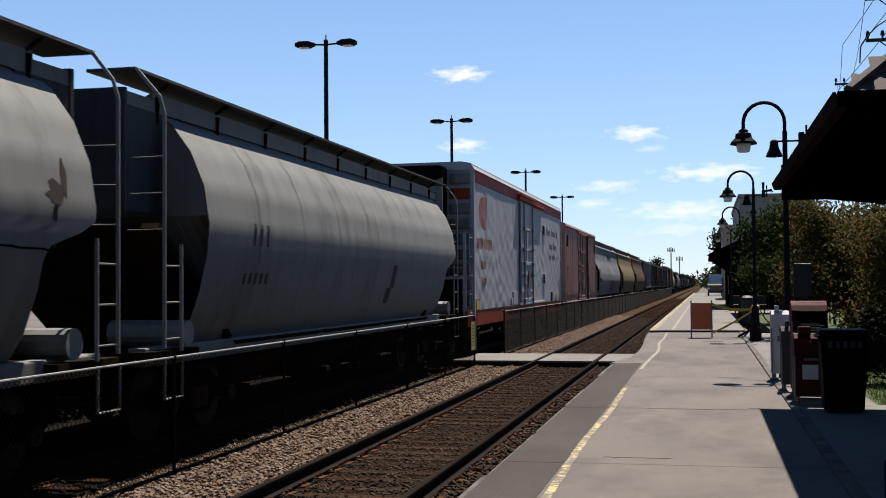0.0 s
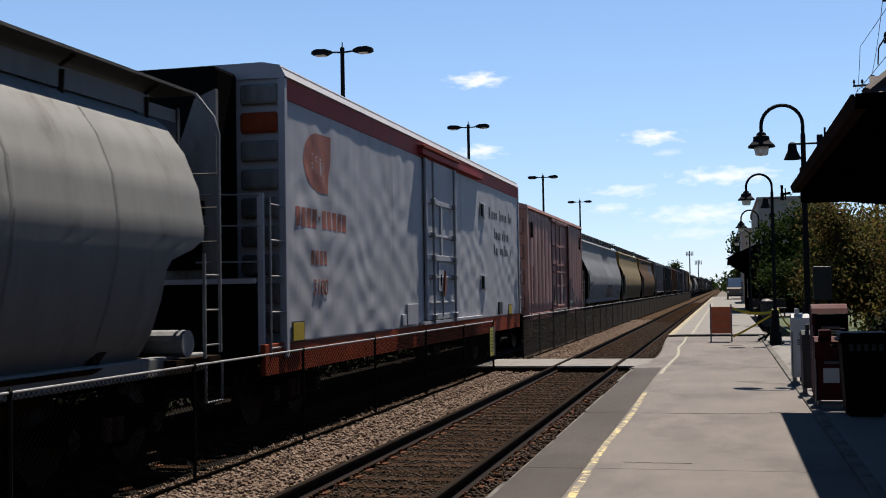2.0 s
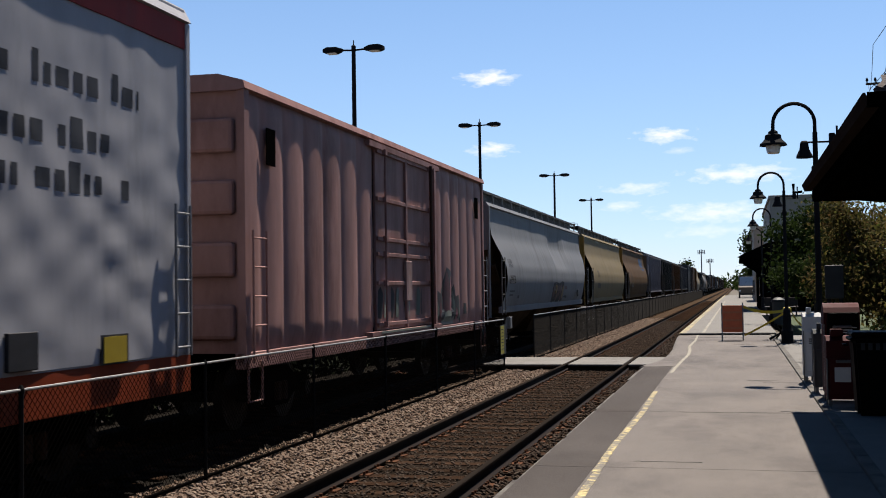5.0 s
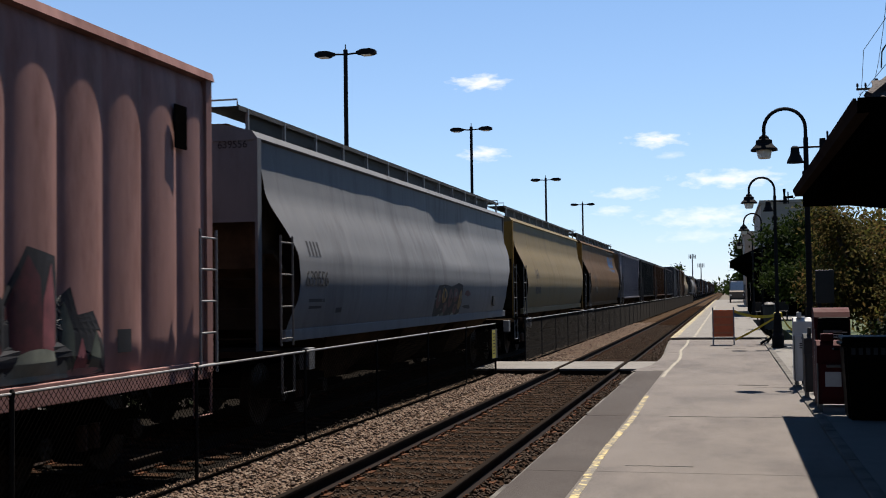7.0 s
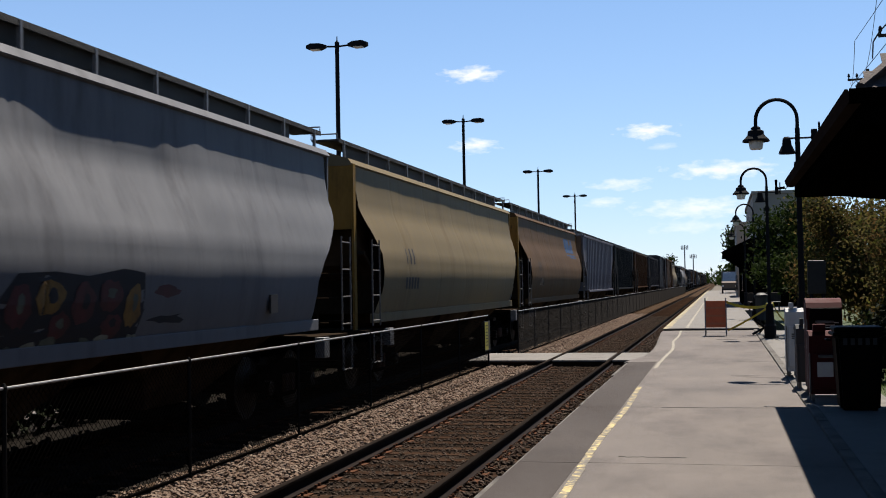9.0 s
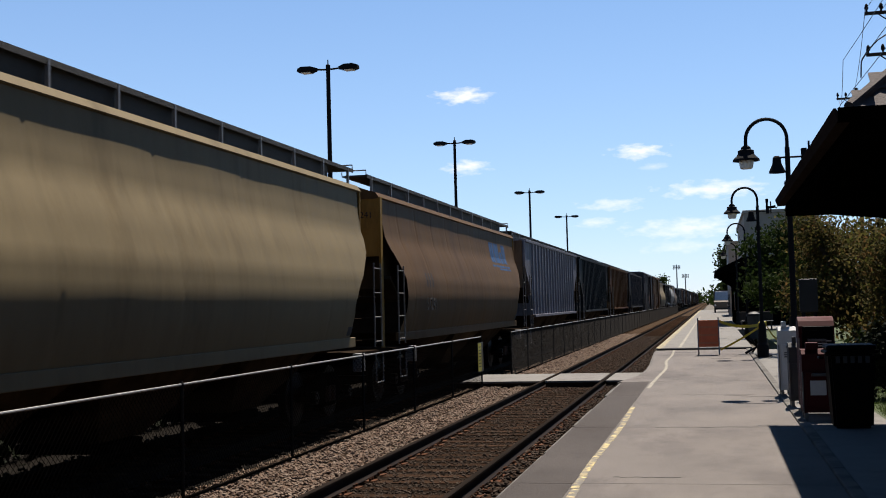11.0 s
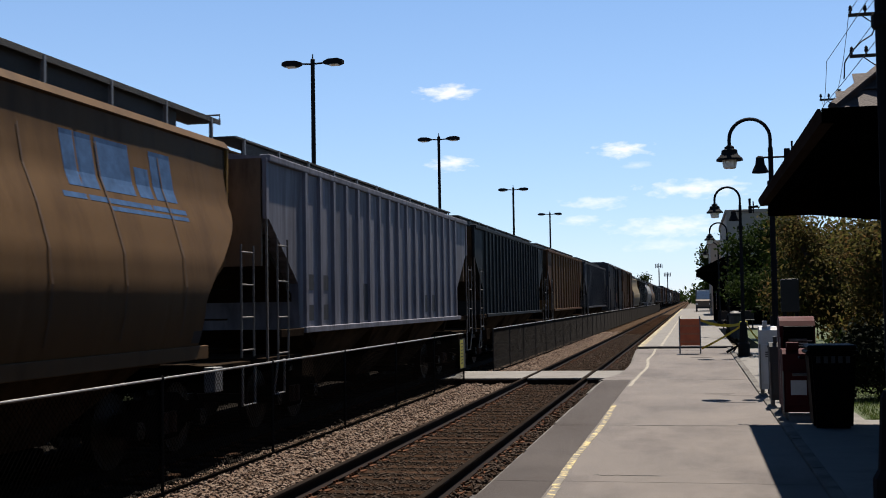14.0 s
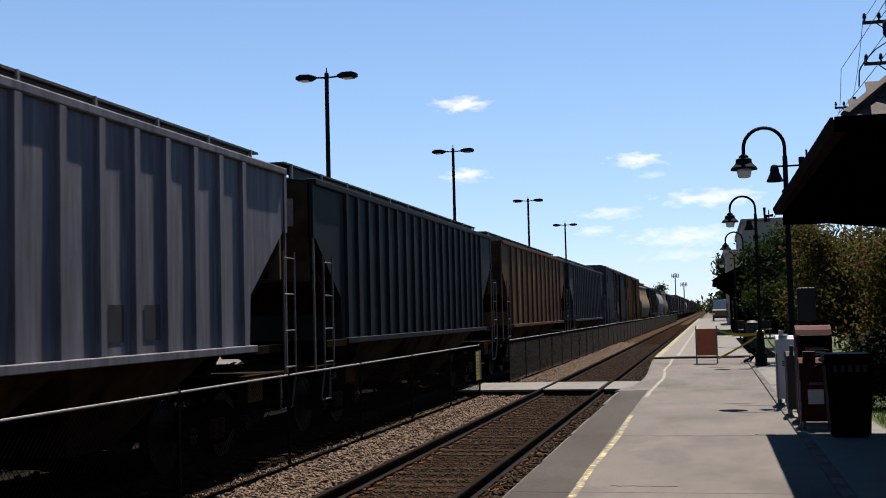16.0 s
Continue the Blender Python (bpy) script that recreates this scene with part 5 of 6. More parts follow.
def build_train():
    a = round_hopper("a", 16.6, P_grey, "dirty light grey barrel-sided covered hopper with pale ladders", True, 1)
    place(a, -5.25)
    seam = [(8.0 + 0.5 * k, 2.42 - 0.012 * k) for k in range(16)]
    for (y0, z0), (y1, z1) in zip(seam, seam[1:]):
        bars(a, [(y0, y1 + 0.01, z0 - 0.012, z0 + 0.008)], 0, P_under, "lap_seam")
    for k, (y0, z0, hy, hz) in enumerate(((15.15, 2.78, 0.16, 0.12), (15.3, 2.95, 0.06, 0.16), (15.1, 2.6, 0.05, 0.1))):
        blob(a, around(y0, z0, hy, hz, 14, 80 + k, 0.35), 0, P_stain, 0.001 * k, "rust_stain")
    b = place(round_hopper("b", 16.45, P_grey, "light grey barrel-sided covered hopper with black rubbed patch", True, 2), 12.15)
    place(reefer(20.9, "white refrigerated boxcar with faded red band and orange sill", True), 29.45)
    box_ = place(boxcar(14.6, P_brown, "faded oxide red boxcar with spray-painted lower side", True), 51.7)
    t = place(pear_hopper(19.0, P_hopper, "pale grey covered hopper with dark spray painting low down", True, 1 / 1.95, 1, 0.007, 1.228, True), 68.3)
    L = 19.0
    # one broad sprayed word: dark ground, rounded filled letters, a pale lower fringe
    blob(t, [(9.1, 1.45), (9.05, 1.85), (9.3, 2.08), (9.9, 2.1), (10.5, 2.06), (11.2, 2.14), (11.65, 2.1), (11.72, 1.7), (11.6, 1.36), (11.1, 1.28), (10.4, 1.34), (9.7, 1.28), (9.3, 1.34)], 0, P_black)
    for i, (y0, z0, hy, hz) in enumerate(((9.35, 1.78, 0.2, 0.2), (9.85, 1.85, 0.24, 0.17), (10.05, 1.58, 0.18, 0.13), (10.45, 1.78, 0.2, 0.22), (10.95, 1.86, 0.26, 0.16), (11.05, 1.55, 0.2, 0.13), (11.45, 1.75, 0.17, 0.24))):
        blob(t, around(y0, z0, hy, hz, 18, i + 60, 0.2), 0, P_ochre if i in (1, 6) else P_maroon, 0.006)
        blob(t, around(y0 + 0.02, z0 + 0.03, hy * 0.35, hz * 0.4, 12, i + 160, 0.3), 0, P_black if i % 2 else P_teal, 0.010)
    for i in range(8):
        blob(t, around(9.3 + i * 0.32, 1.36 + 0.03 * (i % 3), 0.13, 0.06, 12, i + 90, 0.3), 0, P_pale if i % 2 else P_teal, 0.008)
    blob(t, around(12.15, 1.9, 0.3, 0.07, 14, 70, 0.4), 0, P_maroon)
    blob(t, around(12.3, 1.58, 0.42, 0.05, 14, 71, 0.4), 0, P_black)
    lettering(t, "639556", 1.1, 2.04, 0.24, 1.584, P_black)
    bars(t, [(1.32 + k * 0.15, 1.40 + k * 0.15, 2.49, 2.72) for k in range(4)], 0, P_black)
    bars(t, [(1.3, 2.0, 1.80, 1.85), (1.35, 1.9, 1.70, 1.74), (2.6, 2.9, 1.62, 1.7)], 0, P_black)
    lettering(t, "639556", 0.13, 3.55, 0.11, 0.05, P_black, 'end').matrix_basis = pose(0.62, 0.135, 4.0, 90, 0, 0)
    for k in range(4):
        part("end_lettering_block", box(B(), 0.64 + 0.075 * k, 0.69 + 0.075 * k, 0.132, 0.139, 4.15, 4.25), P_black, t)
    part("data_panel", box(B(), 1.545, 1.575, 15.25, 15.5, 1.56, 1.82), P_black, t)
    place(pear_hopper(16.6, P_cream, "cream covered hopper with ochre end plates", True, 1 / 2.7, 2, 0.006, end_mat=P_end), 88.3)
    n = place(pear_hopper(16.5, P_tan, "tan covered hopper with faded blue block lettering", True, 1 / 1.52, 3, 0.006, end_mat=P_end), 105.85)
    seams_on(n, PEAR[1:-1], [1.95 + 1.52 * k for k in range(9)], P_seam)
    seams_on(b, ROUND[1:-1], [2.9 + 1.8 * k for k in range(7)], P_seam_grey, 0.016)
    c = TRAIN[-2][0]
    for h, l in ((c, 16.6), (n, 16.5)):
        bars(h, [(2.6 + k * 0.26, 2.7 + k * 0.26, 2.35, 2.66) for k in range(3)], 0, P_black)
        bars(h, [(l - 2.0, l - 1.75, 1.45, 1.6)], 0, P_black)
    bars(c, [(2.45 + k * 0.22, 2.6 + k * 0.22, 1.85, 2.08) for k in range(5)], 0, P_black)
    lettering(n, "51241", 2.45, 1.85, 0.28, 1.582, P_black)
    lettering(n, "51241", 0.2, 3.55, 0.13, 0.2, P_black, 'end').matrix_basis = pose(0.62, 0.135, 3.72, 90, 0, 0)
    bars(n, [(11.85, 12.5, 3.2, 3.8), (12.58, 13.35, 3.2, 3.8), (13.45, 13.8, 3.2, 3.56), (13.88, 14.45, 3.2, 3.8), (11.65, 14.6, 3.06, 3.12), (12.6, 14.6, 2.98, 3.03)], 0, P_blue)
    r = place(ribbed_hopper(15.7, P_rib, "blue-grey ribbed covered hopper with grimy end plates", True, 17, 1), 123.05)
    lettering(r, "51221", 0.1, 3.45, 0.17, 0.3, P_black, 'end').matrix_basis = pose(0.3, 0.035, 3.45, 90, 0, 0)
    for k, z in ((0, 2.15), (1, 2.15), (0, 1.65), (1, 1.65)):
        bars(r, [(1.86 + k * 0.78, 2.2 + k * 0.78, z, z + 0.26)], 1.44, P_black)
    bars(r, [(10.3, 10.65, 1.7, 2.1), (11.1, 11.5, 1.7, 2.1), (5.2, 5.7, 1.6, 2.3)], 1.439, P_dark, "patched_panel")
    g = place(ribbed_hopper(15.7, P_green, "dark green ribbed covered hopper with a pale number board", True, 19, 2), 139.9)
    part("number_board", box(B(), 0.1, 1.1, 0.02, 0.038, 3.4, 3.85), P_silver, g)
    lettering(g, "229", 0.3, 3.5, 0.2, 0.3, P_black, 'end').matrix_basis = pose(0.35, 0.018, 3.52, 90, 0, 0)
    u = place(ribbed_hopper(15.8, P_rustcar, "rusty brown ribbed covered hopper with yellow stripes", False, 12, 3), 157.3)
    bars(u, [(3.4, 3.55, 1.5, 3.95), (9.4, 9.55, 1.5, 3.95)], 1.45, P_ochre, "stripe")
    d = place(ribbed_hopper(16.8, P_dark, "sooty grey ribbed covered hopper", False, 17, 4), 174.9)
    e = place(boxcar(16.0, P_dark, "sooty dark boxcar with a plain door", False, 0.9, False), 193.2)
    f = place(boxcar(16.4, P_rustcar, "rusty brown boxcar with a plain door", False, 0.9, False), 210.6)
    y = 228.8
    order = (c, g, b, n, g, d, u, e, f, d, e, b, g, f, d, g, u, e, d, f, d, e, g, f)
    for o in order:
        TRAIN.append((copy_thing(o, pose(XT, y, RAIL_Z)), y))
        y += 17.9


# ---- station side ----
M_shingle = mat("weathered_roof_shingle", (0.0554, 0.0462, 0.0439), 0.9, scale=5, var=0.3, bump=0.4, bscale=60, random_amt=0.3)
# near black: the shade under canopy and shelter roofs is put into this colour
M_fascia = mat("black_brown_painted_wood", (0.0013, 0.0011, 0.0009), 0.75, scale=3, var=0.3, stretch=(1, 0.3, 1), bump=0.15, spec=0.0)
M_gutter = mat("bronze_gutter", (0.0220, 0.0159, 0.0132), 0.7, 0.0, scale=3, var=0.25, stretch=(1, 0.3, 1), bump=0.05, spec=0.0)
M_brick = mat("dark_red_brick", (0.0396, 0.0178, 0.0119), 0.9, scale=4, var=0.3, bump=0.3, random_amt=0.2, spec=0.0)
M_red_box = mat("red_enamel", (0.0337, 0.0018, 0.0019), 0.8, var=0.15, scale=6, bump=0.05)
M_black_plastic = mat("black_plastic", (0.0015, 0.0015, 0.0015), 0.5, var=0.2, scale=8, bump=0.05, spec=0.03)
M_grey_box = mat("grey_enamel", (0.0315, 0.0338, 0.0338), 0.8, var=0.15, scale=5, bump=0.05)
M_white_box = mat("white_enamel", (0.3448, 0.3448, 0.3342), 0.8, var=0.12, scale=5, bump=0.05)
M_steel = mat("bare_steel", (0.0990, 0.0990, 0.0990), 0.35, 0.8, var=0.2, scale=6, bump=0.05)
M_orange_sign = mat("orange_barricade", (0.4092, 0.0858, 0.0264), 0.5, var=0.15, scale=6, bump=0.05)
M_pale_stripe = mat("pale_barricade_stripe", (0.3300, 0.0990, 0.0396), 0.5, var=0.15, bump=0)
M_tape = mat("yellow_tape", (0.3465, 0.2680, 0.0231), 0.45, var=0.1, bump=0)
M_timber = mat("weathered_pole_timber", (0.0198, 0.0149, 0.0119), 0.9, scale=3, var=0.35, stretch=(4, 4, 0.4), bump=0.3)
M_wire = mat("black_cable", (0.0132, 0.0132, 0.0132), 0.6, var=0.1, bump=0)
M_beige = mat("beige_stucco", (0.2376, 0.2046, 0.1716), 0.92, scale=0.6, var=0.1, second=(0.1848, 0.1584, 0.1320), smix=0.25, sscale=0.3, bump=0.2)
M_glass = mat("dark_window_glass", (0.0198, 0.0231, 0.0264), 0.08, var=0.1, bump=0)
M_bark = mat("tree_bark", (0.0218, 0.0166, 0.0131), 0.95, scale=6, var=0.4, stretch=(3, 3, 0.5), bump=0.6, bscale=25)
M_leaf_olive = island_mat("olive_leaves", [(0.0206, 0.0255, 0.0054), (0.0415, 0.0361, 0.0106), (0.0552, 0.0318, 0.0124), (0.0161, 0.0213, 0.0054), (0.0644, 0.0510, 0.0195), (0.0321, 0.0340, 0.0071)], 0.7, through_light=0.4)
M_leaf_green = island_mat("green_leaves", [(0.0072, 0.0134, 0.0031), (0.0124, 0.0207, 0.0041), (0.0094, 0.0166, 0.0041), (0.0166, 0.0249, 0.0072)], 0.7, through_light=0.25)
# leaf colour near black, with the shade of the places it fills put in
M_leaf_dark = island_mat("dark_evergreen_leaves", [(0.0040, 0.0059, 0.0026), (0.0079, 0.0106, 0.0046), (0.0026, 0.0040, 0.0020)], 0.7)
M_blade = island_mat("grass_blades", [(0.0218, 0.0399, 0.0073), (0.0363, 0.0545, 0.0127), (0.0181, 0.0290, 0.0073), (0.0472, 0.0545, 0.0181)], 0.7, through_light=0.4)
# mast colour lightened, with the haze of distance mixed in
M_mast = mat("hazy_grey_mast_steel", (0.1056, 0.1122, 0.1254), 0.8, var=0.1, bump=0)
M_van = mat("tan_van_paint", (0.0726, 0.0561, 0.0429), 0.35, var=0.08, bump=0)
# pale base colour in place of the sky's reflection in the glass
M_windscreen = mat("bright_windscreen", (0.2970, 0.3102, 0.3102), 0.3, 0.3, var=0.05, bump=0)
M_rubber = mat("black_rubber", (0.0099, 0.0099, 0.0099), 0.8, var=0.2, bump=0.1)


def canopy():
    """Hipped platform roof with gutter, soffit and its end wall."""
    x0, x1, y0, y1, ze, s = 1.10, 7.2, 9.42, 17.6, 3.15, 0.86
    c = thing("platform_canopy", pose(0, 0, 0), "dark hipped canopy roof with shingles and bronze gutter", "canopy")
    hx = (x1 - x0) / 2
    za = ze + s * hx
    xr = (x0 + x1) / 2
    rf = B()
    loft(rf, [[(x0, y0, ze), (x1, y0, ze), (x1, y1, ze), (x0, y1, ze)], [(xr - 0.02, y0 + hx, za), (xr + 0.02, y0 + hx, za), (xr + 0.02, y1 - hx, za), (xr - 0.02, y1 - hx, za)]])
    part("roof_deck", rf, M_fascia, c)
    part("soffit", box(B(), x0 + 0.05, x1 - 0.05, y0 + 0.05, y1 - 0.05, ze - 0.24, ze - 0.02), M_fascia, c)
    # courses of shingles on the two faces in view
    rise = Vector((1, 0, s)).normalized()
    for f in range(2):
        n = 0
        L = hx * math.sqrt(1 + s * s)
        d = 0.0
        while d < L - 0.3:
            k = d / math.sqrt(1 + s * s)
            lo, hi = (y0 + k, y1 - k) if f == 0 else (x0 + k, x1 - k)
            a = lo + 0.04
            a += -0.12 if n % 2 else 0.0
            while a < hi - 0.1:
                w = random.uniform(0.24, 0.36)
                b = min(a + w, hi)
                aa = max(a, lo)
                t = 0.022
                bm = B()
                def P(u, dd, up):
                    kk = dd / math.sqrt(1 + s * s)
                    nx = -s / math.sqrt(1 + s * s) * up
                    nz = 1 / math.sqrt(1 + s * s) * up
                    return (x0 + kk + nx, u, ze + s * kk + nz) if f == 0 else (u, y0 + kk + nx, ze + s * kk + nz)
                loft(bm, [[P(aa, d, 0.002), P(b - 0.008, d, 0.002), P(b - 0.008, d, t), P(aa, d, t)],
                          [P(aa, d + 0.27, 0.002), P(b - 0.008, d + 0.27, 0.002), P(b - 0.008, d + 0.27, 0.006), P(aa, d + 0.27, 0.006)]])
                if (f == 1 and d < 2.6 and a < x0 + 3.2) or (f == 0 and d < 0.5):
                    part("shingle", bm, M_shingle, c)
                else:
                    bm.free()
                a = b
            d += 0.26
            n += 1
    # hip cap
    part("hip_cap", tube(B(), [(x0, y0, ze + 0.02), (xr, y0 + hx, za + 0.02)], 0.05, 6), M_shingle, c)
    g = B()
    o = [(0.0, -0.10), (-0.10, -0.10), (-0.13, -0.02), (-0.13, 0.0), (-0.11, 0.0), (-0.08, -0.08), (0.0, -0.08)]
    prism(g, [(x0 + a, ze + b) for a, b in o], 'y', y0 - 0.1, y1 + 0.1)
    part("gutter", g, M_gutter, c, "bronze gutter along the track side")
    g = B()
    prism(g, [(y0 + a, ze + b) for a, b in o], 'x', x0 - 0.1, x1)
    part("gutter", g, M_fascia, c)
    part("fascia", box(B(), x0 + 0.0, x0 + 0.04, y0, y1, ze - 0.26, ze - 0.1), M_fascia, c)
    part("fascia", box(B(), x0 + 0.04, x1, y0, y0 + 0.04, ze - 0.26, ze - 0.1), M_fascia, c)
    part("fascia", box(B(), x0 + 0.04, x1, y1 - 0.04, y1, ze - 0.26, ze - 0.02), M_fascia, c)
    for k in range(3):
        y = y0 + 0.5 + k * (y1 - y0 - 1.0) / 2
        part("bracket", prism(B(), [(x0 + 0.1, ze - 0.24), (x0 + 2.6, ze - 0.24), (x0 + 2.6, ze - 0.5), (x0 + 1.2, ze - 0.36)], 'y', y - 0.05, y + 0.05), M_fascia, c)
    w = thing("wall_depot", pose(0, 0, 0), "dark red brick depot wall below the canopy", "wall", kind="structure")
    part("brickwork", box(B(), 3.6, 6.6, 9.9, 17.1, 0.0, ze - 0.24), M_brick, w)
    part("door", box(B(), 3.55, 3.598, 12.6, 13.6, 0.012, 2.1), M_fascia, w)
    part("window", box(B(), 3.56, 3.597, 14.4, 15.8, 0.9, 2.2), M_glass, w)
    # small bracket lamp at the gutter's far end
    b = thing("gutter_spout", pose(x0 - 0.13, y1 + 0.1, ze - 0.1), "small dark spout at the gutter end", "spout")
    part("spout", tube(B(), [(0, 0, 0), (-0.12, 0.02, -0.01), (-0.12, 0.02, 0.12)], 0.022, 6), M_fascia, b)


def gooseneck(x, y, horn=True):
    g = thing("gooseneck_lamp", pose(x, y, 0.0), "black gooseneck platform lamp with bell shade", "street lamp", group="gooseneck platform lamps")
    part("base", turned(B(), [(0.17, -0.05), (0.17, 0.35), (0.13, 0.42), (0.10, 0.95), (0.075, 1.0)], 14), M_black_paint, g)
    part("pole", rod(B(), (0, 0, 1.0), (0, 0, 4.45), 0.058, 10, 0.045), M_black_paint, g)
    pts = [(0, 0, 4.4)] + [(-0.365 + 0.365 * math.cos(a), 0, 4.62 + 0.37 * math.sin(a)) for a in (math.pi * k / 16 for k in range(17))] + [(-0.73, 0, 4.46)]
    part("gooseneck_arm", tube(B(), pts, 0.034, 8), M_black_paint, g)
    sh = part("shade", turned(B(), [(0.045, 4.52), (0.085, 4.49), (0.09, 4.45), (0.14, 4.43), (0.15, 4.36), (0.175, 4.33), (0.235, 4.27), (0.245, 4.235), (0.2, 4.235), (0.1, 4.3), (0.03, 4.3)], 20, (-0.73, 0, 0)), M_black_paint, g)
    part("globe", turned(B(), [(0.13, 4.27), (0.135, 4.22), (0.115, 4.11), (0.095, 4.09), (0.02, 4.085)], 16, (-0.73, 0, 0)), M_lens, g, "pale frosted glass globe")
    if horn:
        part("horn", turned(B(), [(0.04, 4.30), (0.07, 4.27), (0.085, 4.15), (0.145, 4.02), (0.15, 3.99), (0.12, 3.99), (0.03, 4.1)], 16, (-0.19, 0, 0)), M_black_paint, g, "black bell-shaped loudspeaker")
        part("horn_bracket", rod(B(), (-0.19, 0, 4.27), (0.38, 0, 4.27), 0.018, 6), M_black_paint, g)
        b = box(B(), 0.24, 0.34, -0.06, 0.06, 4.2, 4.42, 0.01)
        rod(b, (0.38, 0, 4.2), (0.38, 0, 4.55), 0.02, 6)
        part("control_box", b, M_black_paint, g)
    part("clamp", turned(B(), [(0.065, 3.72), (0.075, 3.74), (0.075, 3.82), (0.065, 3.84)], 10), M_black_paint, g)
    return g


def trash_can():
    t = thing("trash_can", pose(1.72, 15.95, 0.012), "large black plastic trash can beside the kerb", "trash can")
    bm = B()
    loft(bm, [[(-0.24, -0.24, 0.0), (0.24, -0.24, 0.0), (0.24, 0.24, 0.0), (-0.24, 0.24, 0.0)], [(-0.29, -0.29, 0.96), (0.29, -0.29, 0.96), (0.29, 0.29, 0.96), (-0.29, 0.29, 0.96)]])
    bmesh.ops.bevel(bm, geom=list(bm.edges), offset=0.035, segments=2, affect='EDGES')
    part("bin", bm, M_black_plastic, t)
    part("rim", box(B(), -0.325, 0.325, -0.325, 0.325, 0.95, 1.0, 0.02), M_black_plastic, t)
    part("lid", box(B(), -0.31, 0.31, -0.31, 0.31, 1.0, 1.07, 0.03), M_black_plastic, t)
    for k in range(5):
        part("slot", box(B(), -0.2 + k * 0.09, -0.15 + k * 0.09, -0.335, -0.322, 0.84, 0.93), M_grey_box, t)
    part("handle", tube(B(), [(-0.33, 0.1, 0.9), (-0.38, 0.1, 0.9), (-0.38, -0.1, 0.9), (-0.33, -0.1, 0.9)], 0.015, 6), M_black_plastic, t)


def news_box(x, y, w, d, h, body, front, label, domed=False, plate=True):
    n = thing("newspaper_box", pose(x, y, -0.02), label, "newspaper box", "vending boxes by the kerb")
    zb = 0.14
    for sx in (0.04, w - 0.04):
        for sy in (0.05, d - 0.05):
            part("leg", box(B(), sx - 0.025, sx + 0.025, sy - 0.025, sy + 0.025, 0.0, zb), M_steel, n)
    bm = B()
    if domed:
        o = [(0, zb), (d, zb), (d, h - 0.05)] + [(d * 0.5 + d * 0.5 * math.cos(a), h - 0.22 + 0.22 * math.sin(a)) for a in (math.pi * k / 8 for k in range(1, 8))] + [(0, h - 0.25)]
    else:
        o = [(0, zb), (d, zb), (d, h), (0.08, h), (0, h - 0.06)]
    prism(bm, o, 'x', 0, w)
    part("cabinet", bm, body, n)
    dr = part("door", box(B(), 0.04, w - 0.04, -0.02, -0.002, zb + 0.08, h - (0.3 if not domed else 0.24), 0.008), front, n)
    part("handle", box(B(), 0.12, w - 0.12, -0.06, -0.02, h - 0.36, h - 0.32, 0.008), M_steel, dr)
    part("coin_unit", box(B(), 0.06, w * 0.45, 0.0, 0.14, h, h + 0.10, 0.01) if not domed else box(B(), 0.05, w - 0.05, -0.05, -0.003, h - 0.28, h - 0.2), front, n)
    if domed:
        part("front_panel", box(B(), 0.05, w - 0.02, -0.03, -0.004, h - 0.52, h - 0.14, 0.01), front, n, "black front with pale lines")
        for k in range(3):
            part("text_line", box(B(), w * 0.3, w * (0.9 - 0.12 * k), -0.034, -0.03, h - 0.36 - k * 0.035, h - 0.345 - k * 0.035), M_white_box, n)
    part("edge_trim", box(B(), -0.006, 0.012, -0.012, 0.012, zb, h - 0.3), M_steel, n)
    if plate:
        part("price_card", box(B(), w * 0.2, w * 0.62, -0.025, -0.021, h - 0.62, h - 0.42), M_white_box, dr)
    else:
        for k in range(3):
            part("text_line", box(B(), w * 0.3, w * (0.85 - 0.12 * k), -0.025, -0.021, h - 0.45 - k * 0.035, h - 0.43 - k * 0.035), M_grey_box, dr)
    return n


def a_frame():
    s = thing("barricade_sign", pose(-0.13, 36.85, 0.0), "orange folding barricade board standing on the platform", "barricade")
    for k, sy in ((0, -1), (1, 1)):
        def P(x, z, o=0.0):
            return (x, sy * (0.06 + (1.13 - z) * 0.24) + o, z)
        for x in (-0.31, 0.31):
            part("leg", rod(B(), P(x, 0.02), P(x, 1.16), 0.022, 6), M_steel, s)
        bm = B()
        loft(bm, [[P(-0.33, 0.27, -0.012), P(0.33, 0.27, -0.012), P(0.33, 0.27, 0.012), P(-0.33, 0.27, 0.012)],
                  [P(-0.33, 1.08, -0.012), P(0.33, 1.08, -0.012), P(0.33, 1.08, 0.012), P(-0.33, 1.08, 0.012)]])
        pn = part("panel", bm, M_orange_sign, s)
        for z0 in (0.36, 0.60, 0.84):
            bm = B()
            loft(bm, [[P(-0.31, z0, -0.018), P(0.31, z0, -0.018), P(0.31, z0, -0.0125), P(-0.31, z0, -0.0125)],
                      [P(-0.31, z0 + 0.06, -0.018), P(0.31, z0 + 0.06, -0.018), P(0.31, z0 + 0.06, -0.0125), P(-0.31, z0 + 0.06, -0.0125)]])
            part("stripe", bm, M_pale_stripe, pn)


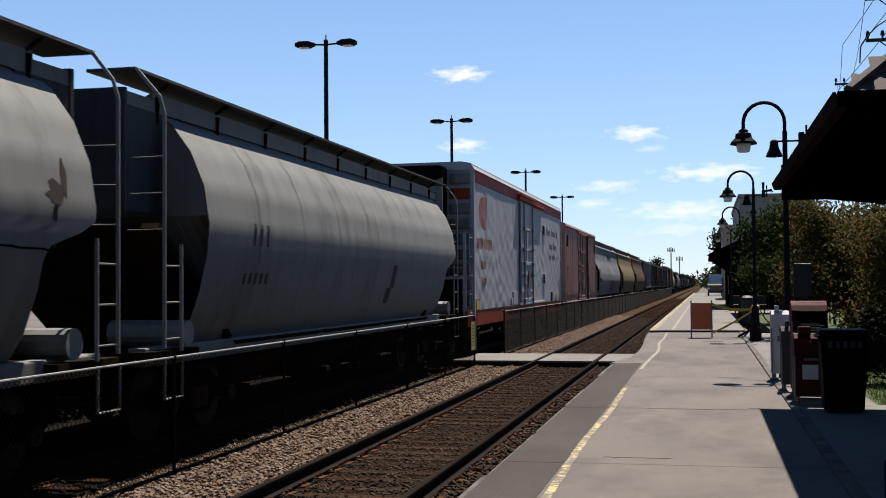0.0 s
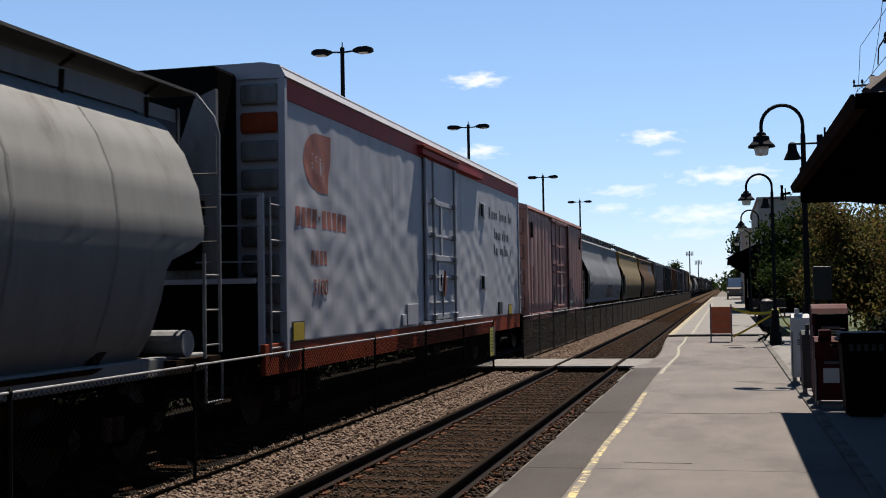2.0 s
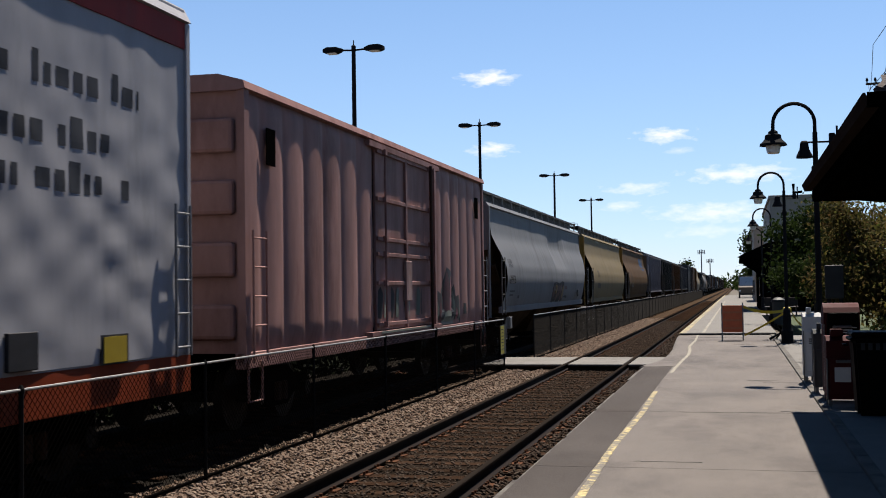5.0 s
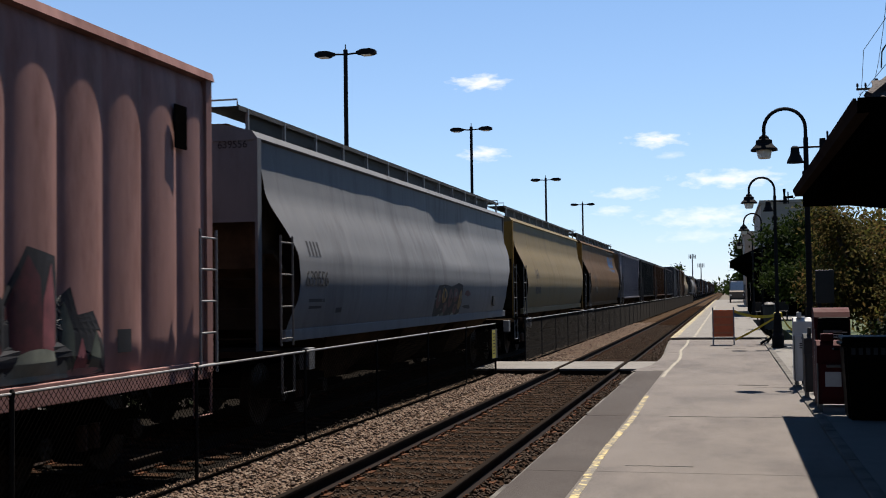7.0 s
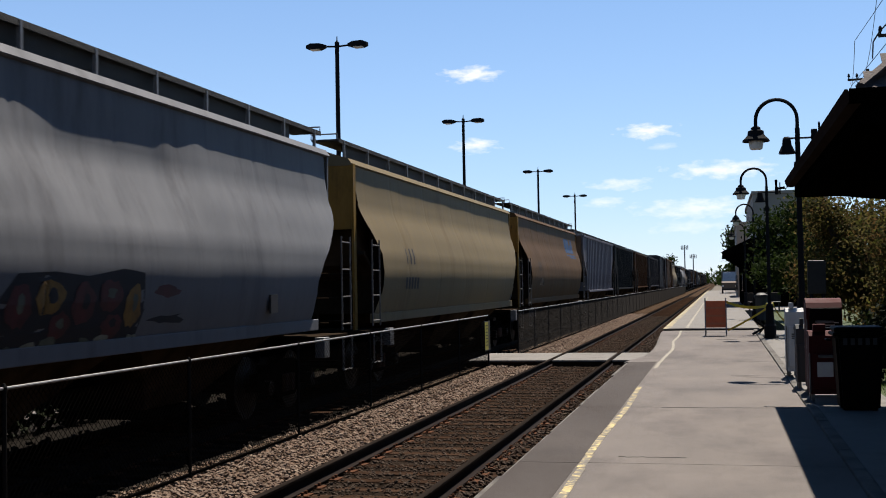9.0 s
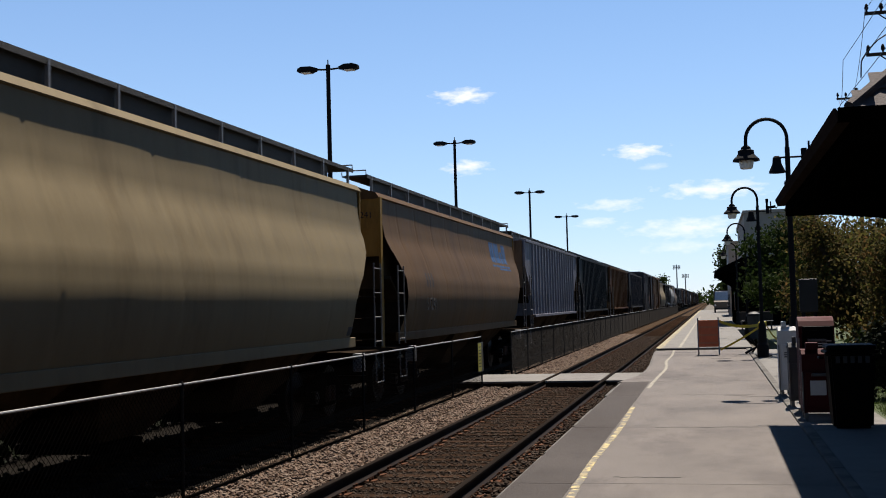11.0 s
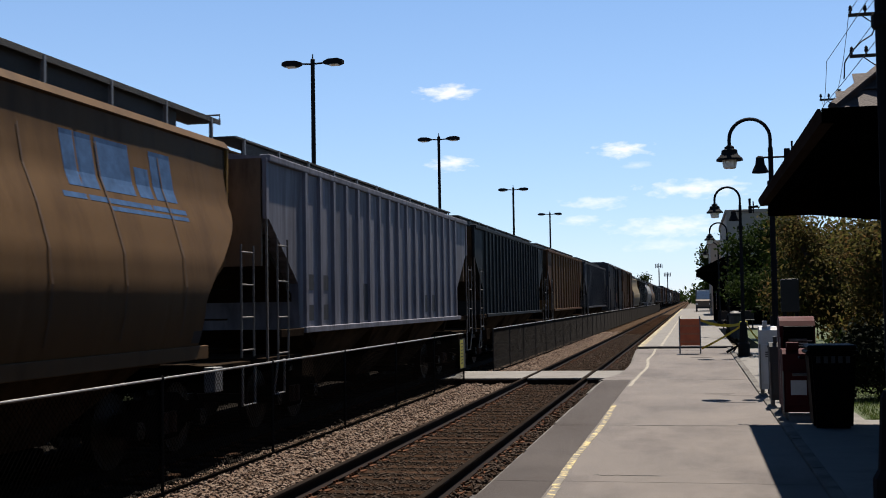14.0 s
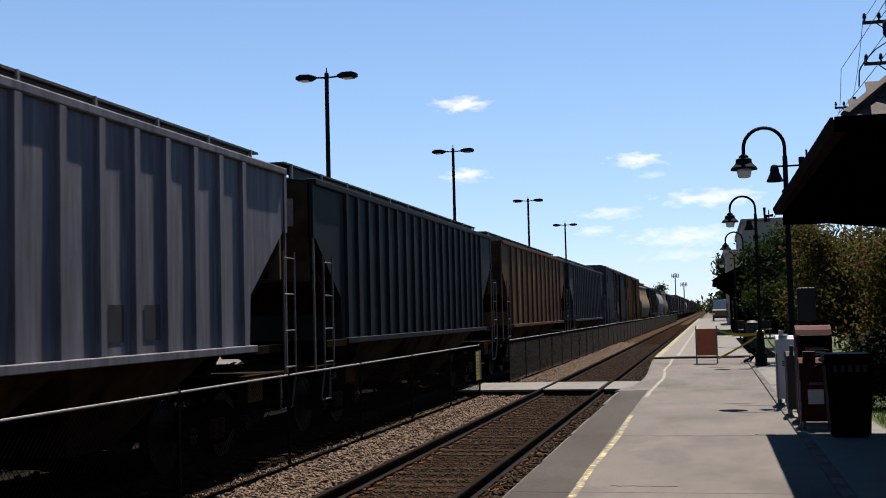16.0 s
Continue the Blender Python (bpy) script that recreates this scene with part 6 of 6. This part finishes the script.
def tape_barrier():
    b = thing("barrier_post", pose(1.45, 35.9, -0.02), "dark barrier post with yellow tape knotted round its top", "barrier post")
    part("base", turned(B(), [(0.24, 0.0), (0.24, 0.05), (0.06, 0.09)], 18), M_rubber, b)
    part("post", rod(B(), (0, 0, 0.06), (0, 0, 1.02), 0.05, 10), M_black_plastic, b)
    part("knot", box(B(), -0.12, 0.12, -0.09, 0.09, 0.88, 1.04, 0.04), M_tape, b, "bunched yellow tape")
    for p, q, w in (((1.38, 35.85, 0.93), (0.2, 36.9, 1.04), 0.045), ((1.4, 35.95, 0.88), (0.22, 37.2, 0.15), 0.035), ((1.55, 35.9, 0.95), (1.78, 33.0, 0.55), 0.04)):
        t = thing("barrier_tape", pose(0, 0, 0), "sagging yellow barrier tape", "barrier tape", "barrier tapes")
        bm = B()
        n = 14
        secs = []
        for k in range(n + 1):
            u = k / n
            c = Vector(p).lerp(Vector(q), u)
            c.z -= 0.10 * 4 * u * (1 - u) * (1 if p[2] - q[2] < 0.5 else 0.3)
            tw = 0.5 * math.sin(u * 9)
            d = Vector((0, math.sin(tw), math.cos(tw))) * w
            secs.append([tuple(c - d + Vector((0, 0.002, 0))), tuple(c + d + Vector((0, 0.002, 0))), tuple(c + d - Vector((0, 0.002, 0))), tuple(c - d - Vector((0, 0.002, 0)))])
        loft(bm, secs)
        part("tape", bm, M_tape, t)
    # heap of barrier legs left beside the post
    h = thing("folded_trestle", pose(1.25, 37.3, -0.02), "dark folded trestle lying beside the platform", "trestle")
    for i in range(5):
        a = i * 0.9
        part("bar", rod(B(), (0.3 * math.cos(a), 0.4 * math.sin(a), 0.05), (-0.25 * math.cos(a + 0.4), -0.3 * math.sin(a), 0.5 - 0.05 * i), 0.03, 6), M_black_plastic, h)


def notice_stand():
    n = thing("notice_board", pose(1.98, 25.6, -0.03), "grey notice board on two dark posts", "notice board")
    for x in (-0.1, 0.14):
        part("post", rod(B(), (x, 0, 0), (x, 0, 1.95), 0.04, 8), M_black_paint, n)
    part("board", box(B(), -0.17, 0.2, -0.05, 0.03, 1.42, 2.12, 0.015), M_grey_plate, n)


def leaf_cloud(parent, blobs, n, size, material, seed, name="crown"):
    """Many small leaf blades spread through overlapping clumps, with gaps between them."""
    rng = np.random.default_rng(seed)
    w = np.array([r[0] * r[1] * r[2] for _, r in blobs]) ** 0.67
    pick = rng.choice(len(blobs), n, p=w / w.sum())
    c = np.array([b[0] for b in blobs])[pick]
    r = np.array([b[1] for b in blobs])[pick]
    d = rng.normal(size=(n, 3))
    d /= np.linalg.norm(d, axis=1)[:, None]
    rad = rng.uniform(0.35, 1.08, n) ** 0.6
    # twiggy sub-clumps
    sub = rng.normal(size=(len(blobs) * 26, 3))
    sub /= np.linalg.norm(sub, axis=1)[:, None]
    pos = c + d * r * rad[:, None]
    pull = sub[pick * 26 + rng.integers(0, 26, n)]
    pos = pos * 0.45 + (c + pull * r * rng.uniform(0.55, 1.05, n)[:, None]) * 0.55 + rng.normal(size=(n, 3)) * size * 2.2
    a = rng.normal(size=(n, 3))
    a /= np.linalg.norm(a, axis=1)[:, None]
    b = np.cross(a, rng.normal(size=(n, 3)))
    b /= np.linalg.norm(b, axis=1)[:, None]
    s = size * rng.uniform(0.6, 1.4, n)[:, None]
    v = np.stack([pos - a * s, pos + b * s * 0.5, pos + a * s, pos - b * s * 0.5], 1).reshape(-1, 3)
    f = (np.arange(n) * 4)[:, None] + np.array([0, 1, 2, 3])[None]
    o = raw(name, v.tolist(), f.tolist(), material, parent)
    o["kind"] = "stuff"
    return o


def tree(x, y, h, blobs, n, size, material, label, seed, z0=-0.03):
    t = thing("tree", pose(x, y, z0), label, "tree", "trees beside the station")
    r = random.Random(seed)
    bm = B()
    top = h * 0.55
    tube(bm, [(0, 0, -0.1), (0.03, 0.02, h * 0.15), (0.08, -0.03, top)], 0.09 + h * 0.012, 8)
    part("trunk", bm, M_bark, t)
    for b, rr in blobs:
        m = Vector(b)
        s = Vector((0.05, 0, h * r.uniform(0.15, 0.35)))
        part("limb", tube(B(), [s, s.lerp(m, 0.5) + Vector((r.uniform(-0.1, 0.1), r.uniform(-0.1, 0.1), 0.15)), m], 0.035 + 0.008 * h, 6), M_bark, t)
    leaf_cloud(t, blobs, n, size, material, seed)
    return t


def greenery():
    r = random.Random(5)

    def clumps(n, sx, sy, z0, z1, rad):
        return [((r.uniform(-sx, sx), r.uniform(-sy, sy), r.uniform(z0, z1)), (rad * r.uniform(0.7, 1.2), rad * r.uniform(0.7, 1.2), rad * r.uniform(0.55, 0.95))) for _ in range(n)]
    tree(3.3, 28.5, 3.6, clumps(12, 1.0, 1.0, 1.3, 3.5, 0.85), 19000, 0.05, M_leaf_olive, "dense olive-green ornamental tree with reddish leaves", 1)
    tree(4.8, 25.5, 3.5, clumps(17, 1.5, 1.2, 0.9, 3.7, 0.95), 26000, 0.048, M_leaf_olive, "dense olive-brown ornamental tree beside the lawn", 2)
    tree(7.4, 26.5, 3.8, clumps(17, 1.8, 1.3, 0.9, 3.9, 1.05), 24000, 0.05, M_leaf_olive, "broad olive-brown ornamental tree beside the lawn", 3)
    tree(2.9, 38.0, 4.4, clumps(10, 1.1, 1.4, 1.4, 3.7, 0.95), 14000, 0.065, M_leaf_green, "dark green tree behind the lamp post", 4)
    tree(3.2, 50.0, 4.6, clumps(9, 1.2, 1.6, 1.6, 4.0, 1.0), 6000, 0.11, M_leaf_green, "dark green tree beside the far platform", 6)
    tree(3.4, 166.0, 10.0, clumps(9, 1.1, 2.2, 3.2, 8.0, 1.6), 6000, 0.24, M_leaf_green, "tall green tree beyond the far shelter", 7)
    tree(5.0, 190.0, 10.0, clumps(9, 1.6, 2.2, 2.0, 6.4, 1.7), 6000, 0.24, M_leaf_green, "tall green tree beyond the far shelter", 8)
    # low hedge below the trees
    hd = thing("hedge", pose(0, 0, -0.03), "low dark hedge under the ornamental trees", "hedge")
    leaf_cloud(hd, [((2.9 + 0.75 * k, 24.4 + 0.5 * math.sin(k * 2.1), 0.45), (0.55, 0.5, 0.55)) for k in range(9)], 9000, 0.055, M_leaf_green, 11, "foliage")
    # shrubs added in near-black leaves to fill the dark area under the trees
    sh = thing("shrub", pose(0, 0, -0.03), "dark dense evergreen shrubs behind the vending boxes", "shrub")
    leaf_cloud(sh, [((2.75 + 0.55 * k, 20.6 + 0.5 * math.sin(k * 1.9), 0.62), (0.55, 0.6, 0.72)) for k in range(10)], 22000, 0.045, M_leaf_dark, 13, "foliage")
    rng = np.random.default_rng(9)
    n = 16000
    x, y = rng.uniform(2.35, 6.5, n), 16.95 + 9 * rng.uniform(0, 1, n) ** 1.4
    hgt, lean, a = rng.uniform(0.03, 0.075, n), rng.normal(size=(n, 2)) * 0.02, rng.uniform(0, 6.28, n)
    wd = 0.006
    v = np.stack([np.stack([x - wd * np.cos(a), y - wd * np.sin(a), np.full(n, -0.03)], -1), np.stack([x + wd * np.cos(a), y + wd * np.sin(a), np.full(n, -0.03)], -1),
                  np.stack([x + lean[:, 0], y + lean[:, 1], -0.03 + hgt], -1)], 1).reshape(-1, 3)
    f = (np.arange(n) * 3)[:, None] + np.array([0, 1, 2])[None]
    tagged(raw("grass", v.tolist(), f.tolist(), M_blade), "short green mown grass beside the pavement", "grass", kind="stuff")


def far_shelter():
    s = thing("far_shelter", pose(0, 0, 0.0), "dark far station shelter with an overhanging roof", "shelter")
    y0, y1 = 74.0, 92.0
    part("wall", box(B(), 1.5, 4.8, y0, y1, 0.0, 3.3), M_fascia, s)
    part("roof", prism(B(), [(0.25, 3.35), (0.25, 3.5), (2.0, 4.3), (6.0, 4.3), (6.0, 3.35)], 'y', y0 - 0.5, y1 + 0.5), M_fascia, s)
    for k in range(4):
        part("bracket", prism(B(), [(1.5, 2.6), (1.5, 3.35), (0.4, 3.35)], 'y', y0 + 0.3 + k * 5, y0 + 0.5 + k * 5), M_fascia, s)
    part("window", box(B(), 1.46, 1.498, y0 + 3, y0 + 5, 1.0, 2.2), M_glass, s)
    b = thing("bench", pose(1.75, 64.0, 0.07), "dark bench in front of the shelter", "bench")
    part("seat", box(B(), -0.3, 1.4, -0.25, 0.25, 0.42, 0.48, 0.02), M_grey_plate, b)
    part("back", box(B(), -0.3, 1.4, 0.22, 0.28, 0.5, 0.95, 0.02), M_timber, b)
    for x in (-0.2, 1.3):
        part("leg", box(B(), x - 0.03, x + 0.03, -0.22, 0.22, 0.0, 0.42), M_timber, b)
    w = thing("waste_bin", pose(1.75, 52.0, 0.0), "grey waste bin by the far platform", "waste bin")
    part("drum", turned(B(), [(0.28, 0.0), (0.3, 0.9), (0.31, 0.95)], 14), M_grey_box, w)
    part("lid", turned(B(), [(0.32, 0.95), (0.3, 1.05), (0.1, 1.15)], 14), M_dark_text, w)


def office_building(x0, x1, y0, y1, h, label, rows, cols):
    b = thing("office_building", pose(0, 0, -0.5), label, "building", "buildings beyond the station")
    part("wall", box(B(), x0, x1, y0, y1, 0, h), M_beige, b)
    part("parapet", box(B(), x0 - 0.1, x1 + 0.1, y0 - 0.1, y1 + 0.1, h, h + 0.25, 0.02), M_beige, b)
    win = None
    for r in range(rows):
        for k in range(cols):
            y = y0 + 2 + k * (y1 - y0 - 4) / max(cols - 1, 1)
            z = 1.2 + r * 3.1
            if win is None:
                win = part("window", box(B(), -0.04, 0.03, -0.7, 0.7, 0, 1.5), M_glass, b)
                win.location = (x0, y, z)
            else:
                again(win, b, Matrix.Translation((x0, y, z)))


def van():
    v = thing("van", pose(1.25, 152.0, 0.07), "parked tan van with a bright windscreen", "van")
    bm = B()
    prism(bm, [(-2.5, 0.4), (2.9, 0.4), (2.9, 2.75), (-1.2, 2.8), (-1.75, 1.55), (-2.5, 1.35)], 'x', -0.95, 0.95)
    part("body", bm, M_van, v)
    bm = B()
    loft(bm, [[(-0.85, -1.78, 1.56), (0.85, -1.78, 1.56), (0.85, -1.75, 1.57), (-0.85, -1.75, 1.57)], [(-0.78, -1.29, 2.66), (0.78, -1.29, 2.66), (0.78, -1.26, 2.67), (-0.78, -1.26, 2.67)]])
    part("windscreen", bm, M_windscreen, v, "bright reflecting windscreen")
    for x in (-0.85, 0.85):
        for y in (-1.5, 1.6):
            part("wheel", rod(B(), (x - 0.1, y, 0.33), (x + 0.1, y, 0.33), 0.33, 14), M_rubber, v)
        part("headlight", box(B(), x - 0.15 if x > 0 else x - 0.05, x + 0.05 if x > 0 else x + 0.15, -2.53, -2.49, 0.85, 1.05), M_lens, v)
    part("bumper", box(B(), -0.95, 0.95, -2.6, -2.48, 0.4, 0.62, 0.03), M_dark_text, v)


def utility_pole(x, y, h, arms, label, span=3.4):
    p = thing("utility_pole", pose(x, y, -0.5), label, "utility pole", "utility poles along the street")
    part("pole", rod(B(), (0, 0, 0), (0, 0, h), 0.18, 10, 0.12), M_timber, p)
    for z in arms:
        a = part("crossarm", box(B(), -span / 2, span / 2, -0.2, -0.08, z - 0.07, z + 0.09, 0.01), M_timber, p)
        for s in (-1, 1):
            part("brace", rod(B(), (s * span * 0.32, -0.21, z - 0.05), (s * 0.05, -0.14, z - 0.85), 0.03, 6), M_timber, a)
            for u in (0.47, 0.27):
                part("insulator", turned(B(), [(0.05, z + 0.09), (0.05, z + 0.2), (0.10, z + 0.24), (0.10, z + 0.32), (0.07, z + 0.36), (0.09, z + 0.4), (0.03, z + 0.5)], 10, (s * span * u, -0.14, 0)), M_black_paint, a)
    return p


def overhead_wires():
    spans = [((7.9, 60, 15.75), (8.9, -30, 16.6)), ((8.7, 60, 15.75), (9.7, -30, 16.6)), ((10.4, 60, 15.75), (11.2, -30, 16.6)),
             ((7.0, 62, 13.75), (7.4, -30, 15.2)), ((7.9, 62, 13.75), (8.4, -30, 15.2)),
             ((7.0, 62, 13.75), (10.4, 96, 17.2)), ((7.9, 60, 15.75), (11.2, 96, 17.3)), ((6.6, 60, 11.2), (7.0, -30, 13.0)), ((6.6, 60, 11.2), (8.0, 240, 10.0))]
    for p, q in spans:
        w = thing("overhead_wire", pose(0, 0, 0), "thin black overhead wire between the poles", "wire", "overhead wires")
        pts = []
        for k in range(17):
            u = k / 16
            c = Vector(p).lerp(Vector(q), u)
            c.z -= 1.1 * 4 * u * (1 - u)
            pts.append(c)
        part("strand", tube(B(), pts, 0.016, 5), M_wire, w)
    c = thing("jumper_cable", pose(0, 0, 0), "looped black jumper cable between crossarms", "cable")
    part("strand", tube(B(), [(9.3, 59.8, 15.3), (8.9, 59.8, 14.5), (8.4, 59.8, 14.2), (7.9, 59.8, 13.7), (7.6, 59.8, 13.2), (7.55, 59.8, 12.4)], 0.035, 6), M_wire, c)


def distance():
    rng = random.Random(12)
    # far wood beyond the end of the line, and a belt to either side
    w = thing("far_woods", pose(0, 0, -0.7), "hazy far belt of trees on the horizon", "trees", kind="structure")
    bl = [((rng.uniform(3, 26), rng.uniform(430, 640), rng.uniform(1, 5)), (4, 5, 4.5)) for _ in range(26)]
    bl += [((rng.uniform(-160, -25), rng.uniform(500, 760), rng.uniform(1, 5)), (9, 6, 6)) for _ in range(40)]
    bl += [((rng.uniform(-24, 3), rng.uniform(930, 990), rng.uniform(1, 4)), (5, 5, 5)) for _ in range(14)]
    bl += [((rng.uniform(20, 90), rng.uniform(180, 400), rng.uniform(2, 8)), (7, 7, 6)) for _ in range(24)]
    leaf_cloud(w, bl, 30000, 0.9, M_leaf_green, 21, "foliage")
    for x, y, h in ((-13.3, 480, 17.0), (-10.8, 520, 14.2)):
        t = thing("radio_mast", pose(x, y, -0.7), "slim far mast with clustered antennas", "mast", "far masts")
        part("shaft", rod(B(), (0, 0, 0), (0, 0, h), 0.28, 8, 0.2), M_mast, t)
        for k in range(6):
            a = k * 1.047
            bm = B()
            box(bm, 1.3 * math.cos(a) - 0.15, 1.3 * math.cos(a) + 0.15, 1.3 * math.sin(a) - 0.15, 1.3 * math.sin(a) + 0.15, h - 1.9, h - 0.2)
            rod(bm, (0, 0, h - 1.2), (1.3 * math.cos(a), 1.3 * math.sin(a), h - 1.2), 0.1, 6)
            part("antenna", bm, M_mast, t)
    tree(-17.6, 430.0, 12.0, [((-0.5, 0, 9.5), (1.6, 2, 1.2)), ((1.0, 0, 10.4), (1.2, 2, 1.0)), ((0.2, 1, 8), (1.9, 2, 1.4))], 900, 0.35, M_leaf_green, "small far tree rising above the train", 31, -0.7)


def added_blockers():
    # unseen block, added only to keep part of the sky's light off the train
    s = thing("wall_station", pose(0, 0, 0), "plain dark brick station building beside the platform", "wall", kind="structure")
    part("brickwork", box(B(), 3.4, 11.0, -16.0, 8.9, -0.4, 6.2), M_brick, s)
    part("roof", prism(B(), [(2.9, 6.2), (7.2, 9.0), (11.5, 6.2)], 'y', -16.4, 9.2), M_shingle, s)
    # made-up bank that blocks bright ground showing beneath the cars
    w = thing("weed_bank", pose(0, 0, -0.4), "dark weeds growing along the far track", "weeds")
    leaf_cloud(w, [((-10.7 + 0.15 * math.sin(k * 1.7), -6 + 0.62 * k, 0.4), (0.45, 0.5, 0.62)) for k in range(120)], 34000, 0.09, M_leaf_dark, 17, "foliage")


def build_place():
    ground()
    added_blockers()
    track_bed()
    crossing()
    canopy()
    for x, y, hn in ((1.44, 9.2, False), (1.45, 22.0, True), (1.42, 35.4, True), (1.5, 52.0, False), (1.5, 70.0, False)):
        gooseneck(x, y, hn)
    trash_can()
    news_box(1.18, 16.75, 0.50, 0.42, 1.0, M_red_box, M_red_box, "red newspaper box with a white price card")
    news_box(1.22, 17.7, 0.50, 0.5, 1.44, M_red_box, M_black_plastic, "tall red newspaper box with black domed front", True, False)
    news_box(1.13, 18.7, 0.26, 0.4, 1.02, M_grey_box, M_grey_box, "narrow grey newspaper box", False, False)
    news_box(1.10, 20.9, 0.30, 0.42, 1.22, M_white_box, M_white_box, "pale grey newspaper box with steel top", False, False)
    a_frame()
    tape_barrier()
    notice_stand()
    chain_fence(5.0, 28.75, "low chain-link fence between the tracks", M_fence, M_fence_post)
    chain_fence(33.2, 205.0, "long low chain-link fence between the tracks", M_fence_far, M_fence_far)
    warning_sign()
    for y, h in ((34.9, 9.75), (53.6, 9.85), (76.9, 9.6), (97.3, 9.4)):
        yard_lamp(y, -11.6, h)
    far_shelter()
    office_building(2.6, 8.0, 90.0, 112.0, 8.6, "plain beige building with a flat parapet", 2, 5)
    office_building(1.75, 9.0, 116.0, 130.0, 7.6, "low grey building behind the beige one", 2, 3)
    van()
    utility_pole(9.55, 60.0, 16.6, (16.05, 14.0), "tall timber utility pole with two crossarms")
    utility_pole(11.6, 95.0, 18.4, (17.6,), "far timber utility pole with one crossarm", 3.0)
    overhead_wires()
    distance()
    greenery()


build_train()
build_place()
platform()
railway_track(TRACK1, 6.0, 150.0, "near railway track with rusty rails on dark wooden ties")
railway_track(TRACK2, 3.0, 60.0, "far railway track under the passing train")

RUN = [(0.0, 0.0), (4.0, 30.4), (8.0, 60.85), (12.0, 91.4), (16.0, 122.2)]   # seconds, metres run


def run_at(t):
    for (a, p), (b, q) in zip(RUN, RUN[1:]):
        if t <= b:
            return p + (q - p) * (t - a) / (b - a)
    return RUN[-1][1]


def motions():
    for c, y in TRAIN:
        walk(c, [(t, pose(XT, y - s, RAIL_Z)) for t, s in RUN])
    steps = 206
    for w, y in WHEELS:
        walk(w, [(16.0 * k / steps, pose(0, y, 0.455, math.degrees(run_at(16.0 * k / steps) / 0.455) % 360.0)) for k in range(steps + 1)])


motions()
